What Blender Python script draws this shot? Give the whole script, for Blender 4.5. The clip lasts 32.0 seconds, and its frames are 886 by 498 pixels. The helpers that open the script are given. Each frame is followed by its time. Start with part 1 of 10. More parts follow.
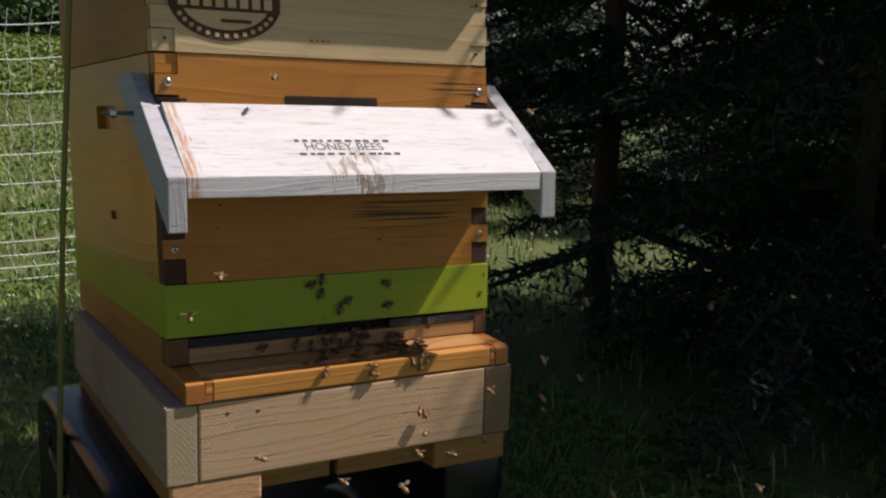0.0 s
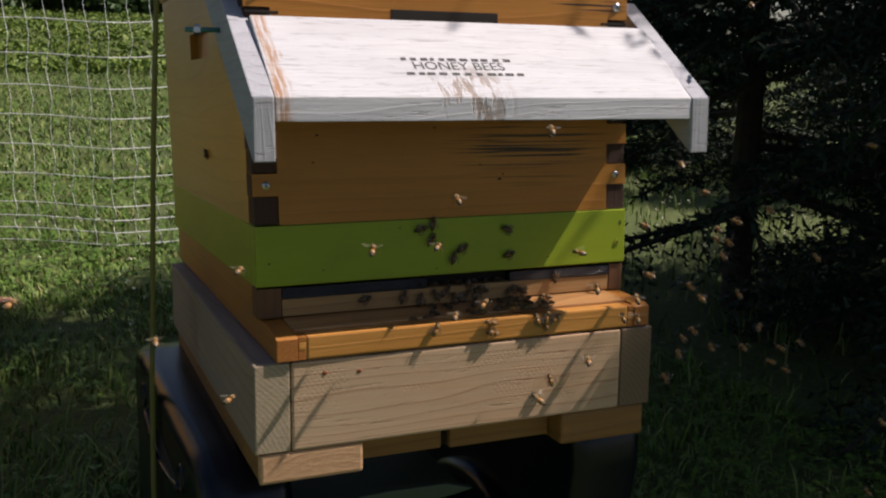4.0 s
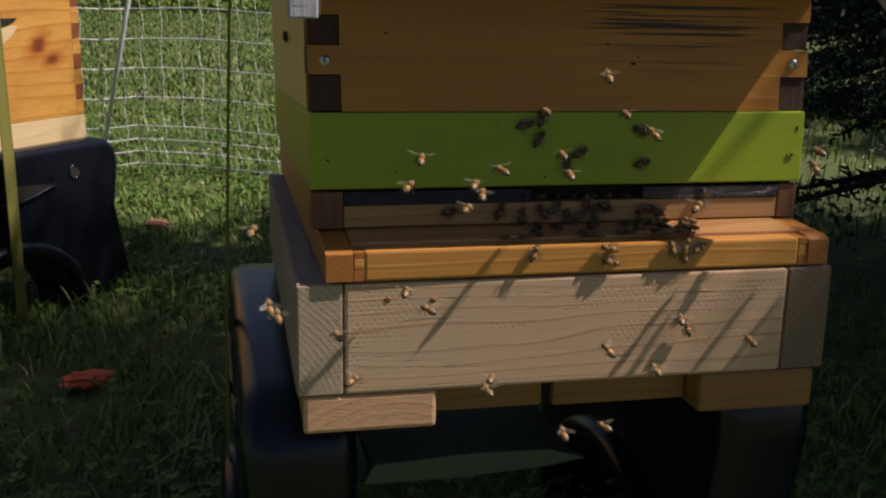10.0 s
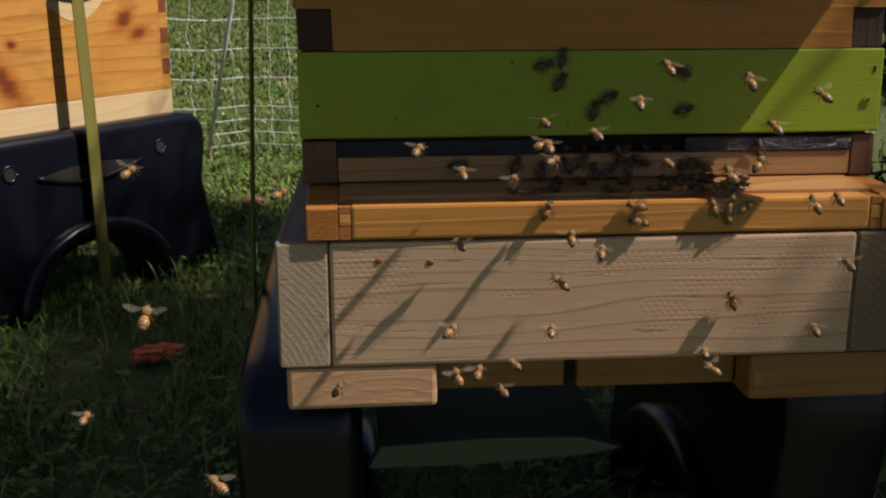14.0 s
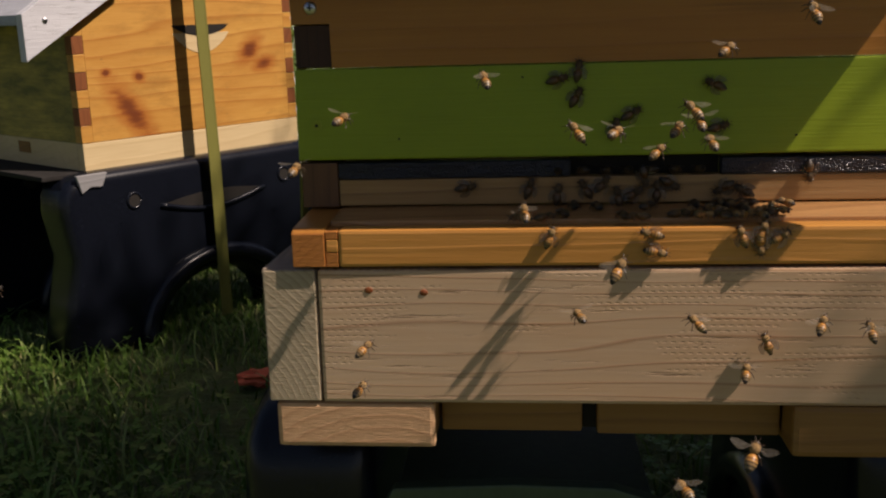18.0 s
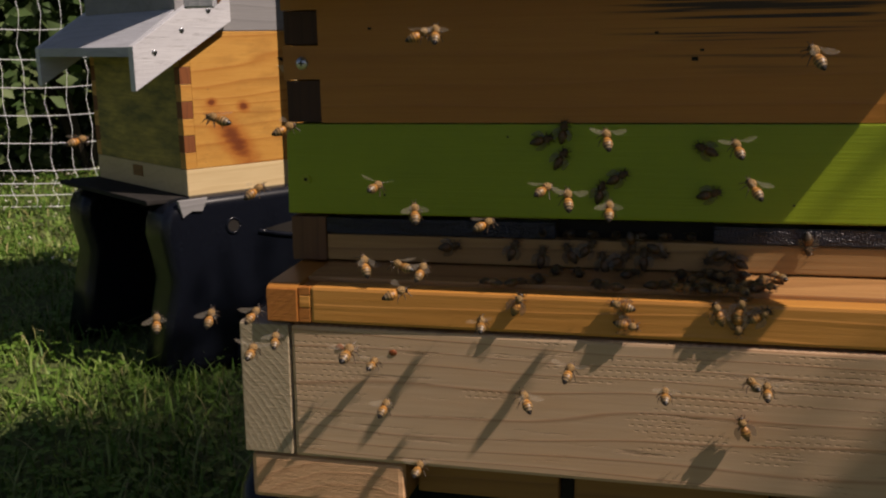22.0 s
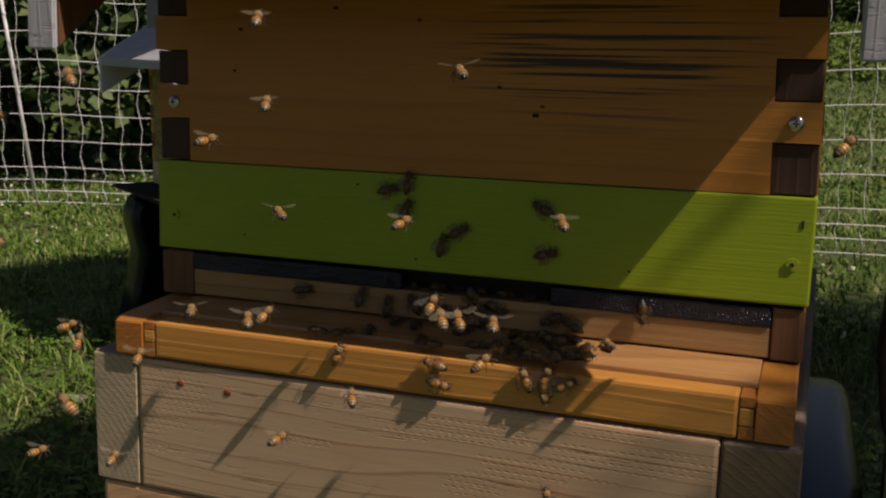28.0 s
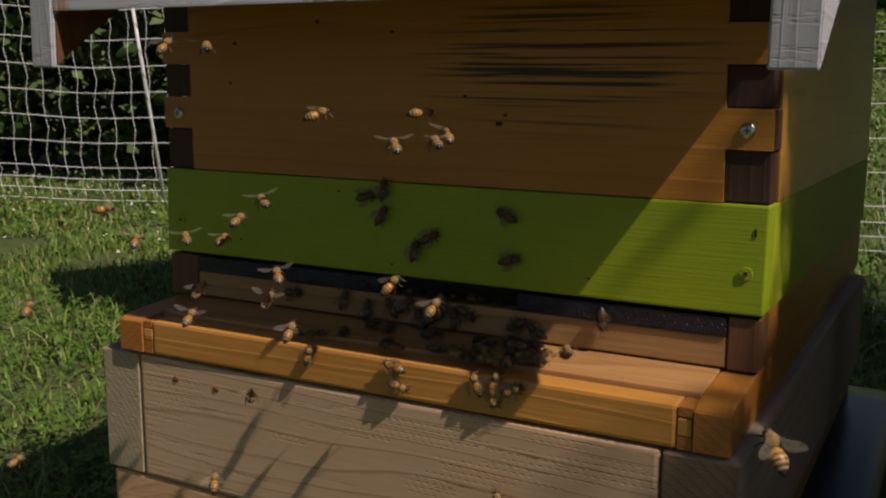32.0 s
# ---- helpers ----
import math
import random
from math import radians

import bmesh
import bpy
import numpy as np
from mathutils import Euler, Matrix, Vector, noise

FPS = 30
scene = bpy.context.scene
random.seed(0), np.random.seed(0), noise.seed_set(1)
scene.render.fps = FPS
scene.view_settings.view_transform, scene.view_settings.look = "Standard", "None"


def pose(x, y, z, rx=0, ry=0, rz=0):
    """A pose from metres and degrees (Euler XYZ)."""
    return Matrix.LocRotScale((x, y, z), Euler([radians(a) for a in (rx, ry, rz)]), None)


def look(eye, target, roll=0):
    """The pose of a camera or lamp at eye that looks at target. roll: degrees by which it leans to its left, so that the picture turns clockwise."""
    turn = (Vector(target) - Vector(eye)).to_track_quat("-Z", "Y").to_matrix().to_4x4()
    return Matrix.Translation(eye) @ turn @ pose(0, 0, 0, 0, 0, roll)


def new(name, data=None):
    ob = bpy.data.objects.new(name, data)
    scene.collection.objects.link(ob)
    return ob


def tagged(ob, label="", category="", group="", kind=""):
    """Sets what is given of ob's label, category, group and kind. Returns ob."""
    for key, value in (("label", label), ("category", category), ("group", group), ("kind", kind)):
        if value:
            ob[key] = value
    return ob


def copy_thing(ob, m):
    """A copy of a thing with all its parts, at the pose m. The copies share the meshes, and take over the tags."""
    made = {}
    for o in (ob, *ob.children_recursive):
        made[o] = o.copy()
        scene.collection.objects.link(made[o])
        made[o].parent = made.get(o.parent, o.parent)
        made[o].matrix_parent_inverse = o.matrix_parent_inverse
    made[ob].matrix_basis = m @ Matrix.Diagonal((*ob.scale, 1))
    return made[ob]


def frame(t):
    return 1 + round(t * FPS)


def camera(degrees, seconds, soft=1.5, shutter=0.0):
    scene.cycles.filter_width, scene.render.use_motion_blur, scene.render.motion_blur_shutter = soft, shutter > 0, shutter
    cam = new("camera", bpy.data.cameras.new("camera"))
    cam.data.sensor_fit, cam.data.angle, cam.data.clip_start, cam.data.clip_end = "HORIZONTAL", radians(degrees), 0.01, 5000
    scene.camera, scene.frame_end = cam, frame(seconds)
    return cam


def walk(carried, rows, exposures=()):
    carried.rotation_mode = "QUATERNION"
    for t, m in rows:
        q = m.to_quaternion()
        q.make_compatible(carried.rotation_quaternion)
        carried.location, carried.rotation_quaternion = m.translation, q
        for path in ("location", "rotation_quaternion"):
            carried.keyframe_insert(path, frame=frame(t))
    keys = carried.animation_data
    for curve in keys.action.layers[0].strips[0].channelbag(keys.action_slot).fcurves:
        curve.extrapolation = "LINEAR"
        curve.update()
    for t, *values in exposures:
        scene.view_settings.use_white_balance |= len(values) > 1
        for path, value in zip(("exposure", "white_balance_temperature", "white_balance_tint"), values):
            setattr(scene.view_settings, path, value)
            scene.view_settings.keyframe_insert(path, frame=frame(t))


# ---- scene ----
cam = camera(47.9, 32.0, soft=2.2)
METRES, EYE, TILT, LEAN, TURN = 1.024, 0.8, 0.0, 0.0, -31.5
ROWS = [
    (0.0, 0.0, 0.0, 0.0, 0.38, -9.73, -2.21),
    (0.5, -0.0023, 0.0183, -0.0087, 1.25, -9.96, -2.24),
    (1.0, -0.004, 0.0367, -0.0167, 2.04, -10.04, -2.09),
    (1.5, -0.0051, 0.0534, -0.0248, 2.9, -9.95, -1.84),
    (2.0, -0.0059, 0.0718, -0.0328, 3.82, -9.99, -1.45),
    (2.5, -0.0064, 0.0903, -0.0405, 4.73, -10.31, -1.11),
    (3.0, -0.0062, 0.1085, -0.0482, 5.64, -10.71, -1.05),
    (3.5, -0.0057, 0.1277, -0.055, 6.53, -11.06, -1.19),
    (5.5, 0.0014, 0.202, -0.084, 10.01, -11.94, -1.36),
    (6.0, 0.0042, 0.2209, -0.0907, 10.86, -12.38, -1.56),
    (6.5, 0.0074, 0.24, -0.0975, 11.71, -12.72, -1.87),
    (7.0, 0.0107, 0.258, -0.1036, 12.56, -13.05, -1.99),
    (7.5, 0.0135, 0.2762, -0.1101, 13.54, -13.39, -2.04),
    (8.0, 0.0169, 0.2937, -0.1156, 14.55, -13.68, -1.81),
    (8.5, 0.0204, 0.311, -0.1214, 15.51, -13.82, -1.68),
    (9.0, 0.0248, 0.3279, -0.1268, 16.36, -13.96, -1.51),
    (9.5, 0.0287, 0.3422, -0.1329, 17.31, -14.15, -1.43),
    (10.0, 0.0335, 0.3571, -0.1385, 18.49, -14.43, -1.3),
    (10.5, 0.0387, 0.3713, -0.1438, 19.63, -14.68, -1.12),
    (11.0, 0.0441, 0.3859, -0.1496, 20.59, -14.82, -0.9),
    (11.5, 0.0501, 0.3984, -0.1551, 21.48, -14.95, -0.65),
    (12.0, 0.0567, 0.4111, -0.1606, 22.38, -15.12, -0.46),
    (12.5, 0.0641, 0.4237, -0.1655, 23.2, -15.35, -0.23),
    (13.0, 0.072, 0.437, -0.1704, 24.0, -15.48, -0.1),
    (13.5, 0.0798, 0.45, -0.1746, 24.84, -15.43, 0.03),
    (14.0, 0.0875, 0.4632, -0.1788, 25.83, -15.22, 0.05),
    (14.5, 0.0957, 0.4756, -0.1828, 26.94, -15.0, 0.21),
    (16.5, 0.1288, 0.5255, -0.1942, 31.99, -14.53, 1.02),
    (17.0, 0.1385, 0.5367, -0.1952, 33.27, -14.3, 1.31),
    (17.5, 0.1481, 0.548, -0.1949, 34.52, -13.84, 1.47),
    (18.0, 0.1573, 0.5588, -0.1931, 35.57, -13.39, 1.66),
    (18.5, 0.1663, 0.5686, -0.1915, 36.63, -13.05, 1.77),
    (19.0, 0.1752, 0.5787, -0.1899, 37.85, -12.8, 1.82),
    (19.5, 0.1841, 0.5878, -0.1873, 39.06, -12.61, 1.73),
    (20.0, 0.1932, 0.5971, -0.1853, 40.17, -12.42, 1.52),
    (20.5, 0.202, 0.6065, -0.1827, 41.17, -12.32, 1.3),
    (21.0, 0.2107, 0.6153, -0.1801, 42.16, -12.19, 1.18),
    (21.5, 0.219, 0.6248, -0.1771, 43.18, -12.07, 1.21),
    (22.0, 0.2271, 0.6346, -0.175, 44.18, -11.91, 1.12),
    (22.5, 0.2354, 0.6443, -0.1727, 45.03, -11.83, 0.99),
    (23.0, 0.244, 0.6526, -0.17, 45.77, -11.79, 0.69),
    (23.5, 0.2524, 0.6617, -0.1678, 46.45, -11.8, 0.35),
    (24.0, 0.2612, 0.6712, -0.1651, 47.03, -11.88, 0.03),
    (24.5, 0.2702, 0.6817, -0.1629, 47.49, -11.9, -0.32),
    (25.0, 0.2795, 0.6925, -0.1608, 47.76, -11.83, -0.48),
    (25.5, 0.2882, 0.7038, -0.1588, 47.98, -11.71, -0.46),
    (27.5, 0.3227, 0.7478, -0.154, 50.5, -11.2, -0.81),
    (28.0, 0.3308, 0.7588, -0.154, 51.19, -11.26, -0.78),
    (28.5, 0.3386, 0.7693, -0.1541, 51.97, -11.3, -0.66),
    (29.0, 0.3464, 0.7797, -0.154, 52.84, -11.3, -0.41),
    (29.5, 0.3544, 0.7894, -0.1537, 53.8, -11.27, -0.21),
    (30.0, 0.3627, 0.7985, -0.1528, 54.78, -11.25, -0.13),
    (30.5, 0.3711, 0.8076, -0.1516, 55.64, -11.28, -0.05),
    (31.0, 0.3795, 0.816, -0.1504, 56.5, -11.36, 0.11),
    (31.5, 0.3879, 0.8233, -0.1484, 57.61, -11.4, 0.34),
    (32.0, 0.3966, 0.8303, -0.1465, 58.84, -11.4, 0.43),
]
walk(cam, [(t, pose(0, 0, EYE, TILT, LEAN, TURN) @ pose(METRES * x, METRES * y, METRES * z, 90 + pitch, roll, yaw)) for t, x, y, z, yaw, pitch, roll in ROWS],
     [(0.0, 0.30, 6700.0, 19.0), (6.0, 0.21, 6600.0, 20.0), (13.0, 0.08, 6700.0, 21.0), (19.0, 0.0, 7200.0, 22.0), (25.0, -0.22, 7200.0, 22.0), (32.0, -0.35, 7000.0, 19.0)])

# ---- world, sun ----
SUN_WAY = Vector((0.80, -0.185, 1.0)).normalized()
world = bpy.data.worlds.new("world")
scene.world = world
world.use_nodes = True
wn = world.node_tree.nodes
sky = wn.new("ShaderNodeTexSky")
sky.sky_type = "NISHITA"
sky.sun_disc = False
sky.sun_elevation = math.asin(SUN_WAY.z)
sky.sun_rotation = math.atan2(SUN_WAY.x, SUN_WAY.y)
world.node_tree.links.new(sky.outputs[0], wn["Background"].inputs[0])
wn["Background"].inputs[1].default_value = 0.05
sun_data = bpy.data.lights.new("sun", "SUN")
sun_data.energy = 5.0
sun_data.angle = radians(0.53)
sun_data.color = (1.0, 0.94, 0.84)
sun = new("sun", sun_data)
sun.matrix_world = look(SUN_WAY * 20, (0, 0, 0))


# ---- node helpers ----
class Nodes:
    """Short hand for a node material."""

    def __init__(self, name):
        self.m = bpy.data.materials.new(name)
        self.m.use_nodes = True
        self.t = self.m.node_tree
        self.b = self.t.nodes["Principled BSDF"]

    def put(self, socket, value):
        if isinstance(value, bpy.types.NodeSocket):
            self.t.links.new(value, socket)
        else:
            if isinstance(value, (tuple, list)) and len(value) == 3 and socket.type == "RGBA":
                value = (*value, 1)
            socket.default_value = value

    def node(self, kind, out=0, props=(), **inputs):
        n = self.t.nodes.new("ShaderNode" + kind)
        if "operation" in props:
            n.operation = props["operation"]
        for k, v in inputs.items():
            key = int(k[1:]) if k[0] == "i" and k[1:].isdigit() else k.replace("_", " ")
            self.put(n.inputs[key], v)
        return n.outputs[out]

    def coords(self, scale=(1, 1, 1), shift=0.0):
        base = self.node("TexCoord", "Object")
        if shift:
            rnd = self.node("ObjectInfo", "Random")
            off = self.node("Math", props={"operation": "MULTIPLY"}, i0=rnd, i1=shift)
            comb = self.node("CombineXYZ", X=off, Y=off, Z=off)
            base = self.node("VectorMath", props={"operation": "ADD"}, i0=base, i1=comb)
        return self.node("Mapping", Vector=base, Scale=scale)

    def noise(self, vec, scale=5.0, detail=3.0, rough=0.55, dist=0.0):
        return self.node("TexNoise", "Fac", Vector=vec, Scale=scale, Detail=detail, Roughness=rough, Distortion=dist)

    def ramp(self, fac, *stops):
        n = self.t.nodes.new("ShaderNodeValToRGB")
        while len(n.color_ramp.elements) < len(stops):
            n.color_ramp.elements.new(0.5)
        for e, (p, c) in zip(n.color_ramp.elements, stops):
            e.position = p
            e.color = (*c, 1) if isinstance(c, (tuple, list)) else (c, c, c, 1)
        self.put(n.inputs[0], fac)
        return n.outputs[0]

    def mix(self, fac, a, b, blend="MIX"):
        n = self.t.nodes.new("ShaderNodeMix")
        n.data_type, n.blend_type = "RGBA", blend
        for s, v in ((n.inputs[0], fac), (n.inputs[6], a), (n.inputs[7], b)):
            self.put(s, v)
        return n.outputs[2]

    def math(self, op, a, b=0.0, c=0.0):
        return self.node("Math", props={"operation": op}, i0=a, i1=b, i2=c)

    def done(self, color, rough=0.6, height=None, strength=0.3, dist=0.002, **more):
        self.put(self.b.inputs["Base Color"], color)
        self.put(self.b.inputs["Roughness"], rough)
        for k, v in more.items():
            self.put(self.b.inputs[k.replace("_", " ")], v)
        if height is not None:
            n = self.node("Bump", Strength=strength, Distance=dist, Height=height)
            self.put(self.b.inputs["Normal"], n)
        return self.m


def stretch(axis, along, across):
    return tuple(along if i == axis else across for i in range(3))


def wood(name, light, mid, dark, axis=0, lines=70.0, line_amount=0.5, rough=0.6, grey=None, grey_amount=0.0, blotch=0.35, extra=None, edge=0.7, spec=0.5):
    """Sawn timber with its grain along the axis; grey: a weathered tone in patches."""
    n = Nodes(name)
    v = n.coords(stretch(axis, 1.0, 9.0), 7.0)
    warp = n.noise(n.coords(stretch(axis, 1.2, 5.0), 7.0), 2.0, 2.0)
    across = n.t.nodes.new("ShaderNodeSeparateXYZ")
    n.put(across.inputs[0], n.coords((1, 1, 1), 7.0))
    line = n.math("MULTIPLY", across.outputs[0 if axis == 2 else 2], lines * 0.8)
    bend = n.math("MULTIPLY", n.math("ADD", n.noise(v, 1.3, 2.0, 0.4), n.math("MULTIPLY", warp, 0.4)), lines * 0.085)
    ring = n.math("FRACT", n.math("ADD", line, bend))
    ring = n.ramp(ring, (0.0, 0.0), (edge, 0.25 * (1 - edge) / 0.3), (0.92, 1.0), (1.0, 0.0))
    fine = n.noise(n.coords(stretch(axis, 12, 420), 7.0), 1.0, 4.0, 0.7)
    big = n.noise(n.coords(stretch(axis, 3, 8), 7.0), 1.6, 3.0)
    col = n.mix(n.ramp(fine, (0.3, 0.0), (0.72, 1.0)), light, mid)
    col = n.mix(n.math("MULTIPLY", ring, line_amount), col, dark)
    col = n.mix(n.math("MULTIPLY", n.ramp(big, (0.35, 0.0), (0.75, 1.0)), blotch), col, dark)
    if grey:
        g = n.noise(n.coords(stretch(axis, 6, 26), 7.0), 1.5, 5.0, 0.65)
        col = n.mix(n.math("MULTIPLY", n.ramp(g, (0.35, 0.0), (0.65, 1.0)), grey_amount), col, grey)
    high = n.math("ADD", n.math("MULTIPLY", fine, 0.5), n.math("MULTIPLY", ring, 0.35))
    if extra:
        col, high = extra(n, col, high)
    return n.done(col, rough, high, 0.35, 0.0016, Specular_IOR_Level=spec)


def stains(n, col, high):
    """Dark weather streaks on the front board, in the hive's own metres."""
    p = n.node("TexCoord", "Object")
    sep = n.t.nodes.new("ShaderNodeSeparateXYZ")
    n.put(sep.inputs[0], p)
    dx = n.math("DIVIDE", n.math("SUBTRACT", sep.outputs[0], 0.088), 0.105)
    dz = n.math("DIVIDE", n.math("SUBTRACT", sep.outputs[2], 0.641), 0.046)
    r = n.math("ADD", n.math("MULTIPLY", dx, dx), n.math("MULTIPLY", dz, dz))
    ex = n.math("DIVIDE", n.math("SUBTRACT", sep.outputs[0], 0.155), 0.052)
    ez = n.math("DIVIDE", n.math("SUBTRACT", sep.outputs[2], 0.786), 0.017)
    r = n.math("MINIMUM", r, n.math("ADD", n.math("MULTIPLY", ex, ex), n.math("MULTIPLY", ez, ez)))
    inside = n.ramp(r, (0.25, 1.0), (1.0, 0.0))
    streak = n.noise(n.node("Mapping", Vector=p, Scale=(6, 1, 400)), 1.0, 1.8, 0.5)
    streak = n.ramp(n.math("ADD", streak, n.math("MULTIPLY", inside, 0.07)), (0.56, 0.0), (0.63, 1.0))
    mark = n.math("MULTIPLY", n.math("MULTIPLY", streak, inside), 0.93)
    col = n.mix(mark, col, (0.012, 0.008, 0.008))
    return col, high


def incised(n, col, high):
    """Rows of small incising marks pressed into treated timber."""
    p = n.node("TexCoord", "Object")
    sw = n.t.nodes.new("ShaderNodeSeparateXYZ")
    n.put(sw.inputs[0], p)
    flat = n.node("CombineXYZ", X=sw.outputs[0], Y=sw.outputs[2], Z=0.0)
    br = n.t.nodes.new("ShaderNodeTexBrick")
    n.put(br.inputs["Vector"], flat)
    for k, val in (("Scale", 1.0), ("Mortar Size", 0.0021), ("Mortar Smooth", 0.5), ("Brick Width", 0.0052), ("Row Height", 0.0035)):
        br.inputs[k].default_value = val
    region = n.noise(n.node("Mapping", Vector=p, Scale=(17, 1, 62)), 1.0, 2.0, 0.5)
    region = n.math("ADD", region, n.math("MULTIPLY", n.math("SUBTRACT", sw.outputs[2], 0.410), 2.4))
    along = n.math("DIVIDE", n.math("ADD", sw.outputs[0], 0.2), 0.4)
    along = n.ramp(along, (0.0, 0.75), (0.075, 0.75), (0.125, 0.25), (0.50, 0.20), (0.62, 0.70), (1.0, 0.65))
    region = n.math("ADD", region, n.math("MULTIPLY", n.math("SUBTRACT", along, 0.5), 0.30))
    region = n.ramp(region, (0.54, 0.0), (0.57, 1.0))
    pit = n.math("MULTIPLY", n.math("SUBTRACT", 1.0, br.outputs["Fac"]), region)
    check = n.noise(n.node("Mapping", Vector=p, Scale=(13, 1, 230)), 1.0, 4.0, 0.7)
    check = n.ramp(check, (0.60, 0.0), (0.68, 1.0))
    col = n.mix(n.math("MULTIPLY", pit, 0.5), col, (0.20, 0.13, 0.085))
    col = n.mix(n.math("MULTIPLY", check, 0.55), col, (0.16, 0.095, 0.055))
    return col, n.math("SUBTRACT", n.math("MULTIPLY", high, 0.35), n.math("ADD", n.math("MULTIPLY", pit, 1.1), n.math("MULTIPLY", check, 0.6)))


def knots(n, col, high):
    """Red-brown knots drawn out along the grain of new pine."""
    w = n.noise(n.coords((22, 22, 75)), 1.0, 4.0, 0.65)
    wv = n.math("MULTIPLY", n.math("SUBTRACT", w, 0.5), 0.28)
    sep = n.t.nodes.new("ShaderNodeSeparateXYZ")
    n.put(sep.inputs[0], n.node("TexCoord", "Object"))
    vo = 2.0
    for cx, cz, slant, long, wide in ((0.105, 0.440, -0.9, 0.085, 0.032), (0.390, 0.540, 0.7, 0.046, 0.026), (0.425, 0.510, 0.2, 0.036, 0.020), (0.060, 0.512, 0.1, 0.014, 0.011), (0.128, 0.502, -0.3, 0.017, 0.013)):
        dx, dz = n.math("SUBTRACT", sep.outputs[0], cx), n.math("SUBTRACT", sep.outputs[2], cz)
        u = n.math("DIVIDE", n.math("ADD", n.math("MULTIPLY", dx, math.cos(slant)), n.math("MULTIPLY", dz, math.sin(slant))), long)
        w2 = n.math("DIVIDE", n.math("SUBTRACT", n.math("MULTIPLY", dz, math.cos(slant)), n.math("MULTIPLY", dx, math.sin(slant))), wide)
        d = n.math("MULTIPLY", n.math("SQRT", n.math("ADD", n.math("MULTIPLY", u, u), n.math("MULTIPLY", w2, w2))), 0.28)
        vo = n.math("MINIMUM", d, vo)
    k = n.ramp(n.math("ADD", vo, wv), (0.12, 1.0), (0.33, 0.0))
    haze = n.noise(n.coords((9, 9, 26)), 1.0, 5.0, 0.7)
    col = n.mix(n.math("MULTIPLY", n.ramp(haze, (0.50, 0.0), (0.68, 1.0)), 0.55), col, (0.34, 0.155, 0.035))
    speck = n.noise(n.coords((60, 60, 170)), 1.0, 3.0, 0.7)
    col = n.mix(n.math("MULTIPLY", n.ramp(speck, (0.64, 0.0), (0.72, 1.0)), 0.5), col, (0.13, 0.085, 0.045))
    core = n.ramp(n.math("ADD", vo, wv), (0.06, 1.0), (0.17, 0.0))
    col = n.mix(n.math("MULTIPLY", k, 0.75), col, (0.36, 0.085, 0.012))
    return n.mix(n.math("MULTIPLY", core, 0.85), col, (0.14, 0.03, 0.01)), high


def weathered(n, col, high):
    """Cracks and a torn knot in the grey visor board."""
    p = n.coords((1, 1, 1))
    k = n.noise(n.node("Mapping", Vector=p, Scale=(30, 260, 260)), 1.0, 4.0, 0.7)
    crack = n.ramp(k, (0.56, 0.0), (0.70, 1.0))
    col = n.mix(n.math("MULTIPLY", crack, 0.38), col, (0.16, 0.14, 0.14))
    return col, n.math("SUBTRACT", high, n.math("MULTIPLY", crack, 0.8))


def porch_marks(n, col, high):
    """The porch board: cracks, an amber resin run along one edge, a torn knot at the front."""
    col, high = weathered(n, col, high)
    p = n.node("TexCoord", "Object")
    sep = n.t.nodes.new("ShaderNodeSeparateXYZ")
    n.put(sep.inputs[0], p)
    x, y = sep.outputs[0], sep.outputs[1]
    wob = n.noise(n.node("Mapping", Vector=p, Scale=(60, 35, 35)), 1.0, 4.0, 0.65)
    away = n.math("ABSOLUTE", n.math("ADD", n.math("ADD", x, 0.1995), n.math("MULTIPLY", n.math("SUBTRACT", wob, 0.5), 0.022)))
    thread = n.noise(n.node("Mapping", Vector=p, Scale=(420, 22, 22)), 1.0, 3.0, 0.6)
    run = n.math("MULTIPLY", n.ramp(n.math("MULTIPLY", away, 100.0), (0.25, 1.0), (1.0, 0.0)), n.ramp(thread, (0.40, 0.0), (0.54, 1.0)))
    col = n.mix(n.math("MULTIPLY", run, 0.85), col, (0.38, 0.17, 0.05))
    fan = n.noise(n.node("Mapping", Vector=p, Scale=(85, 30, 30), Rotation=(0, 0, 0.75)), 1.0, 4.0, 0.7)
    dx = n.math("DIVIDE", n.math("ADD", x, 0.022), 0.046)
    dy = n.math("DIVIDE", n.math("ADD", y, 0.086), 0.030)
    near = n.ramp(n.math("ADD", n.math("MULTIPLY", dx, dx), n.math("MULTIPLY", dy, dy)), (0.2, 1.0), (1.0, 0.0))
    tear = n.math("MULTIPLY", n.ramp(fan, (0.47, 0.0), (0.56, 1.0)), near)
    col = n.mix(n.math("MULTIPLY", tear, 0.7), col, (0.24, 0.16, 0.10))
    return col, n.math("SUBTRACT", high, n.math("MULTIPLY", tear, 1.2))


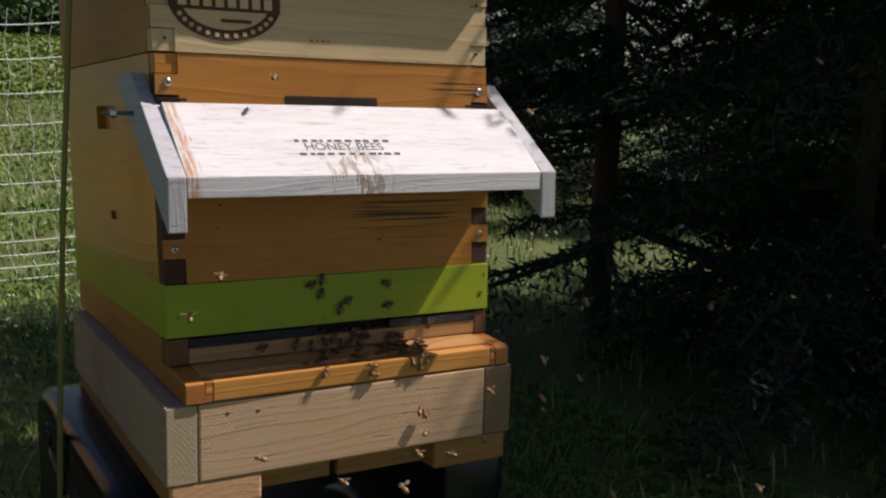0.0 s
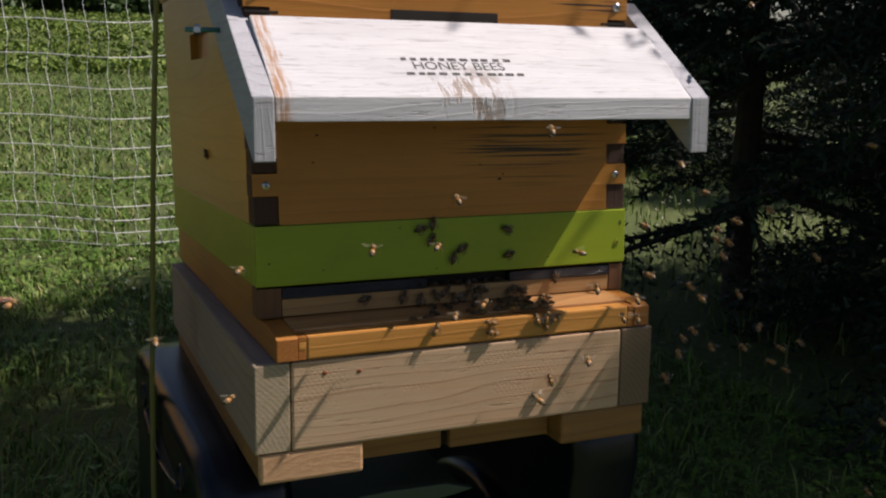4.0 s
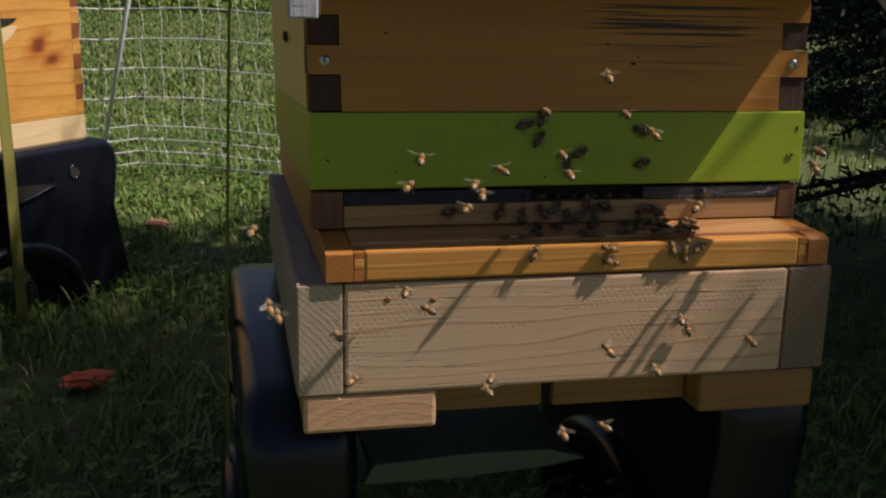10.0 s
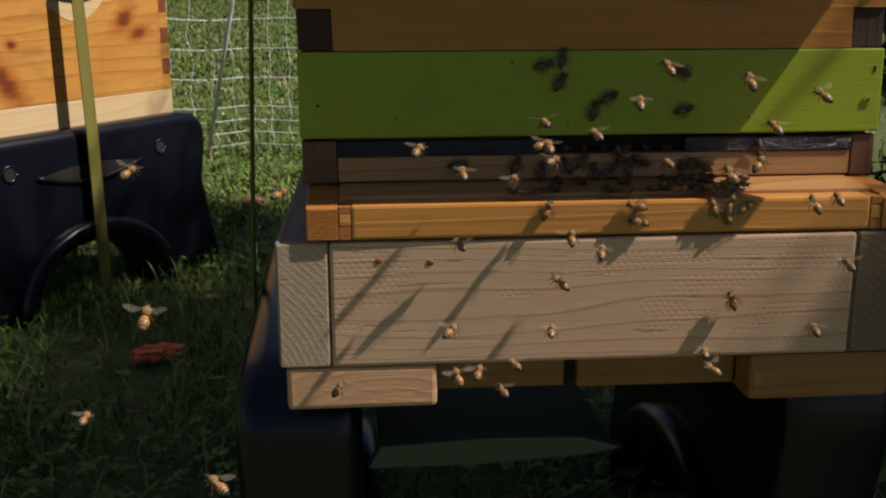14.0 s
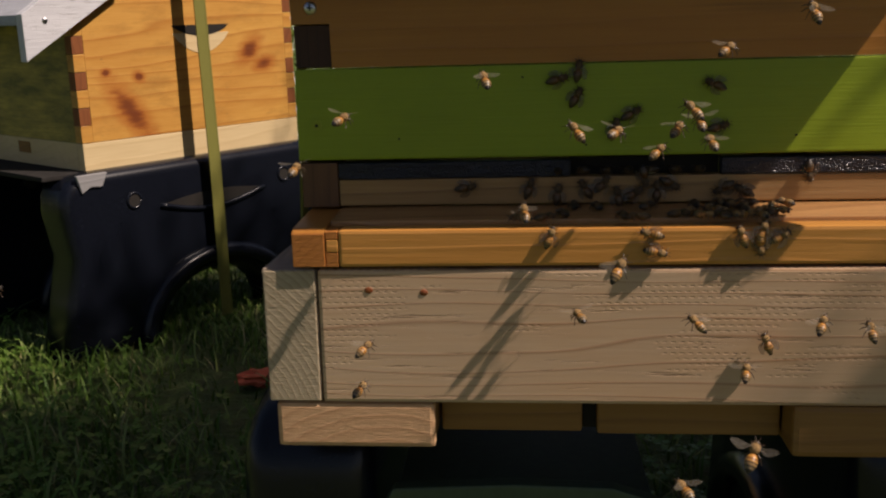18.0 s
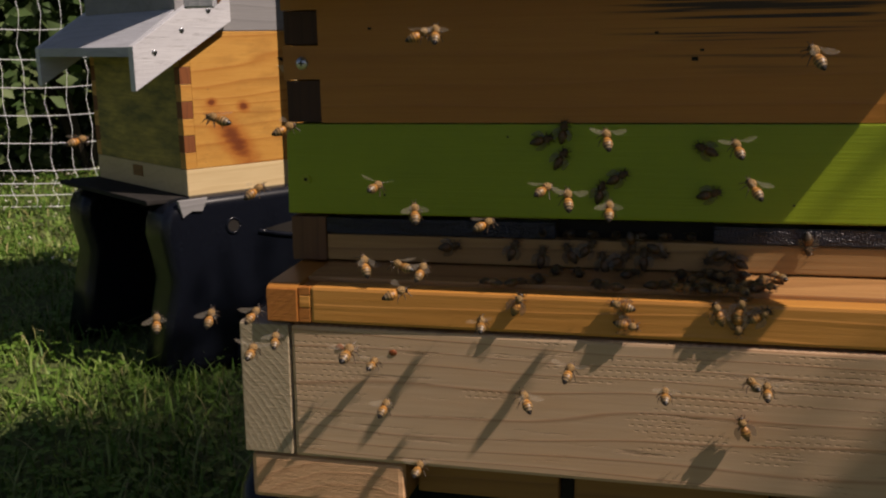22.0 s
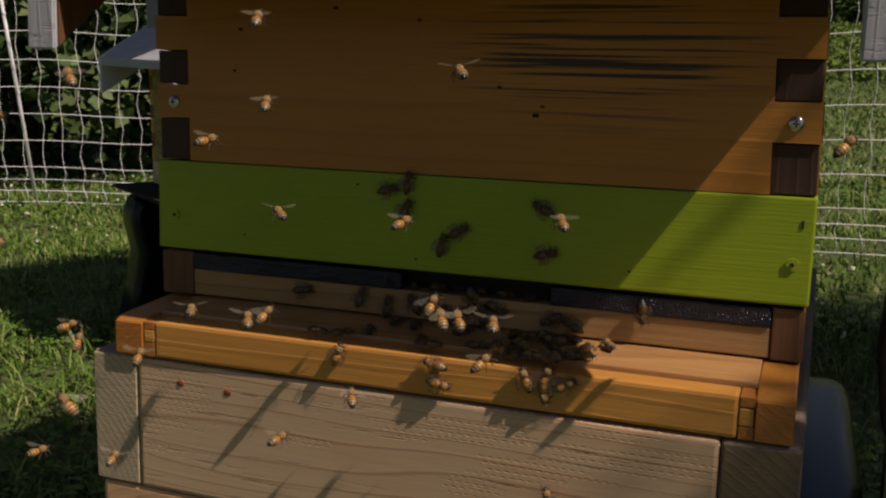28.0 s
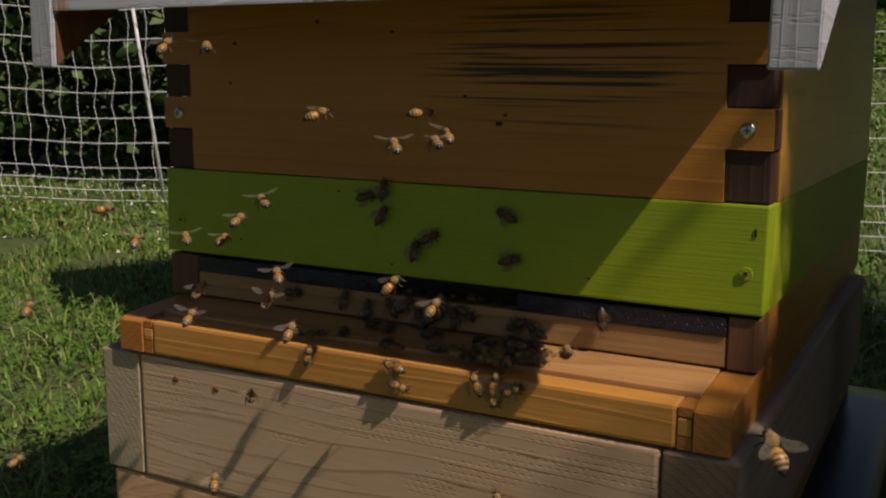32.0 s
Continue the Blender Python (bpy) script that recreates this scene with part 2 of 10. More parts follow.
def end_grain(name, light, dark, cx, cz, rings, rough=0.8):
    """A sawn end with growth rings round a pith at (cx, cz) in the thing's own metres."""
    n = Nodes(name)
    p = n.node("TexCoord", "Object")
    sep = n.t.nodes.new("ShaderNodeSeparateXYZ")
    n.put(sep.inputs[0], p)
    dx, dz = n.math("SUBTRACT", sep.outputs[0], cx), n.math("SUBTRACT", sep.outputs[2], cz)
    d = n.math("SQRT", n.math("ADD", n.math("MULTIPLY", dx, dx), n.math("MULTIPLY", dz, dz)))
    d = n.math("ADD", d, n.math("MULTIPLY", n.noise(p, 60.0, 3.0), 0.004))
    ring = n.ramp(n.math("FRACT", n.math("MULTIPLY", d, rings)), (0.0, 0.0), (0.6, 0.35), (0.9, 1.0), (1.0, 0.1))
    saw = n.noise(n.node("Mapping", Vector=p, Scale=(90, 1, 900)), 1.0, 3.0, 0.7)
    col = n.mix(n.math("MULTIPLY", ring, 0.5), light, dark)
    col = n.mix(n.math("MULTIPLY", n.ramp(saw, (0.4, 0.0), (0.7, 1.0)), 0.3), col, dark)
    return n.done(col, rough, n.math("ADD", n.math("MULTIPLY", ring, 0.25), saw), 0.4, 0.0014)


def paint(name, color, dark, rough=0.45, axis=0):
    n = Nodes(name)
    brush = n.noise(n.coords(stretch(axis, 14, 520), 5.0), 1.0, 3.0, 0.6)
    dirt = n.noise(n.coords((5, 5, 9), 5.0), 1.5, 5.0, 0.6)
    col = n.mix(n.ramp(dirt, (0.42, 0.0), (0.8, 0.7)), color, dark)
    col = n.mix(n.math("MULTIPLY", n.ramp(brush, (0.45, 0.0), (0.75, 1.0)), 0.25), col, dark)
    return n.done(col, rough, brush, 0.3, 0.0009)


def simple(name, a, b, rough=0.5, scale=40.0, bump=0.15, **more):
    n = Nodes(name)
    f = n.noise(n.coords((1, 1, 1), 3.0), scale, 4.0, 0.6)
    col = n.mix(n.ramp(f, (0.3, 0.0), (0.75, 1.0)), a, b)
    return n.done(col, rough, f, bump, 0.001, **more)


# ---- materials ----
HONEY = wood("oiled_honey_pine", (0.48, 0.208, 0.030), (0.42, 0.166, 0.021), (0.28, 0.088, 0.010), 0, 50, 0.30, 0.42, extra=stains)
HONEY_SIDE = wood("oiled_honey_pine_side", (0.47, 0.235, 0.035), (0.41, 0.19, 0.026), (0.27, 0.105, 0.012), 1, 50, 0.30, 0.28, spec=0.22)
ENDGRAIN = wood("dark_end_grain", (0.060, 0.022, 0.010), (0.045, 0.016, 0.008), (0.025, 0.009, 0.005), 2, 120, 0.5, 0.7)
CREAM = wood("pale_pine", (0.60, 0.47, 0.27), (0.52, 0.39, 0.20), (0.36, 0.21, 0.08), 0, 45, 0.30, 0.6)
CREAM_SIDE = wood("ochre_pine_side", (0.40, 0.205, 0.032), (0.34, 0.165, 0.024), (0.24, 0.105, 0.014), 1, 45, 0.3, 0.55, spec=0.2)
CEDAR = wood("orange_cedar", (0.62, 0.295, 0.075), (0.54, 0.235, 0.050), (0.40, 0.155, 0.028), 0, 60, 0.2, 0.33)
CEDAR_RED = wood("red_cedar_rail", (0.30, 0.085, 0.022), (0.23, 0.060, 0.015), (0.12, 0.026, 0.008), 1, 80, 0.5, 0.42)
RAIL = wood("amber_cedar_rail", (0.42, 0.175, 0.032), (0.36, 0.140, 0.024), (0.22, 0.072, 0.012), 1, 40, 0.25, 0.42)
FLOORWOOD = wood("worn_landing_wood", (0.54, 0.295, 0.120), (0.41, 0.205, 0.078), (0.17, 0.072, 0.026), 0, 60, 0.40, 0.26)
CEDAR_END = end_grain("cedar_end_grain", (0.42, 0.155, 0.030), (0.29, 0.092, 0.018), 0.02, 0.24, 210, 0.5)
POSTWOOD = wood("brown_entrance_post", (0.17, 0.075, 0.030), (0.13, 0.055, 0.022), (0.07, 0.028, 0.012), 2, 90, 0.5, 0.6)
REDUCER = wood("entrance_bar_wood", (0.48, 0.285, 0.110), (0.39, 0.215, 0.078), (0.15, 0.070, 0.025), 0, 70, 0.5, 0.6)
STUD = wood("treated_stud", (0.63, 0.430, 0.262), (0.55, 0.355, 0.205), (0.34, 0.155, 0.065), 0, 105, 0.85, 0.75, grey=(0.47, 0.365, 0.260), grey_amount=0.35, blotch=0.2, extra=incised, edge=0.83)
# side studs: weathered grey, with their shade put into the colour too
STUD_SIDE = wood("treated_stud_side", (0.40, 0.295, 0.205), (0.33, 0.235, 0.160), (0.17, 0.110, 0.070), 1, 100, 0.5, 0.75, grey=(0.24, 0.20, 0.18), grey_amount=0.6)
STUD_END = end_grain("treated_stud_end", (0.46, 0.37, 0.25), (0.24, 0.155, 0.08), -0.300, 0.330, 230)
# darker copy for the right-hand end, its shade put into the colour
STUD_END_DARK = end_grain("shaded_stud_end", (0.22, 0.15, 0.09), (0.11, 0.065, 0.035), 0.110, 0.330, 200)
BLOCK = end_grain("fresh_cut_deck_end", (0.62, 0.37, 0.20), (0.45, 0.22, 0.10), -0.150, 0.250, 120, 0.75)
DECK = wood("brown_deck_board", (0.33, 0.165, 0.045), (0.27, 0.125, 0.032), (0.15, 0.062, 0.016), 0, 70, 0.45, 0.6)
VISOR = wood("silver_weathered_board", (0.72, 0.72, 0.75), (0.60, 0.60, 0.63), (0.40, 0.40, 0.43), 0, 140, 0.12, 0.85, grey=(0.43, 0.43, 0.46), grey_amount=0.32, extra=porch_marks)
# bluer, greyer copies of the weathered board, shade put into the colour
VISOR_SIDE = wood("silver_weathered_shaded", (0.48, 0.49, 0.53), (0.40, 0.41, 0.45), (0.27, 0.275, 0.31), 1, 90, 0.35, 0.85, extra=weathered)
VISOR_END = wood("silver_weathered_shaded_end", (0.45, 0.455, 0.48), (0.37, 0.375, 0.40), (0.20, 0.20, 0.215), 2, 240, 0.15, 0.9, extra=weathered)
NEWPINE = wood("knotty_orange_pine", (0.68, 0.38, 0.095), (0.58, 0.28, 0.055), (0.38, 0.13, 0.020), 0, 45, 0.6, 0.45, extra=knots)
# front and back pine: green mottling, with their shade put into the colour
NEWPINE_FRONT = wood("mottled_shaded_pine", (0.58, 0.43, 0.11), (0.48, 0.35, 0.075), (0.24, 0.18, 0.035), 1, 60, 0.4, 0.6, grey=(0.09, 0.095, 0.03), grey_amount=0.85)
NEWPINE_END = wood("pine_finger_end", (0.26, 0.080, 0.020), (0.21, 0.062, 0.015), (0.12, 0.034, 0.009), 2, 150, 0.6, 0.6)
PALE = wood("pale_bare_pine", (0.72, 0.56, 0.32), (0.64, 0.48, 0.26), (0.48, 0.33, 0.15), 0, 50, 0.3, 0.6)
DARKBOARD = simple("dark_weathered_plank", (0.022, 0.020, 0.019), (0.034, 0.031, 0.029), 0.85, 60.0, 0.4, Specular_IOR_Level=0.15)
GREYBOX = wood("grey_stained_box", (0.30, 0.295, 0.30), (0.25, 0.245, 0.25), (0.15, 0.148, 0.15), 0, 50, 0.4, 0.8)
GREEN = paint("lime_green_paint", (0.250, 0.335, 0.009), (0.185, 0.255, 0.008))
GREEN_SIDE = paint("lime_green_paint_side", (0.285, 0.345, 0.014), (0.225, 0.265, 0.014), 0.5, 1)
SCREEN = Nodes("black_screen_strip")
_a = SCREEN.noise(SCREEN.coords((30, 30, 90)), 1.0, 3.0, 0.6)
_b = SCREEN.noise(SCREEN.coords((900, 900, 900)), 1.0, 1.0, 0.5)
SCREEN = SCREEN.done(SCREEN.mix(_a, (0.004, 0.005, 0.010), (0.012, 0.014, 0.026)), 0.28, SCREEN.math("ADD", SCREEN.math("MULTIPLY", _a, 3.0), _b), 0.7, 0.0022)
DARK = simple("dark_cavity", (0.010, 0.008, 0.006), (0.016, 0.012, 0.009), 0.9)
PLASTIC = simple("black_moulded_plastic", (0.004, 0.005, 0.009), (0.007, 0.009, 0.015), 0.27, 180.0, 0.05, Specular_IOR_Level=0.33)
STRAP = simple("olive_webbing", (0.20, 0.19, 0.035), (0.15, 0.145, 0.025), 0.8, 700.0, 0.5)
BUCKLE = simple("brown_plated_steel", (0.050, 0.036, 0.022), (0.075, 0.055, 0.034), 0.5, 200.0, 0.3, Metallic=0.3)
STEEL = simple("bright_steel", (0.62, 0.62, 0.64), (0.48, 0.48, 0.50), 0.28, 500.0, 0.1, Metallic=1.0)
RECESS = simple("screw_recess", (0.03, 0.03, 0.035), (0.05, 0.05, 0.055), 0.6)
TEAL = simple("teal_bolt", (0.05, 0.20, 0.20), (0.12, 0.26, 0.24), 0.35, 400.0, 0.2, Metallic=0.6)
INK = simple("faded_stamp_ink", (0.045, 0.043, 0.045), (0.14, 0.135, 0.135), 0.9, 900.0)
BROWNINK = simple("branded_brown", (0.060, 0.024, 0.012), (0.085, 0.036, 0.020), 0.8, 300.0)
NETWHITE = simple("white_polywire", (0.72, 0.73, 0.74), (0.50, 0.51, 0.53), 0.5, 800.0)
POSTWHITE = simple("white_fibreglass", (0.74, 0.74, 0.73), (0.60, 0.60, 0.60), 0.45, 60.0)
ORANGE = simple("faded_orange_plastic", (0.80, 0.150, 0.055), (0.66, 0.105, 0.040), 0.55, 80.0)
PEACH = simple("pale_peach_plastic", (0.62, 0.30, 0.19), (0.54, 0.24, 0.15), 0.5, 80.0)
MESHGREEN = simple("dull_green_plastic", (0.048, 0.082, 0.050), (0.034, 0.060, 0.036), 0.5, 120.0)
SOIL = Nodes("grassy_soil")
_a = SOIL.noise(SOIL.coords((1, 1, 1)), 1.1, 5.0, 0.6)
_b = SOIL.noise(SOIL.coords((1, 1, 1)), 34.0, 4.0, 0.7)
_c = SOIL.mix(SOIL.ramp(_a, (0.35, 0.0), (0.7, 1.0)), (0.060, 0.100, 0.018), (0.105, 0.145, 0.034))
_c = SOIL.mix(SOIL.ramp(_b, (0.42, 0.0), (0.75, 0.8)), _c, (0.075, 0.060, 0.026))
SOIL = SOIL.done(_c, 0.95, _b, 0.9, 0.03)


def leafy(name, a, b, c, rough=0.5, spec=0.2):
    n = Nodes(name)
    r = n.node("NewGeometry", "Random Per Island")
    col = n.ramp(r, (0.0, a), (0.55, b), (1.0, c))
    return n.done(col, rough, Specular_IOR_Level=spec)


GRASS = leafy("grass_blades", (0.052, 0.125, 0.015), (0.110, 0.195, 0.028), (0.235, 0.285, 0.092))
DRYGRASS = leafy("dry_grass", (0.22, 0.21, 0.075), (0.30, 0.27, 0.11), (0.38, 0.33, 0.16))
BLOSSOM = leafy("clover_blossom", (0.50, 0.48, 0.36), (0.64, 0.62, 0.52), (0.76, 0.74, 0.66))
CLOVER = leafy("clover_leaves", (0.058, 0.128, 0.016), (0.085, 0.165, 0.024), (0.125, 0.200, 0.038))
SPRUCE = leafy("spruce_needles", (0.009, 0.022, 0.012), (0.015, 0.034, 0.017), (0.025, 0.049, 0.027), 0.6)
BARK = simple("spruce_bark", (0.060, 0.045, 0.035), (0.035, 0.026, 0.020), 0.9, 30.0, 0.8)
BUSH = leafy("shrub_leaves", (0.028, 0.056, 0.015), (0.050, 0.088, 0.028), (0.120, 0.160, 0.062))
CROP = leafy("field_crop_leaves", (0.075, 0.132, 0.018), (0.115, 0.180, 0.028), (0.180, 0.225, 0.050))
FARLEAF = leafy("far_tree_leaves", (0.030, 0.060, 0.020), (0.050, 0.092, 0.030), (0.080, 0.125, 0.045))


# ---- mesh helpers ----
def slab(bm, x0, x1, y0, y1, z0, z1, bevel=0.0015, seg=2):
    """A bevelled board between the given limits."""
    made = bmesh.ops.create_cube(bm, size=1.0, matrix=Matrix.Translation(((x0 + x1) / 2, (y0 + y1) / 2, (z0 + z1) / 2)) @ Matrix.Diagonal((x1 - x0, y1 - y0, z1 - z0, 1)))
    if bevel:
        edges = list({e for v in made["verts"] for e in v.link_edges})
        bmesh.ops.bevel(bm, geom=edges, offset=bevel, segments=seg, affect="EDGES", profile=0.6)
    return bm


def board(x0, x1, y0, y1, z0, z1, bevel=0.0015):
    return slab(bmesh.new(), x0, x1, y0, y1, z0, z1, bevel)


def prism(points, axis, a, b, bevel=0.0012):
    """A board with the given outline (a ring of pairs), swept along the axis from a to b."""
    bm = bmesh.new()

    def place(p, d):
        return (d, p[0], p[1]) if axis == 0 else (p[0], d, p[1]) if axis == 1 else (p[0], p[1], d)

    lo = [bm.verts.new(place(p, a)) for p in points]
    hi = [bm.verts.new(place(p, b)) for p in points]
    bm.faces.new(lo)
    bm.faces.new(hi)
    for i in range(len(points)):
        j = (i + 1) % len(points)
        bm.faces.new((lo[i], lo[j], hi[j], hi[i]))
    bmesh.ops.recalc_face_normals(bm, faces=bm.faces)
    if bevel:
        bmesh.ops.bevel(bm, geom=bm.edges[:], offset=bevel, segments=2, affect="EDGES", profile=0.6)
    return bm


def rod(bm, a, b, r, seg=8, r2=None):
    a, b = Vector(a), Vector(b)
    m = Matrix.Translation((a + b) / 2) @ (b - a).to_track_quat("Z", "Y").to_matrix().to_4x4()
    bmesh.ops.create_cone(bm, cap_ends=True, segments=seg, radius1=r, radius2=r if r2 is None else r2, depth=(b - a).length, matrix=m)
    return bm


def tube(bm, line, rad, seg=3):
    """A thin tube along a line of points."""
    rows = []
    for i, p in enumerate(line):
        p = Vector(p)
        d = (Vector(line[min(i + 1, len(line) - 1)]) - Vector(line[max(i - 1, 0)])).normalized()
        u = d.cross(Vector((0.3, 0.5, 0.81))).normalized()
        w = d.cross(u)
        rows.append([bm.verts.new(p + (u * math.cos(k * 2 * math.pi / seg) + w * math.sin(k * 2 * math.pi / seg)) * rad) for k in range(seg)])
    for a, b in zip(rows, rows[1:]):
        for k in range(seg):
            bm.faces.new((a[k], a[(k + 1) % seg], b[(k + 1) % seg], b[k]))
    if seg > 3:
        bm.faces.new(rows[0])
        bm.faces.new(rows[-1])
        bmesh.ops.recalc_face_normals(bm, faces=bm.faces)
    return bm


def mesh_of(name, bm, material, smooth=False):
    data = bpy.data.meshes.new(name)
    if smooth:
        for f in bm.faces:
            f.smooth = True
    bm.to_mesh(data)
    bm.free()
    data.materials.append(material)
    return data


def part(name, bm, material, parent, label="", smooth=False):
    """One mesh object under a thing or under a part."""
    ob = new(name, mesh_of(name, bm, material, smooth))
    ob.parent = parent
    if label:
        ob["label"] = label
    return ob


def thing(name, m, label, category, group="", kind=""):
    ob = new(name)
    ob.empty_display_size = 0.1
    ob.matrix_basis = m
    return tagged(ob, label, category, group, kind)


def big_mesh(name, verts, faces, material, smooth=False):
    """A mesh from numpy arrays; faces: an array of equal rings."""
    data = bpy.data.meshes.new(name)
    count, ring = faces.shape
    data.vertices.add(len(verts))
    data.vertices.foreach_set("co", np.asarray(verts, dtype=np.float32).ravel())
    data.loops.add(count * ring)
    data.loops.foreach_set("vertex_index", faces.astype(np.int32).ravel())
    data.polygons.add(count)
    data.polygons.foreach_set("loop_start", np.arange(0, count * ring, ring, dtype=np.int32))
    data.update(calc_edges=True)
    data.validate()
    data.materials.append(material)
    if smooth:
        data.polygons.foreach_set("use_smooth", np.ones(count, dtype=bool))
    return data


# ---- ground ----
def ground_z(x, y):
    """Flat round the hives, rising gently to the field behind, level beyond it."""
    d = np.minimum(np.maximum(0, y - 5.0), 28.0)
    return 0.055 * d * np.clip(d / 14.0, 0, 1) + 0.02 * np.sin(x * 1.3) * np.sin(y * 0.9) * np.clip(d / 2, 0, 1)


def build_ground():
    g = np.concatenate([-np.geomspace(400, 8, 24), np.linspace(-7, 7, 57), np.geomspace(8, 400, 24)])
    xs, ys = np.meshgrid(g, g, indexing="ij")
    zs = ground_z(xs, np.minimum(ys, 60)) - 0.006
    verts = np.stack([xs, ys, zs], -1).reshape(-1, 3)
    n = len(g)
    i, j = np.meshgrid(np.arange(n - 1), np.arange(n - 1), indexing="ij")
    k = (i * n + j).ravel()
    ob = new("ground", big_mesh("ground", verts, np.stack([k, k + n, k + n + 1, k + 1], -1), SOIL, True))
    tagged(ob, "grassy ground with bare soil between the blades", "ground", kind="structure")


build_ground()
rng = np.random.default_rng(4)


def blades(count, box, h0, h1, width, lean=0.5, density=None, curl=0.6):
    """Grass blades as bent strips of three quads: vertices and faces."""
    x = rng.uniform(box[0], box[1], count)
    y = rng.uniform(box[2], box[3], count)
    if density is not None:
        keep = rng.uniform(0, 1, count) < density(x, y)
        x, y = x[keep], y[keep]
    n = len(x)
    h = rng.uniform(h0, h1, n) * rng.uniform(0.6, 1.0, n)
    a = rng.uniform(0, 2 * np.pi, n)
    ln = rng.uniform(0.1, lean, n) * h
    wx, wy = -np.sin(a) * width / 2, np.cos(a) * width / 2
    base = np.stack([x, y, ground_z(x, y)], -1)
    rows = []
    for f, w in ((0, 1.0), (0.4, 0.9), (0.75, 0.6), (1.0, 0.08)):
        bend = ln * f ** 2
        c = base + np.stack([np.cos(a) * bend, np.sin(a) * bend, h * (f - curl * 0.25 * f ** 3)], -1)
        side = np.stack([wx * w, wy * w, np.zeros(n)], -1)
        rows += [c - side, c + side]
    verts = np.stack(rows, 1).reshape(-1, 3)
    k = (np.arange(n) * 8)[:, None]
    faces = np.concatenate([np.stack([k + 2 * s, k + 2 * s + 1, k + 2 * s + 3, k + 2 * s + 2], -1)[:, 0] for s in range(3)])
    return verts, faces


def lawn(name, spec, material, label):
    vs, fs, off = [], [], 0
    for s in spec:
        v, f = blades(*s[0], **s[1])
        vs.append(v)
        fs.append(f + off)
        off += len(v)
    ob = new(name, big_mesh(name, np.concatenate(vs), np.concatenate(fs), material))
    return tagged(ob, label, "grass", kind="stuff")


def tufts(x, y):
    return np.clip(0.35 + 0.65 * (np.sin(x * 9.1 + np.sin(y * 5.7)) * np.sin(y * 7.7 + 1.7 * np.sin(x * 4.3)) * 0.9 + 0.4), 0.12, 1)


lawn("grass", [
    ((66000, (-1.9, 1.6, 0.9, 3.2), 0.014, 0.048, 0.0038), dict(density=tufts, lean=1.5)),
    ((2600, (-1.2, 0.40, 1.3, 2.6), 0.04, 0.085, 0.0040), dict(density=tufts, lean=1.5)),
    ((70000, (-3.6, 1.9, 2.9, 6.0), 0.012, 0.045, 0.0062), dict(density=tufts, lean=1.7)),
    ((2600, (-3.6, 1.9, 3.0, 6.0), 0.04, 0.10, 0.0050), dict(density=tufts, lean=1.2)),
    ((70000, (-6, 6, 5.8, 15.0), 0.02, 0.06, 0.011), dict(lean=1.8)),
    ((9000, (0.8, 5.0, 0.6, 6.0), 0.03, 0.12, 0.006), dict(density=tufts)),
], GRASS, "green meadow grass with uneven tufts in sun and shade")
lawn("dry_grass", [
    ((2600, (-1.8, 1.0, 1.2, 3.2), 0.02, 0.07, 0.0030), dict(density=tufts, lean=1.2)),
    ((5400, (-3.6, 1.6, 3.0, 6.0), 0.02, 0.06, 0.0050), dict(density=tufts, lean=1.6)),
    ((9000, (-6, 6, 5.8, 15.0), 0.02, 0.06, 0.010), dict(density=tufts, lean=1.8)),
], DRYGRASS, "scattered straw-coloured dry grass stems")


# ---- leaf clouds ----
def leaves(centres, size, up=0.3, ratio=0.5):
    """Folded leaves, two quads each, at the given centres."""
    n = len(centres)
    a = rng.normal(size=(n, 3))
    a[:, 2] *= 0.6
    a /= np.linalg.norm(a, axis=1, keepdims=True)
    b = rng.normal(size=(n, 3)) + np.array([0, 0, up])
    b -= a * (a * b).sum(1, keepdims=True)
    b /= np.linalg.norm(b, axis=1, keepdims=True)
    c = np.cross(a, b)
    s = size * rng.uniform(0.6, 1.3, (n, 1))
    w = s * ratio
    p = [centres - a * s / 2, centres + c * w * 0.5 + b * w * 0.15, centres + a * s / 2, centres - c * w * 0.5 + b * w * 0.15]
    verts = np.stack(p, 1).reshape(-1, 3)
    k = (np.arange(n) * 4)[:, None]
    return verts, np.concatenate([np.concatenate([k, k + 1, k + 2], 1), np.concatenate([k, k + 2, k + 3], 1)])


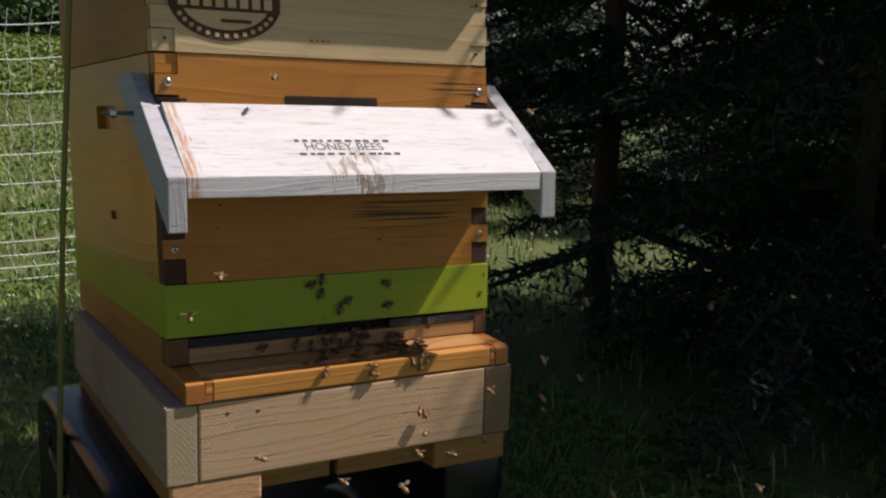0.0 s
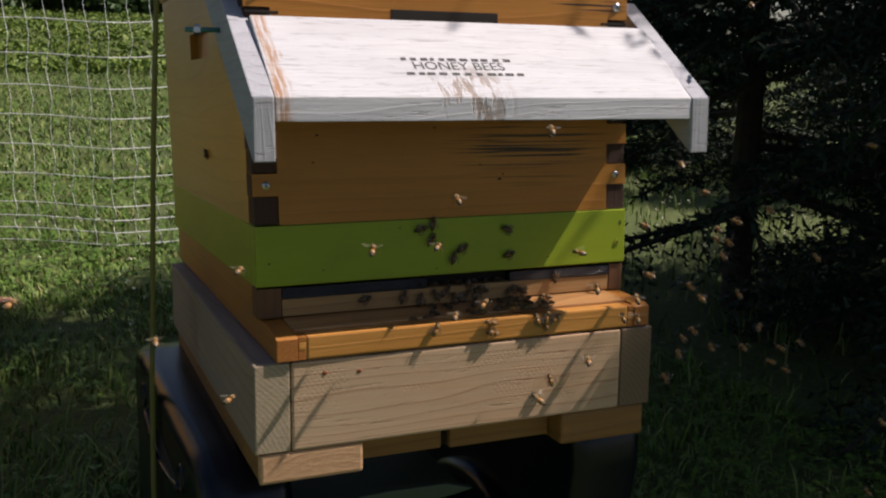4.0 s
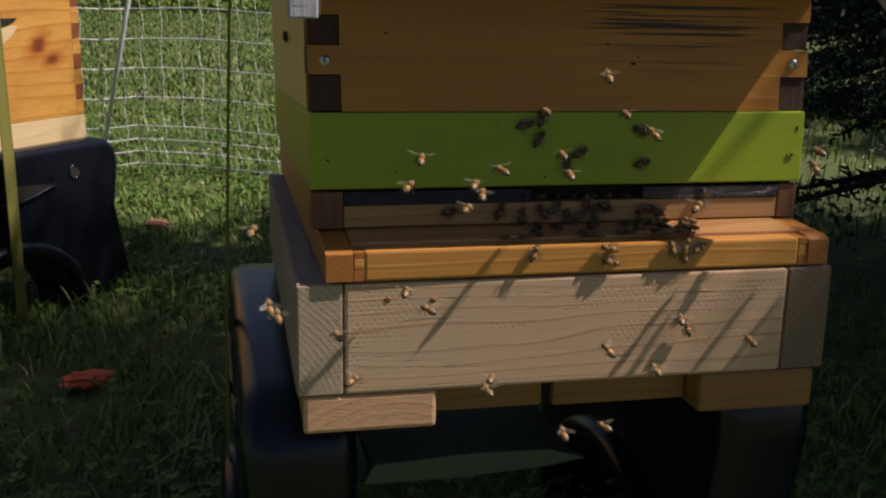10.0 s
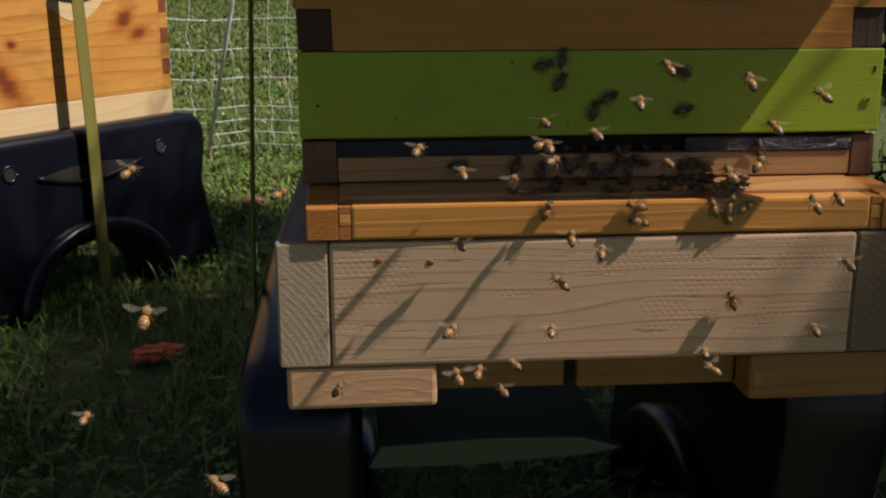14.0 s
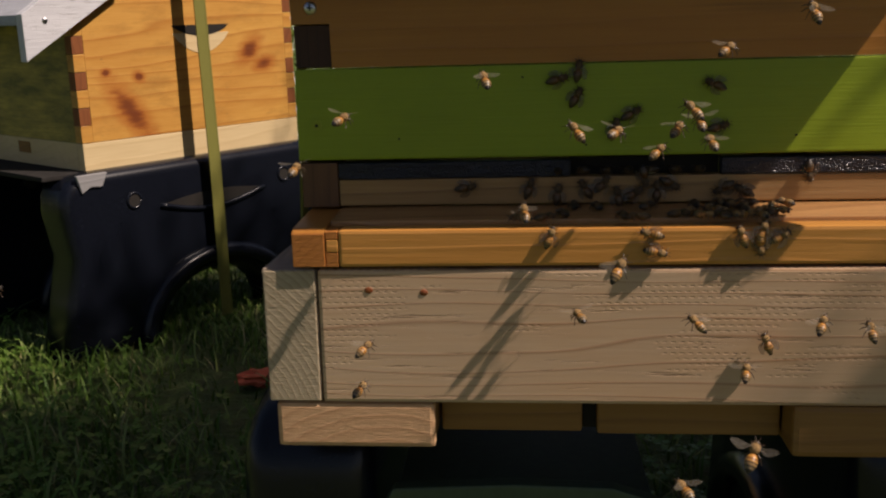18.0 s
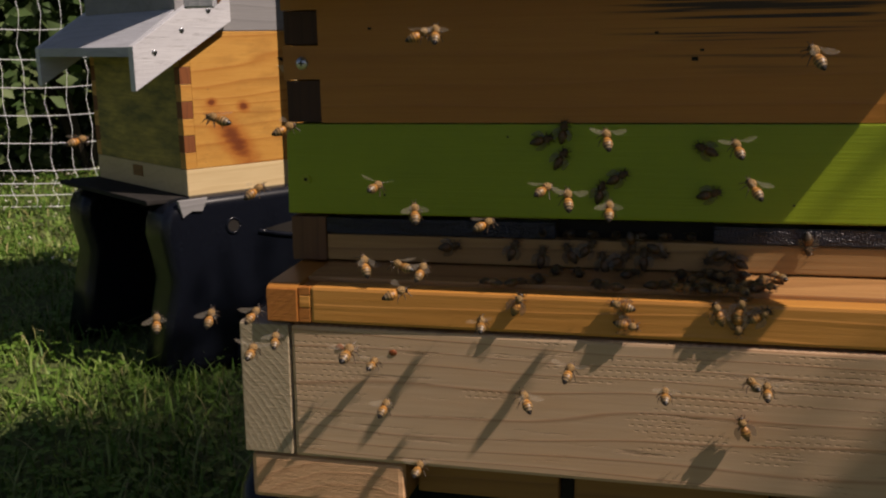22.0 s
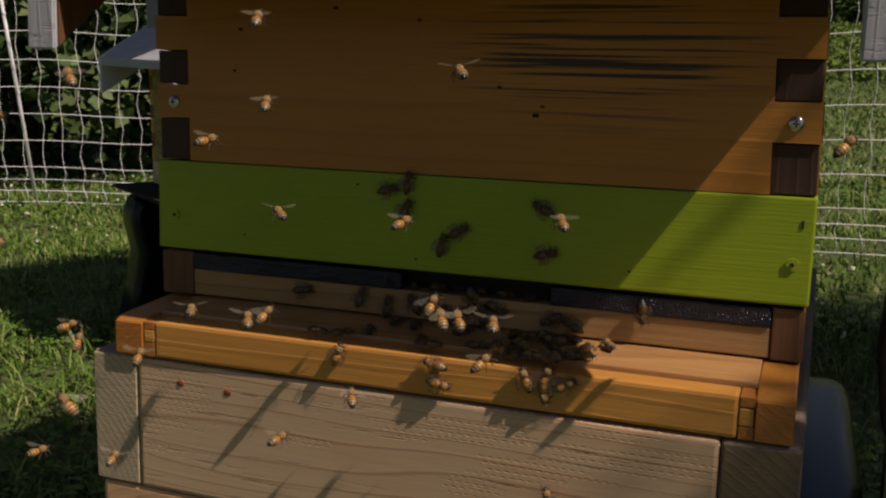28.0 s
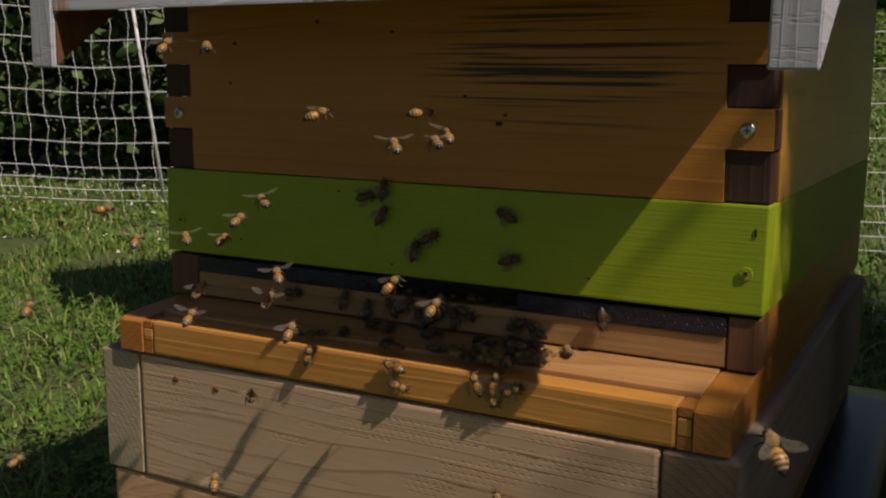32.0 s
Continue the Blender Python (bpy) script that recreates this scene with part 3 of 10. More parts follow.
def spruce(x, y, height, radius, low, label, seed, extra=()):
    """A spruce: tapered trunk, drooping boughs set with needle twigs."""
    r = np.random.default_rng(seed)
    tree = thing("spruce_tree", pose(x, y, 0), label, "tree")
    part("trunk", rod(bmesh.new(), (0, 0, -0.05), (0, 0, height), 0.045, 10, 0.012), BARK, tree)
    vs, fs, off = [], [], 0
    spots = []
    z = low
    while z < height * 0.97:
        reach = radius * (1 - z / height) ** 0.5
        for k in range(9):
            spots.append((z + r.uniform(-0.08, 0.08), r.uniform(0, 6.283), reach * r.uniform(0.75, 1.1)))
        z += 0.16 + 0.02 * z
    spots += list(extra)
    for z0, ang, reach, *rest in spots:
        d = np.array([math.cos(ang), math.sin(ang), 0.0])
        side = np.array([-d[1], d[0], 0.0])
        droop = rest[0] if rest else r.uniform(0.15, 0.42)
        fill = rest[1] if len(rest) > 1 else 1.0
        tip = d * reach + np.array([0, 0, z0 - droop * reach])
        part("limb", rod(bmesh.new(), (0, 0, z0), tip, 0.014, 5, 0.003), BARK, tree)
        n = max(6, int(reach * 26))
        for s in np.linspace(0.15, 1.0, n):
            base = d * reach * s + np.array([0, 0, z0 - droop * reach * s ** 1.4])
            for sgn in (-1, 1):
                ln = (0.08 + 0.26 * reach * (1 - s * 0.75)) * r.uniform(0.6, 1.1)
                way = side * sgn * r.uniform(0.6, 1.0) + d * r.uniform(0.3, 0.8) + np.array([0, 0, -r.uniform(0.15, 0.6)])
                way /= np.linalg.norm(way)
                m = max(3, int(ln * 80 * fill))
                f = np.linspace(0, 1, m)[:, None]
                mid = base + way * ln * f
                nd = r.normal(size=(m, 3)) * 0.9 + way * 0.9
                nd /= np.linalg.norm(nd, axis=1, keepdims=True)
                nl = 0.030 * (1.15 - 0.5 * f)
                across = np.cross(nd, r.normal(size=(m, 3)))
                across /= np.linalg.norm(across, axis=1, keepdims=True)
                w = 0.0052
                p = np.stack([mid - across * w, mid + across * w, mid + nd * nl + across * w * 0.3, mid + nd * nl - across * w * 0.3], 1).reshape(-1, 3)
                k = (np.arange(m) * 4)[:, None] + off
                vs.append(p)
                fs.append(np.concatenate([k, k + 1, k + 2, k + 3], 1))
                off += 4 * m
    crown = new("crown", big_mesh("crown", np.concatenate(vs), np.concatenate(fs), SPRUCE))
    crown.parent = tree
    crown["label"] = "drooping dark green needle boughs"
    return tree


# low boughs let the sunlit grass behind show through in flecks
spruce(2.10, 2.45, 3.05, 1.12, 0.93, "dark shaded spruce with drooping boughs beside the hive", 11,
       extra=(*((0.28 + 0.05 * (i % 9), radians(-175 + 41 * i), 0.65 + 0.07 * (i % 5), 0.12, 0.3) for i in range(18)),
              # the high boughs are unseen, added to shade the grass
              *((2.35 + 0.035 * i, radians(-65 - 17 * (i % 5)), 0.36 + 0.05 * (i % 3)) for i in range(16))))
# curtain, screen, crest: unseen boughs added to shade hive side and ground
curtain = [(1.95 + 0.026 * (i * 7 % 19), -100 - 0.95 * i) for i in range(64)]
screen = [(1.30 + 0.035 * i, -115.5 - 1.3 * (i % 5), 1.05 + 0.03 * (i % 3)) for i in range(17)] + [(1.86 + 0.014 * i, -112.5 - 1.7 * (i % 5), 1.15 + 0.02 * (i % 2), 0.2) for i in range(13)] + [(2.15 + 0.02 * i, -104.5 - 1.1 * (i % 4), 1.09 + 0.01 * (i % 2), 0.15) for i in range(6)]
crest = [(2.45 + 0.035 * i, -78 - 13 * (i % 5), 0.42 + 0.06 * (i % 4)) for i in range(25)]
spruce(2.35, 1.70, 3.3, 1.05, 0.15, "young dark spruce whose boughs shade the hive's side", 14,
       extra=(*((z, radians(a), min(1.25, (0.955 if z < 2.2 else 0.895) / (abs(math.sin(radians(a))) + 0.25 * abs(math.cos(radians(a)))))) for z, a in curtain), *((z, radians(a), d, *more) for z, a, d, *more in screen + crest), (1.95, radians(-119), 1.05)))
spruce(3.5, 2.1, 3.9, 1.45, 0.1, "tall dark spruce in the shade behind its neighbour", 12)
# mostly out of view, added to darken the boughs and ground beside it
spruce(3.4, 0.75, 3.9, 1.4, 0.1, "dark spruce added mostly out of view to shade the row", 15)
spruce(4.3, 5.7, 2.9, 1.3, 0.1, "dark spruce standing beyond the fence", 13)
spruce(6.7, 5.7, 3.4, 1.7, 0.2, "dark spruce standing beyond the fence", 17)
spruce(5.2, 4.0, 2.9, 1.4, 0.2, "dark spruce standing beyond the fence", 16)


def clover_heads():
    n = 1700
    x, y = rng.uniform(-3.6, 3.4, n), rng.uniform(2.6, 6.5, n)
    keep = rng.uniform(0, 1, n) < tufts(x * 0.7 + 3, y * 0.7)
    x, y = x[keep], y[keep]
    c = np.stack([x, y, ground_z(x, y) + rng.uniform(0.03, 0.07, len(x))], -1)
    c = np.repeat(c, 4, 0) + rng.normal(size=(4 * len(x), 3)) * 0.0035
    v, f = leaves(c, 0.0085, 0.6, 0.9)
    tagged(new("clover_heads", big_mesh("clover_heads", v, f, BLOSSOM)), "tiny white clover heads scattered in the grass", "flowers", kind="stuff")


clover_heads()


def clover_patch(count, box, size, seed):
    """Three round leaflets to a stalk, lying almost level: vertices and faces."""
    r = np.random.default_rng(seed)
    x, y = r.uniform(box[0], box[1], count), r.uniform(box[2], box[3], count)
    drift = np.sin(x * 3.1 + 1.3 * np.sin(y * 2.3)) * np.sin(y * 3.7 + np.sin(x * 2.9))
    keep = r.uniform(0, 1, count) < np.clip(0.42 + 0.75 * drift, 0.06, 1)
    x, y = x[keep], y[keep]
    n = len(x)
    mid = np.stack([x, y, ground_z(x, y) + r.uniform(0.012, 0.042, n)], -1)
    turn, s = r.uniform(0, 2.1, n), size * r.uniform(0.6, 1.25, n)
    vs = []
    for k in range(3):
        a = turn + k * 2.094
        d = np.stack([np.cos(a), np.sin(a), r.uniform(-0.25, 0.35, n)], -1)
        w = np.stack([-np.sin(a), np.cos(a), r.uniform(-0.3, 0.3, n)], -1)
        for f, g in ((0.05, 0.0), (0.55, -0.46), (1.0, -0.30), (0.92, 0.0), (1.0, 0.30), (0.55, 0.46)):
            vs.append(mid + d * (s * f)[:, None] + w * (s * g)[:, None])
    verts = np.stack(vs, 1).reshape(-1, 3)
    k = (np.arange(n) * 18)[:, None]
    faces = np.concatenate([k + 6 * j + np.arange(6)[None] for j in range(3)])
    return verts, faces


def clover_leaves():
    vs, fs, off = [], [], 0
    for v, f in (clover_patch(15000, (-1.9, 1.6, 1.0, 3.1), 0.0105, 5), clover_patch(16000, (-3.6, 2.0, 2.9, 6.0), 0.015, 6)):
        vs.append(v)
        fs.append(f + off)
        off += len(v)
    tagged(new("clover_leaves", big_mesh("clover_leaves", np.concatenate(vs), np.concatenate(fs), CLOVER)), "low clover leaves spread through the grass", "clover", kind="stuff")


clover_leaves()


# ---- the hive ----
HX, HY = 0.5, 1.046
HALF, DEEP = 0.2065, 0.505
Z_BAND, Z_DEEP, Z_TOP = 0.5100, 0.5685, 0.8156


def turned(degrees, x, y, back=0.0, z=0.0):
    """The hive's own place, turned a little about the upright line through (x, y) of it and tipped backwards at the height z."""
    return pose(HX + x, HY + y, z, -back, 0, degrees) @ pose(-x, -y, -z)


# the boxes sink towards the back, the stand below them rather less
HIVE = turned(-0.8, -HALF, 0, 2.9, 0.53)
FLOOR = pose(0, 0, -0.002) @ turned(-0.8, -HALF, 0, 1.4, 0.50)


def screw(x, y, z, r, parent):
    """A round-headed screw with a cross recess, set in a face that looks to -y."""
    head = bmesh.new()
    bmesh.ops.create_uvsphere(head, u_segments=14, v_segments=8, radius=r, matrix=Matrix.Translation((x, y, z)) @ Matrix.Diagonal((1, 0.5, 1, 1)))
    h = part("screw", head, STEEL, parent, "bright steel screw head", True)
    slot = bmesh.new()
    slab(slot, x - r * 0.45, x + r * 0.45, y - r * 0.54, y - r * 0.4, z - r * 0.11, z + r * 0.11, 0)
    slab(slot, x - r * 0.11, x + r * 0.11, y - r * 0.55, y - r * 0.4, z - r * 0.45, z + r * 0.45, 0)
    part("recess", slot, RECESS, h)
    return h


def fingers(z0, z1, count, first):
    """Heights of a box joint's fingers: the side board's, then the front board's."""
    cuts = np.linspace(z0 + first, z1, count)
    levels = [z0, *cuts]
    return [(levels[i], levels[i + 1]) for i in range(0, len(levels) - 1, 2)], [(levels[i], levels[i + 1]) for i in range(1, len(levels) - 1, 2)]


def pocket_board(x0, x1, ys, zs, depth, s):
    """A side board with a hand hold sunk into its outer face (s: which way that face looks)."""
    bm = bmesh.new()
    out, back = (x0, x1) if s < 0 else (x1, x0)
    face = [[bm.verts.new((out, y, z)) for z in zs] for y in ys]
    rear = [bm.verts.new((back, y, z)) for y, z in ((ys[0], zs[0]), (ys[3], zs[0]), (ys[3], zs[3]), (ys[0], zs[3]))]
    sunk = {(i, j): bm.verts.new((out - s * depth, ys[i], zs[j])) for i in (1, 2) for j in (1, 2)}
    for i in range(3):
        for j in range(3):
            if (i, j) != (1, 1):
                bm.faces.new((face[i][j], face[i + 1][j], face[i + 1][j + 1], face[i][j + 1]))
    hole = [(1, 1), (2, 1), (2, 2), (1, 2)]
    for a, b in zip(hole, hole[1:] + hole[:1]):
        bm.faces.new((face[a[0]][a[1]], face[b[0]][b[1]], sunk[b], sunk[a]))
    bm.faces.new([sunk[k] for k in hole])
    bm.faces.new(rear)
    bm.faces.new([face[i][0] for i in range(4)] + [rear[1], rear[0]])
    bm.faces.new([face[i][3] for i in range(4)] + [rear[2], rear[3]])
    bm.faces.new([face[0][j] for j in range(4)] + [rear[3], rear[0]])
    bm.faces.new([face[3][j] for j in range(4)] + [rear[2], rear[1]])
    bmesh.ops.recalc_face_normals(bm, faces=bm.faces)
    return bm


def hive_body(name, m, half, deep, z0, z1, count, first, front, side, end_front, end_side, label, joint=0.0245, handle=None):
    """A box of four boards with box joints, each finger end a piece of its own."""
    box = thing(name, m, label, "hive box")
    t = 0.022
    a, b = fingers(z0, z1, count, first)
    # the front board's outline with the tongues of its joints at either end
    edge = [(half - joint, z0)]
    for lo, hi in b:
        edge += [(half - joint, lo + 0.0003), (half, lo + 0.0003), (half, hi - 0.0003), (half - joint, hi - 0.0003)]
    edge.append((half - joint, z1))
    face = prism(edge + [(-x, z) for x, z in reversed(edge)], 1, 0, t, 0)
    part("front_board", face, front, box)
    part("back_board", board(-half + t, half - t, deep - t, deep, z0, z1, 0.001), front, box)
    for s in (-1, 1):
        x0, x1 = (-half, -half + t) if s < 0 else (half - t, half)
        if handle:
            y0, y1, h0, h1 = handle
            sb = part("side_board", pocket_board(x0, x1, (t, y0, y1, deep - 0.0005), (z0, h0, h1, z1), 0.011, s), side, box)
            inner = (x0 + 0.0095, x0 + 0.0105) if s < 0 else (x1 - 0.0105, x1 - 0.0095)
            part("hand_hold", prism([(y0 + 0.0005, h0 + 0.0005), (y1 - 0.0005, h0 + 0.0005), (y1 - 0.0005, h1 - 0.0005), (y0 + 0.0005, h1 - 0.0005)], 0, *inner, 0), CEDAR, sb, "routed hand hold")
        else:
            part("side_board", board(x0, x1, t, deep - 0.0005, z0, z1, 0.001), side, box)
        fx = (-half, -half + joint) if s < 0 else (half - joint, half)
        for lo, hi in a:
            end_front_now = front if hi > z1 - 0.002 else end_front
            part("joint_finger", board(fx[0] + (0.0008 if s < 0 else 0), fx[1] - (0 if s < 0 else 0.0008), 0.0018, t, lo + 0.0004, hi - 0.0004, 0.0006), end_front_now, box)
        for lo, hi in b:
            cap = (-half - 0.0006, -half + 0.0012) if s < 0 else (half - 0.0012, half + 0.0006)
            part("finger_end", board(cap[0], cap[1], 0.002, t - 0.0006, lo + 0.0006, hi - 0.0006, 0.0003), end_side, box)
    return box


def build_hive():
    base = HIVE
    stand = pose(0, -0.0055, 0) @ turned(-1.3, 0.169, -0.0585, 1.4, 0.45)
    # lower deep box
    deep = hive_body("hive_deep_box", base, HALF, DEEP, Z_DEEP + 0.0006, Z_TOP, 11, 0.0275, HONEY, HONEY_SIDE, ENDGRAIN, ENDGRAIN,
                     "oiled honey-coloured pine hive box with dark stains and box joints", handle=(0.185, 0.30, 0.733, 0.762))
    for x in (-1, 1):
        screw(x * 0.1935, 0, 0.607, 0.0043, deep)
        screw(x * 0.1935, 0, 0.785, 0.0047, deep)
    part("upper_slot", board(-0.063, 0.052, -0.0006, 0.004, 0.764, 0.774, 0.0004), DARK, deep, "dark routed slot")
    # thin dark strips stand for the shadow in the front's corners
    for s in (-1, 1):
        part("corner_shadow_slot", board(s * 0.19 - 0.016, s * 0.19 + 0.016, -0.0006, 0.004, 0.766, 0.7685, 0.0004), DARK, deep)
    for x, z, w in ((-0.075, 0.667, 0.0015), (-0.142, 0.654, 0.0014), (-0.147, 0.628, 0.0012), (0.052, 0.6065, 0.0019), (0.056, 0.6115, 0.0012), (0.03, 0.622, 0.0012), (-0.02, 0.66, 0.0012)):
        part("pitch_spot", board(x - w, x + w, -0.0005, 0.002, z - w * 0.6, z + w * 0.6, 0.0003), DARK, deep)
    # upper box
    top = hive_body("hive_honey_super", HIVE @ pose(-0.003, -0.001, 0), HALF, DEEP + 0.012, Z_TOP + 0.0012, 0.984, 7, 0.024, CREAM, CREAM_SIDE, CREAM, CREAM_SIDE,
                    "pale pine honey super with a burnt-in oval emblem", handle=(0.19, 0.31, 0.90, 0.93))
    # oval emblem, plain shapes
    def disc(rx, rz, cx, cz, y):
        bm = bmesh.new()
        bmesh.ops.create_circle(bm, cap_ends=True, segments=48, radius=1, matrix=Matrix.Translation((cx, y, cz)) @ Matrix.Diagonal((rx, 1, rz, 1)) @ Matrix.Rotation(math.pi / 2, 4, "X"))
        return bm
    emblem = part("emblem", disc(0.062, 0.042, -0.126, 0.872, -0.0008), BROWNINK, top, "dark brown burnt-in oval emblem")
    part("emblem_field", disc(0.049, 0.030, -0.126, 0.872, -0.0012), CREAM, emblem)
    part("emblem_banner", board(-0.187, -0.065, -0.002, -0.0013, 0.862, 0.880, 0.0002), BROWNINK, emblem)
    for i in range(8):
        part("emblem_bar", board(-0.178 + i * 0.0135, -0.169 + i * 0.0135, -0.0026, -0.0021, 0.8655, 0.8765, 0), CREAM, emblem)
    part("emblem_bar", board(-0.132, -0.098, -0.002, -0.0013, 0.850, 0.8535, 0.0002), BROWNINK, emblem)
    for i in range(13):
        an = math.radians(205 + i * 10.8)
        cx, cz = -0.126 + 0.0555 * math.cos(an), 0.872 + 0.036 * math.sin(an)
        part("emblem_bar", prism([(cx - 0.0022, cz - 0.0022), (cx + 0.0022, cz - 0.0022), (cx + 0.0022, cz + 0.0022), (cx - 0.0022, cz + 0.0022)], 1, -0.0013, -0.0009, 0), CREAM, emblem)
    for k in range(4):
        part("pencil_mark", board(-0.030 + 0.007 * k, -0.026 + 0.007 * k, -0.0009, 0.002, 0.835, 0.8368, 0.0002), POSTWOOD, top)
    part("nail_hole", board(-0.194, -0.191, -0.0012, 0.002, 0.829, 0.832, 0.0003), DARK, top)
    for z in (0.829, 0.888):
        part("nail_hole", board(0.190, 0.193, -0.0012, 0.002, z, z + 0.003, 0.0003), DARK, top)
    # roof
    roof = thing("hive_roof", HIVE, "flat telescoping hive roof over the top box", "roof")
    part("roof_panel", board(-0.226, 0.222, -0.0235, DEEP + 0.070, 0.985, 1.03, 0.003), GREYBOX, roof)
    part("roof_lip", board(-0.226, 0.222, -0.0235, -0.006, 0.930, 0.9848, 0.002), GREYBOX, roof)
    for s in (-1, 1):
        x0, x1 = (-0.226, -0.212) if s < 0 else (0.212, 0.222)
        part("roof_lip", board(x0, x1, -0.0055, DEEP + 0.070, 0.930, 0.9848, 0.002), GREYBOX, roof)
    # green rim
    rim = thing("hive_spacer", base, "lime green painted wooden spacer under the hive box", "hive spacer")
    part("front_face", board(-HALF, HALF, -0.001, 0.019, Z_BAND, Z_DEEP, 0.0012), GREEN, rim)
    part("back_face", board(-HALF, HALF, DEEP - 0.019, DEEP, Z_BAND, Z_DEEP, 0.0012), GREEN, rim)
    for s in (-1, 1):
        x0, x1 = (-HALF, -HALF + 0.019) if s < 0 else (HALF - 0.019, HALF)
        part("side_face", board(x0, x1, 0.0192, DEEP - 0.0192, Z_BAND, Z_DEEP, 0.0012), GREEN_SIDE, rim)
    for x, z in ((-0.1935, 0.5325), (0.1965, 0.5325)):
        hole = bmesh.new()
        bmesh.ops.create_cone(hole, cap_ends=True, segments=12, radius1=0.0034, radius2=0.0034, depth=0.002, matrix=Matrix.Translation((x, -0.001, z)) @ Matrix.Rotation(math.pi / 2, 4, "X"))
        h = part("painted_screw", hole, GREEN_SIDE, rim, "screw head painted over")
        part("recess", board(x - 0.0009, x + 0.0009, -0.0026, -0.0019, z - 0.0009, z + 0.0009, 0), DARK, h)
    part("nail_mark", board(0.1996, 0.2008, -0.0016, 0.0, 0.552, 0.5565, 0.0003), DARK, rim)
    for x, z in ((-0.14, 0.523), (-0.02, 0.517), (0.11, 0.521), (-0.06, 0.5605)):
        part("paint_speck", board(x - 0.0007, x + 0.0007, -0.0015, 0.0, z - 0.0006, z + 0.0006, 0.0002), DARK, rim)
    # bottom board
    bb = thing("bottom_board", FLOOR, "orange cedar bottom board with a landing lip and entrance", "hive floor")
    part("floor_panel", prism([(-0.0385, 0.478), (-0.0385, 0.4555), (DEEP, 0.4555), (DEEP, 0.481), (0.0, 0.4800)], 0, -0.1803, 0.1853, 0.001), FLOORWOOD, bb, "landing floor worn dark by traffic")
    lip = bmesh.new()
    slab(lip, -0.1725, 0.1775, -0.0565, -0.039, 0.4525, 0.4755, 0.0022)
    part("landing_lip", lip, CEDAR, bb, "bright orange cedar front lip")
    part("tongue", board(-0.180, -0.1728, -0.0563, -0.042, 0.4620, 0.4695, 0.0006), CEDAR, bb)
    part("tongue", board(0.1778, 0.185, -0.0563, -0.042, 0.4600, 0.4690, 0.0006), CEDAR, bb)
    for s in (-1, 1):
        out = -0.2015 if s < 0 else 0.2045
        inn = -0.1805 if s < 0 else 0.1855
        x0, x1 = sorted((out, inn))
        part("side_rail", prism([(-0.056, 0.4525), (-0.056, 0.4740), (-0.050, 0.4765), (0.0215, 0.4800), (0.0225, 0.5092), (DEEP, 0.4975), (DEEP, 0.4525)], 0, x0, x1, 0.0012), RAIL, bb, "reddish cedar side rail")
        part("rail_end", board(x0 + 0.0006, x1 - 0.0006, -0.0572, -0.0555, 0.4530, 0.4736, 0.0004), CEDAR_END, bb)
        lowx = sorted((inn, -0.1728 if s < 0 else 0.1778))
        part("rail_step", board(lowx[0], lowx[1], -0.0561, -0.039, 0.4526, 0.4598 if s > 0 else 0.4618, 0.0005), CEDAR_END, bb)
        part("rail_step", board(lowx[0], lowx[1], -0.0561, -0.039, 0.4697, 0.4750, 0.0005), CEDAR_END, bb)
        px = sorted((s * 0.2055, s * 0.1815 if s < 0 else 0.1885))
        part("entrance_post", board(px[0], px[1], -0.0005, 0.022, 0.4805, 0.5098, 0.001), POSTWOOD, bb, "dark brown entrance post")
    part("entrance_bar", board(-0.181, 0.188, 0.000, 0.012, 0.4812, 0.4985, 0.0012), REDUCER, bb, "scarred wooden entrance bar")
    part("screen_strip", board(-0.181, -0.03, -0.0012, 0.0065, 0.4987, 0.5095, 0.0012), SCREEN, bb, "black plastic screen strip")
    part("screen_strip", board(0.065, 0.188, -0.0012, 0.0065, 0.4987, 0.5095, 0.0012), SCREEN, bb, "black plastic screen strip")
    # near-black plate stands for the darkness inside the open entrance
    part("entrance_gap", board(-0.03, 0.065, 0.010, 0.016, 0.4987, 0.5095, 0), DARK, bb, "dark open hive entrance")
    # stud frame
    fr = thing("stud_frame", stand, "weathered treated timber frame carrying the hive", "hive stand")
    part("front_stud", board(-0.188, 0.169, -0.0585, -0.0205, 0.3640, 0.4500, 0.0025), STUD, fr, "treated front stud with incising marks")
    part("back_stud", board(-0.188, 0.169, 0.43, 0.468, 0.3640, 0.4500, 0.0025), STUD, fr)
    for s in (-1, 1):
        x0, x1 = (-0.2235, -0.1884) if s < 0 else (0.1694, 0.209)
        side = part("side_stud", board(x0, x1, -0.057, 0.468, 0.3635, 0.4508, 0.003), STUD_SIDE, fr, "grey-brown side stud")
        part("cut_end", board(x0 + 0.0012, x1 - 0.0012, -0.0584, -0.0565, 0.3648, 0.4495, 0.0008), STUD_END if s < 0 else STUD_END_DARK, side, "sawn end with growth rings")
    for x, z in ((-0.156, 0.437), (-0.122, 0.4355)):
        k = bmesh.new()
        bmesh.ops.create_uvsphere(k, u_segments=10, v_segments=6, radius=0.0023, matrix=Matrix.Translation((x, -0.0585, z)) @ Matrix.Diagonal((1.2, 0.3, 0.9, 1)))
        part("knot", k, CEDAR_RED, fr, "small red knot")
    # deck boards below
    dk = thing("deck_board", stand, "freshly sawn deck board end under the frame", "board", "boards under the hive frame")
    part("plank", board(-0.2185, -0.118, -0.048, 0.46, 0.3337, 0.3630, 0.004), DECK, dk)
    part("cut_end", board(-0.219, -0.1175, -0.0575, -0.048, 0.3335, 0.3632, 0.0032), BLOCK, dk, "pinkish fresh-sawn end")
    d2 = thing("deck_board", stand, "weathered brown deck board under the frame", "board", "boards under the hive frame")
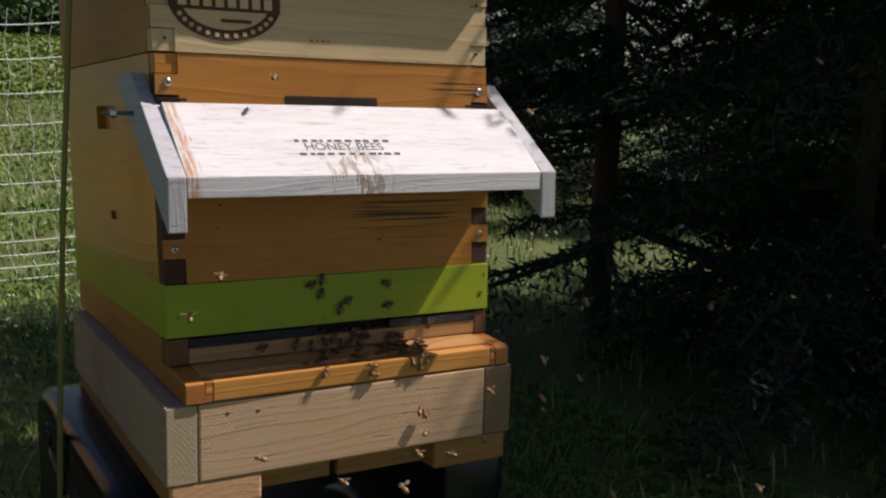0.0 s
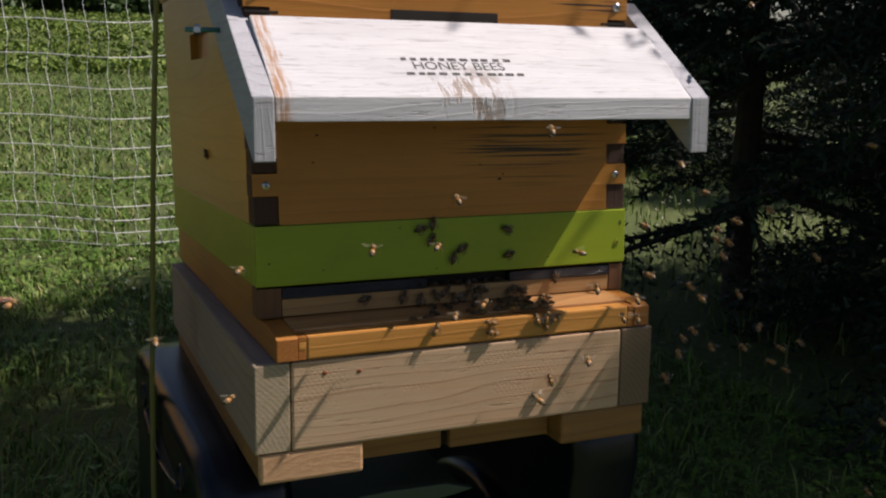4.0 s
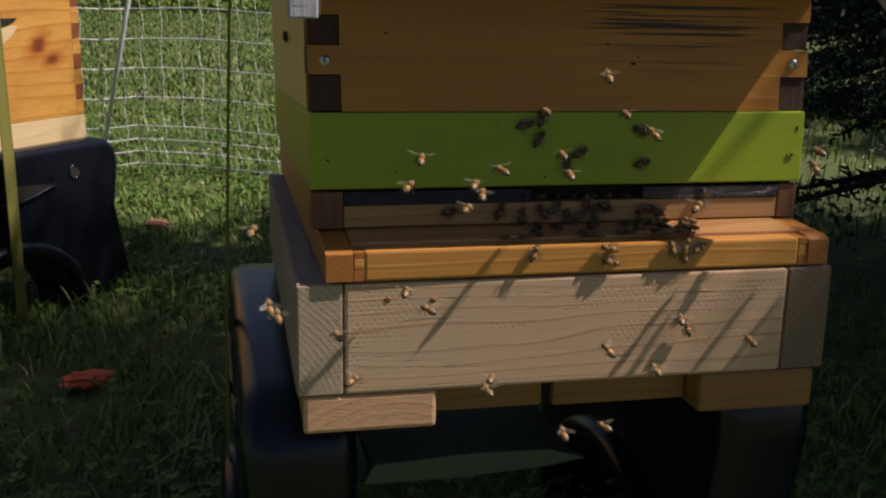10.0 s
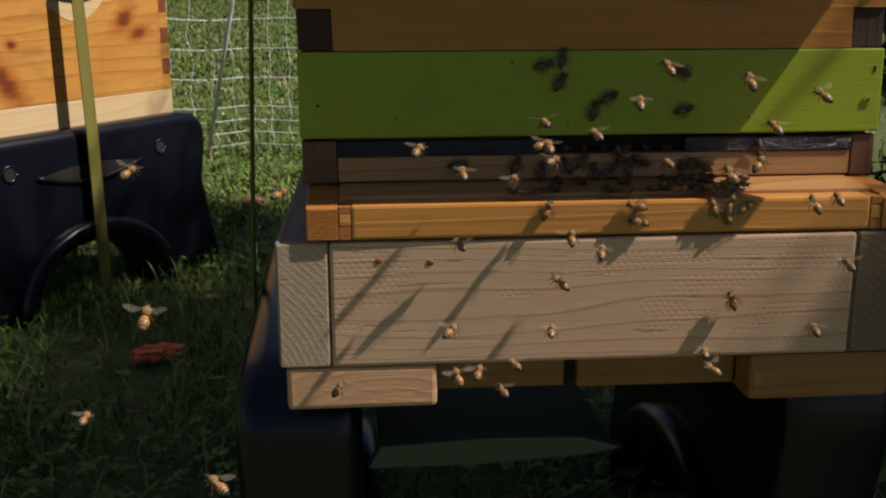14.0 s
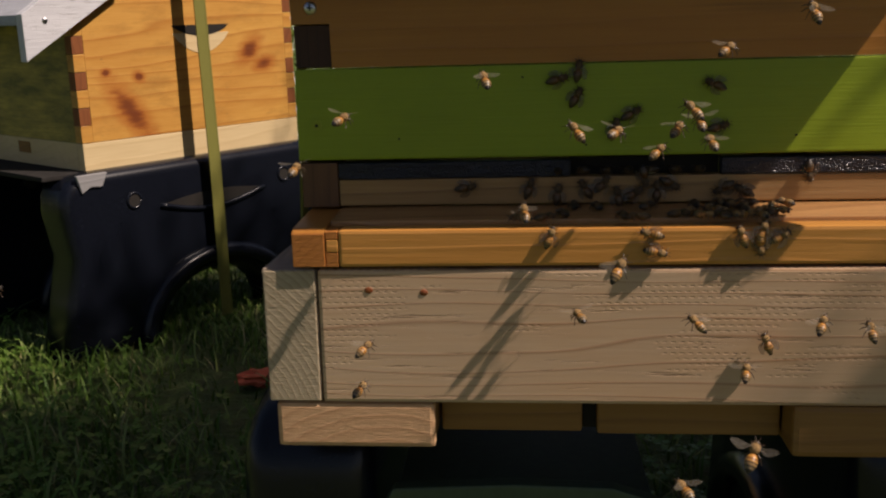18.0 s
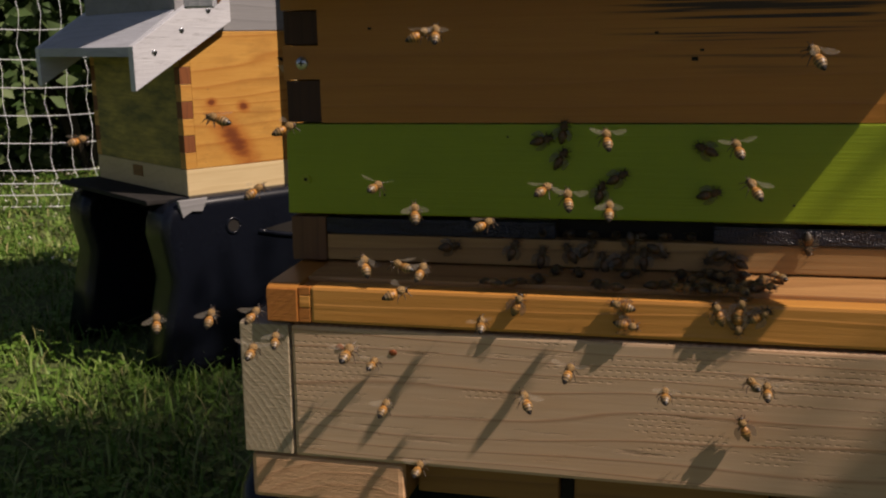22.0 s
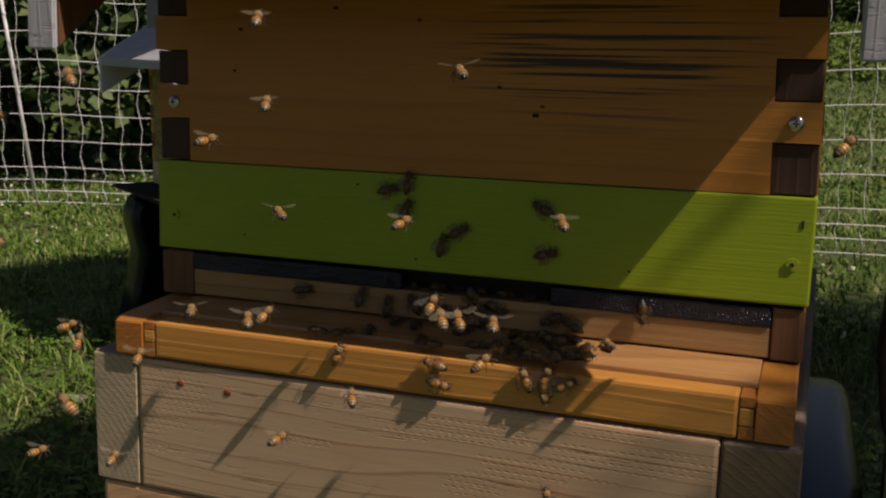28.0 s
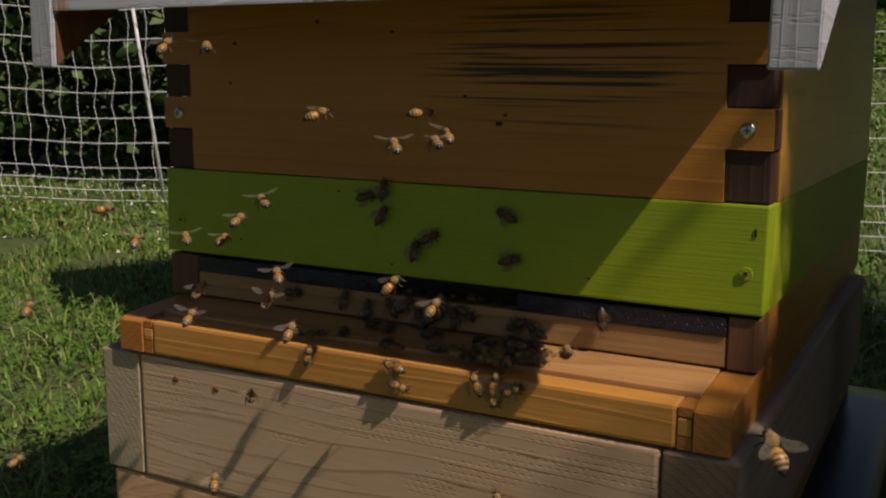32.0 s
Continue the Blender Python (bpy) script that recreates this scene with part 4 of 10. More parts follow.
    part("plank", board(0.102, 0.204, -0.055, 0.46, 0.3290, 0.3630, 0.004), DECK, d2)
    d3 = thing("cross_board", stand, "brown cross board set back under the frame", "board")
    part("plank", board(-0.116, -0.0245, -0.030, 0.005, 0.3345, 0.3632, 0.002), DECK, d3)
    part("plank", board(-0.0150, 0.1005, -0.030, 0.005, 0.3330, 0.3632, 0.002), DECK, d3)
    # dark fill stands for the shade between the two planks
    part("gap_block", board(-0.0244, -0.0151, -0.022, 0.0, 0.3345, 0.3630, 0.001), DARK, d3)


build_hive()


def lean_left(name, z0, amount):
    """The upper boxes stand a little out of square."""
    for ob in scene.objects:
        if ob.name == name:
            for child in ob.children_recursive:
                for v in child.data.vertices:
                    v.co.x -= amount * (v.co.z - z0)


lean_left("hive_deep_box", Z_DEEP, 0.024)
lean_left("hive_honey_super", Z_DEEP, 0.020)


def visor(m, label, face, cheek, end):
    """A sloping porch board between two cheeks that clasp the hive's sides."""
    v = thing("hive_visor", m, label, "hive visor")
    slope = [(-0.094, 0.6950), (-0.094, 0.6740), (-0.0015, 0.7440), (-0.0015, 0.7680), (-0.004, 0.7690)]
    part("porch_board", prism(slope, 0, -0.2068, 0.2178, 0.0012), face, v, "sun-bleached porch board")
    for s in (-1, 1):
        x0, x1 = (-0.2265, -0.2070) if s < 0 else (0.2180, 0.2395)
        outline = [(-0.094, 0.6955), (-0.094, 0.6400), (0.124, 0.7990), (0.060, 0.8010), (0.046, 0.8000)]
        c = part("cheek", prism(outline, 0, x0, x1, 0.0012), cheek, v, "grey side cheek")
        part("cut_end", board(x0 + 0.001, x1 - 0.001, -0.0950, -0.0935, 0.6410, 0.6945, 0.0004), end, c)
        if s < 0:
            inner = (x1 + 0.0002, x1 + 0.0016)
            part("inner_face", prism([(-0.0925, 0.6720), (-0.0925, 0.6425), (0.0, 0.7085), (0.0, 0.7420)], 0, *inner, 0.0003), POSTWOOD, c, "brown unweathered inner face")
            part("bolt_head", rod(bmesh.new(), (-0.2266, 0.034, 0.757), (-0.2580, 0.040, 0.757), 0.0024, 10), TEAL, v, "teal bolt", True)
            part("wing_nut", rod(bmesh.new(), (-0.2440, 0.0370, 0.757), (-0.2500, 0.0385, 0.757), 0.0052, 6), STEEL, v, "steel nut")
    return v


main_visor = visor(pose(0, 0, -0.005) @ turned(-1.1, -0.2265, 0.0, 2.9, 0.53), "sun-bleached grey wooden visor over the hive front", VISOR, VISOR_SIDE, VISOR_END)


def stamp():
    """The ink stamp on the porch board: one line of words, two of bars."""
    tilt = math.degrees(math.atan2(0.073, 0.0905))
    base = main_visor
    up = Vector((0, 0.0905, 0.073)).normalized()
    org = Vector((0, -0.094, 0.6950)) + Vector((0, -up.z, up.y)) * 0.0006
    rot = Matrix.Rotation(math.radians(tilt), 4, "X")
    curve = bpy.data.curves.new("stamp", "FONT")
    curve.body = "HONEY BEES"
    curve.size = 0.0165
    curve.align_x = "CENTER"
    curve.extrude = 0.0001
    tmp = bpy.data.objects.new("stamp_text", curve)
    scene.collection.objects.link(tmp)
    data = bpy.data.meshes.new_from_object(tmp.evaluated_get(bpy.context.evaluated_depsgraph_get()))
    bpy.data.objects.remove(tmp)
    data.materials.append(INK)
    words = new("stamp", data)
    words.parent = base
    words.matrix_basis = Matrix.Translation(org + Vector((-0.022, 0, 0)) + up * 0.040) @ rot
    words["label"] = "faded black stamped lettering"
    r = random.Random(3)
    for row, h in ((0.0550, 0.0042), (0.0335, 0.0036)):
        x = -0.078
        while x < 0.036:
            w = r.uniform(0.004, 0.009)
            b = part("stamped_bar", board(x, x + w, -h / 2, h / 2, 0, 0.0002, 0), INK, base)
            b.matrix_basis = Matrix.Translation(org + up * row) @ rot
            x += w + r.uniform(0.002, 0.006)


stamp()


# ---- plastic trestles ----
def trestle(m, length, label, top=0.330):
    """A moulded plastic trestle: a rounded beam, two splayed legs and an arch between them."""
    t = thing("plastic_trestle", m, label, "trestle", "plastic trestles under the hives")
    half = length / 2
    # side outline in (along, up)
    ring = [(-half, top - 0.070), (-half + 0.003, top - 0.040), (-half + 0.012, top - 0.020), (-half + 0.032, top - 0.006), (-half + 0.08, top), (0.0, top),
            (half - 0.08, top), (half - 0.032, top - 0.006), (half - 0.012, top - 0.020), (half - 0.003, top - 0.040), (half, top - 0.070),
            (half - 0.014, 0.19), (half + 0.004, 0.11), (half + 0.028, 0.0), (half - 0.09, 0.0)]
    for i in range(13):
        a = math.pi * i / 12
        ring.append((math.cos(a) * 0.140, 0.0 + math.sin(a) * 0.115 if 0 < i < 12 else 0.0))
    ring += [(-half + 0.09, 0.0), (-half - 0.028, 0.0), (-half - 0.004, 0.11), (-half + 0.014, 0.19)]
    body = prism(ring, 0, -0.048, 0.048, 0)
    bmesh.ops.bevel(body, geom=[e for e in body.edges if abs(e.verts[0].co.x - e.verts[1].co.x) < 1e-5], offset=0.021, segments=6, affect="EDGES", profile=0.5, clamp_overlap=True)
    part("body", body, PLASTIC, t, "", True)
    for s in (-1, 1):
        pts = [(s * 0.0500, math.cos(math.pi * i / 24) * 0.180, math.sin(math.pi * i / 24) * 0.150) for i in range(25)]
        part("arch_rib", tube(bmesh.new(), pts, 0.016, 10), PLASTIC, t, "", True)
        # the long lens-shaped recess with a raised lower lip
        lens = [(y, 0.262 - 0.022 * math.cos(y / 0.125 * math.pi / 2)) for y in np.linspace(-0.125, 0.125, 17)]
        roof = [(y, 0.262 + 0.012 * math.cos(y / 0.125 * math.pi / 2)) for y in np.linspace(0.12, -0.12, 15)]
        part("recess_floor", prism(lens + roof, 0, *sorted((s * 0.0478, s * 0.0486)), 0), DARK, t)
        part("recess_lip", tube(bmesh.new(), [(s * 0.0478, y, z) for y, z in lens], 0.0055, 10), PLASTIC, t, "", True)
        for y in (-half * 0.56, half * 0.56):
            pts = [(s * 0.0478, y + 0.014 * math.cos(k * math.pi / 10), 0.280 + 0.014 * math.sin(k * math.pi / 10)) for k in range(21)]
            part("hole_collar", tube(bmesh.new(), pts, 0.003, 8), PLASTIC, t, "", True)
            part("round_hole", rod(bmesh.new(), (s * 0.0470, y, 0.280), (s * 0.0492, y, 0.280), 0.013, 18), DARK, t)
        for y in (-half + 0.05, -half + 0.075, half - 0.05, half - 0.075):
            part("notch_tooth", board(s * 0.026 - 0.010, s * 0.026 + 0.010, y - 0.007, y + 0.007, 0.290, 0.312, 0.003), PLASTIC, t)
    return t


trestle(pose(0.284, 1.295, 0), 0.51, "glossy black plastic trestle under the hive's side")
trestle(pose(0.714, 1.300, 0), 0.50, "glossy black plastic trestle under the hive's shaded side")
tray = thing("plastic_tray", pose(0, 0, -0.045), "dull green plastic tray edge below the hive", "tray")
part("rim", prism([(0.335, 0.300), (0.345, 0.318), (0.43, 0.3215), (0.50, 0.3190), (0.535, 0.308), (0.50, 0.303), (0.42, 0.299)], 1, 1.05, 1.062, 0.002), MESHGREEN, tray)
part("tray_floor", board(0.345, 0.53, 1.0625, 1.42, 0.300, 0.304, 0.001), MESHGREEN, tray)


def webbing(points, width_way, width, label):
    """A flat strap through the given points."""
    s = thing("ratchet_strap", pose(0, 0, 0), label, "strap")
    way = Vector(width_way).normalized()
    # the band itself, then a thicker woven hem along either edge
    for name, mid, half, thick in (("webbing", 0.0, width / 2 - 0.003, 0.0008), ("hem", width / 2 - 0.0015, 0.0015, 0.0012), ("hem", 0.0015 - width / 2, 0.0015, 0.0012)):
        bm = bmesh.new()
        ring = []
        for i, p in enumerate(points):
            p = Vector(p) + way * mid
            w = way * half
            nx = (Vector(points[min(i + 1, len(points) - 1)]) - Vector(points[max(i - 1, 0)])).normalized().cross(way).normalized() * thick
            ring.append([bm.verts.new(p + a) for a in (w + nx, -w + nx, -w - nx, w - nx)])
        for a, b in zip(ring, ring[1:]):
            for k in range(4):
                bm.faces.new((a[k], a[(k + 1) % 4], b[(k + 1) % 4], b[k]))
        bmesh.ops.recalc_face_normals(bm, faces=bm.faces)
        part(name, bm, STRAP, s)
    return s


webbing([(0.268, 1.32, 1.035), (0.262, 1.32, 1.0), (0.242, 1.32, 0.62), (0.231, 1.32, 0.335), (0.228, 1.32, 0.20), (0.228, 1.32, 0.015)], (0, 1, 0), 0.026, "olive ratchet strap hanging down the hive's side")


side_strap = webbing([(0.735, 1.30, 1.035), (0.742, 1.30, 1.0), (0.775, 1.29, 0.62), (0.778, 1.285, 0.30), (0.776, 1.28, 0.015)], (0, 1, 0), 0.026, "olive ratchet strap on the hive's shaded side")
part("buckle", prism([(-0.004, 0.545), (-0.022, 0.500), (-0.026, 0.42), (-0.018, 0.36), (0.012, 0.36), (0.018, 0.44), (0.010, 0.535)], 1, 1.268, 1.306, 0.003), BUCKLE, side_strap, "brown steel ratchet buckle")
for ob in side_strap.children:
    if ob.name.startswith("buckle"):
        ob.matrix_basis = pose(0.790, 0, 0)
        for z in (0.49, 0.415):
            part("pin_hole", rod(bmesh.new(), (-0.006, 1.2655, z), (-0.006, 1.270, z), 0.0035, 10), DARK, ob)


# ---- the second hive ----
def second_hive():
    # axes: x runs along the lit side, y away from it
    ang = math.degrees(math.atan2(0.413, 0.304))
    base = pose(-0.337, 2.127, 0, 0, 0, ang)
    b = thing("second_hive_box", base, "knotty orange pine hive box in full sun", "hive box")
    z0, z1 = 0.391, 0.642
    part("side_board", board(0.022, 0.483, 0.0, 0.022, z0, z1, 0.001), NEWPINE, b, "sunlit knotty side board")
    part("far_board", board(0.022, 0.483, 0.391, 0.413, z0, z1, 0.001), NEWPINE, b)
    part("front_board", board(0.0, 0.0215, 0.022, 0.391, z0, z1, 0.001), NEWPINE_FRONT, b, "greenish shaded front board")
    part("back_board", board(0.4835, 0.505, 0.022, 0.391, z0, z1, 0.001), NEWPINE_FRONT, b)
    cuts = np.linspace(z0, z1, 9)
    for i in range(8):
        lo, hi = cuts[i] + 0.0004, cuts[i + 1] - 0.0004
        for xa, xb in ((0.0, 0.022), (0.483, 0.505)):
            part("joint_finger", board(xa, xb, 0.0006 if i % 2 else 0.0, 0.022, lo, hi, 0.0007), NEWPINE_END if i % 2 else NEWPINE, b)
            part("joint_finger", board(xa, xb, 0.391, 0.413, lo, hi, 0.0007), NEWPINE_END if i % 2 else NEWPINE, b)
    # hand hold drawn flat: pale crescent for its sunlit slope, dark for shade
    arc = [(0.208 + 0.132 * i / 16, 0.576 - 0.038 * math.sin(math.pi * i / 16) ** 0.8) for i in range(17)]
    part("hand_hold", prism([(0.340, 0.5765), (0.208, 0.5765), *arc], 1, -0.0008, 0.006, 0), PALE, b, "routed hand hold, its sunlit lower slope drawn as a pale crescent")
    arc = [(0.208 + 0.132 * i / 16, 0.591 - 0.020 * math.sin(math.pi * i / 16) ** 0.7) for i in range(17)]
    part("hold_recess", prism([(0.340, 0.5915), (0.208, 0.5915), *arc], 1, -0.0014, 0.004, 0), DARK, b, "upper recess of the hand hold, its shade drawn as a dark crescent")
    f = thing("second_hive_floor", base, "pale bare pine hive floor under the second box", "hive floor")
    part("side_strip", board(0.0, 0.505, 0.0, 0.02, 0.341, 0.3905, 0.0015), PALE, f)
    part("front_strip", board(-0.0, 0.02, 0.0205, 0.413, 0.341, 0.3905, 0.0015), PALE, f)
    part("back_strip", board(0.485, 0.505, 0.0205, 0.413, 0.341, 0.3905, 0.0015), PALE, f)
    part("far_strip", board(0.0205, 0.4845, 0.393, 0.413, 0.341, 0.3905, 0.0015), PALE, f)
    part("entrance_notch", board(-0.0015, 0.004, 0.19, 0.235, 0.362, 0.384, 0.001), DECK, f, "worn brown entrance hole")
    u = thing("second_hive_super", base, "grey stained upper box on the second hive", "hive box")
    part("side_board", board(0.0, 0.505, 0.0, 0.022, 0.643, 1.06, 0.0015), GREYBOX, u)
    part("far_board", board(0.0, 0.505, 0.391, 0.413, 0.643, 1.06, 0.0015), GREYBOX, u)
    part("front_board", board(0.0, 0.022, 0.0225, 0.3905, 0.643, 1.06, 0.0015), GREYBOX, u)
    part("back_board", board(0.483, 0.505, 0.0225, 0.3905, 0.643, 1.06, 0.0015), GREYBOX, u)
    part("lid", board(-0.01, 0.515, -0.01, 0.423, 1.061, 1.08, 0.0015), GREYBOX, u)
    v = thing("second_hive_visor", base, "grey weathered visor on the second hive's front", "hive visor")
    # porch shaded, cheek sunlit: the grey and the pale copy paint that
    part("porch_board", prism([(-0.095, 0.617), (-0.095, 0.600), (-0.001, 0.662), (-0.001, 0.682)], 1, 0.0, 0.44, 0.001), VISOR_SIDE, v, "grey porch board")
    for y0, y1 in ((-0.021, -0.0005), (0.4405, 0.46)):
        c = part("cheek", prism([(-0.095, 0.618), (-0.095, 0.540), (0.10, 0.660), (0.10, 0.720), (0.055, 0.715)], 1, y0, y1, 0.001), VISOR, v, "sun-bleached cheek with screws")
        if y0 < 0:
            for x, z in ((-0.055, 0.607), (0.0, 0.645), (0.055, 0.680)):
                head = bmesh.new()
                bmesh.ops.create_uvsphere(head, u_segments=10, v_segments=6, radius=0.0055, matrix=Matrix.Translation((x, y0, z)) @ Matrix.Diagonal((1, 0.5, 1, 1)))
                part("screw", head, STEEL, c, "steel screw head", True)
    r = thing("second_hive_roof", base, "weathered grey roof edge above the second visor", "roof")
    part("roof_panel", board(-0.05, 0.54, -0.03, 0.45, 1.0805, 1.12, 0.002), GREYBOX, r)
    d = thing("deck_board", base, "grey weathered board under the second hive floor", "board", "boards under the second hive")
    part("plank", board(-0.078, 0.030, 0.012, 0.44, 0.3315, 0.3405, 0.002), DARKBOARD, d)
    part("split_end", prism([(-0.038, 0.3405), (-0.030, 0.308), (-0.012, 0.318), (0.010, 0.316), (0.022, 0.3405)], 1, -0.034, -0.026, 0.001), GREYBOX, d, "grey-brown split board end")
    d = thing("deck_board", base, "grey weathered board under the second hive floor", "board", "boards under the second hive")
    part("plank", board(0.44, 0.50, 0.03, 0.40, 0.331, 0.3405, 0.002), STUD_END_DARK, d)
    trestle(base @ pose(0.2525, 0.018, 0, 0, 0, -90), 0.64, "glossy black plastic trestle below the sunlit hive side", 0.342)
    trestle(base @ pose(0.2525, 0.40, 0, 0, 0, -90), 0.64, "black plastic trestle in the second hive's shade")
    w = base @ pose(0, 0, 0)
    pts = [w @ Vector(p) for p in ((0.242, -0.035, 1.125), (0.243, -0.045, 0.64), (0.245, -0.050, 0.33), (0.247, -0.048, 0.02))]
    webbing(pts, w.to_3x3() @ Vector((1, 0, 0)), 0.026, "olive ratchet strap down the second hive's side")


second_hive()


# ---- fence ----
def fence():
    path = [(1.75, 3.87), (0.9, 3.8), (0.45, 3.8), (0.2, 3.97), (-0.04, 4.1), (-0.17, 4.0), (-1.0, 3.9), (-1.7, 3.79), (-2.15, 3.655), (-2.5, 3.55), (-3.5, 3.2)]
    net = thing("net_fence", pose(0, 0, 0), "white electric netting on thin posts across the grass", "fence")
    # even steps along the path
    pts = []
    for (ax, ay), (bx, by) in zip(path, path[1:]):
        n = max(2, int(math.hypot(bx - ax, by - ay) / 0.0375))
        pts += [(ax + (bx - ax) * i / n, ay + (by - ay) * i / n) for i in range(n)]
    r = random.Random(8)
    heights = [0.03, 0.075, 0.12, 0.17, 0.275, 0.38, 0.485, 0.59, 0.70, 0.82, 0.94, 1.06]

    def sag(i):
        return 0.012 * math.sin(i * 0.11) + 0.008 * math.sin(i * 0.31 + 1)

    for h in heights:
        bm = bmesh.new()
        tube(bm, [(x, y, h + sag(i) * (0.4 + h) + 0.003 * math.sin(i * 3.14)) for i, (x, y) in enumerate(pts)], 0.0018)
        part("strand", bm, NETWHITE, net)
    for i in range(0, len(pts), 2):
        x, y = pts[i]
        line, j = [], 0
        for a, b in zip(heights, heights[1:]):
            sway = 0.010 * (1 if j % 2 else -1) * r.uniform(0.3, 1.1)
            za, zb = a + sag(i) * (0.4 + a), b + sag(i) * (0.4 + b)
            tx, ty = pts[min(i + 1, len(pts) - 1)][0] - x, pts[min(i + 1, len(pts) - 1)][1] - y
            line += [(x, y, za), (x + tx * sway * 28, y + ty * sway * 28, (za + zb) / 2)]
            j += 1
        bm = bmesh.new()
        tube(bm, line, 0.0012)
        part("stay", bm, NETWHITE, net)
    ties = bmesh.new()
    for i in range(0, len(pts), 2):
        x, y = pts[i]
        for h in heights:
            z, s = h + sag(i) * (0.4 + h), r.uniform(0.0034, 0.0050)
            ring = [ties.verts.new((x + s * a, y + s * b, z + s * c)) for a, b, c in ((1, 0, 0), (0, 1, 0), (-1, 0, 0), (0, -1, 0), (0, 0, 1.2), (0, 0, -1.2))]
            for k in range(4):
                ties.faces.new((ring[k], ring[(k + 1) % 4], ring[4]))
                ties.faces.new((ring[(k + 1) % 4], ring[k], ring[5]))
    knots_ob = part("knotwork", ties, NETWHITE, net, "white moulded knots where the strands cross")
    knots_ob["kind"] = "stuff"
    for (x, y, lx, ly) in ((-0.17, 4.0, 0.24, 0.0), (-2.15, 3.655, -0.15, 0.0)):
        part("post", rod(bmesh.new(), (x, y, 0.0), (x + lx, y + ly, 1.1), 0.0075, 10), POSTWHITE, net, "white fibreglass post", True)


fence()


# ---- shrubs and distance ----
def shrub(x, y, rad, height, count, size, material, label, seed, name="shrub", category="shrub"):
    r = np.random.default_rng(seed)
    s = thing(name, pose(x, y, float(ground_z(x, y))), label, category)
    for k in range(7):
        a = r.uniform(0, 6.283)
        stem = rod(bmesh.new(), (0, 0, -0.02), (math.cos(a) * rad * 0.6, math.sin(a) * rad * 0.6, height * r.uniform(0.6, 0.9)), 0.02, 6, 0.006)
        part("stem", stem, BARK, s)
    clumps = r.normal(size=(60, 3)) * np.array([rad * 0.5, rad * 0.5, height * 0.27]) + np.array([0, 0, height * 0.52])
    c = clumps[r.integers(0, 60, count)] + r.normal(size=(count, 3)) * rad * 0.13
    c = c[c[:, 2] > 0.02]
    v, f = leaves(c, size, ratio=0.7)
    crown = new("foliage", big_mesh("foliage", v, f, material))
    crown.parent = s
    return s


for i, (x, y) in enumerate(((-2.3, 4.9), (-3.0, 4.6), (-3.8, 4.1), (-2.7, 5.6), (-3.6, 5.1), (-4.5, 4.6), (-4.6, 3.4), (-1.9, 5.8))):
    shrub(x, y, 0.75, 2.0, 5200, 0.085, BUSH, "dense shrub with pale green leaves and a dark heart", 40 + i)
for i in range(15):
    x = -8 + i * 3.6
    shrub(x, 88 + 5 * math.sin(i * 2.3), 3.6, 5.2 + 1.3 * math.sin(i * 1.7), 4200, 0.62, FARLEAF, "far broadleaf tree in the hedgerow", 80 + i, "far_tree", "tree")


def crop():
    n = 80000
    x = rng.uniform(-16, 14, n)
    y = 14.0 + 18 * rng.uniform(0, 1, n) ** 1.4
    c = np.stack([x, y, ground_z(x, y) + rng.uniform(0.03, 0.22, n) * (0.6 + 0.4 * np.sin(x * 2.1) * np.sin(y * 1.3))], -1)
    v, f = leaves(c, 0.085, 0.9, 0.6)
    tagged(new("field_crop", big_mesh("field_crop", v, f, CROP)), "broad-leaved green crop covering the far field", "crop", kind="stuff")


crop()

# crumpled plastic scraps
def scrap(m, size, material, label, seed):
    r = random.Random(seed)
    k = [Vector((r.uniform(-1, 1), r.uniform(-1, 1), r.uniform(-1, 1))).normalized() for i in range(7)]
    bm = bmesh.new()
    bmesh.ops.create_icosphere(bm, subdivisions=3, radius=1.0)
    for v in bm.verts:
        p = v.co.copy()
        fold = 0.45 + 0.34 * sum(abs(((p.dot(q) * 2.9 + i * 0.37) % 1.0) - 0.5) for i, q in enumerate(k))
        v.co = Vector((p.x * size * fold, p.y * size * 0.45 * fold, p.z * size * 0.32 * fold + size * 0.30))
    part("crumple", bm, material, thing("plastic_litter", m, label, "litter", "litter in the grass"))


scrap(pose(0.005, 1.96, 0.0, 0, 0, 20), 0.043, ORANGE, "crumpled faded orange plastic piece lying in the grass", 2)
scrap(pose(0.07, 3.08, 0.012, 0, 0, -30), 0.036, PEACH, "pale orange plastic scrap at the edge of the shade", 5)


# ---- bees ----
def bee_coat(name, dim):
    n = Nodes(name)
    sep = n.t.nodes.new("ShaderNodeSeparateXYZ")
    n.put(sep.inputs[0], n.node("TexCoord", "Object"))
    f = n.node("MapRange", i0=sep.outputs[1], i1=-0.0092, i2=-0.0006, i3=0.0, i4=1.0)
    band = n.ramp(f, (0.0, (0.012, 0.009, 0.007)), (0.20, (0.016, 0.011, 0.008)), (0.26, (0.30, 0.21, 0.11)), (0.36, (0.03, 0.018, 0.010)), (0.46, (0.36, 0.22, 0.09)),
                  (0.55, (0.05, 0.022, 0.008)), (0.64, (0.50, 0.26, 0.07)), (0.74, (0.16, 0.06, 0.014)), (0.86, (0.52, 0.24, 0.05)), (1.0, (0.40, 0.17, 0.04)))
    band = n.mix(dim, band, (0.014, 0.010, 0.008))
    return n.done(band, 0.42, n.noise(n.coords((1, 1, 1)), 1500.0, 2.0), 0.3, 0.0003)


def bee_wing(name, light, dark, alpha):
    n = Nodes(name)
    v = n.noise(n.coords((1, 1, 1)), 700.0, 2.0)
    return n.done(n.mix(n.ramp(v, (0.45, 0.0), (0.6, 1.0)), light, dark), 0.3, Alpha=alpha)


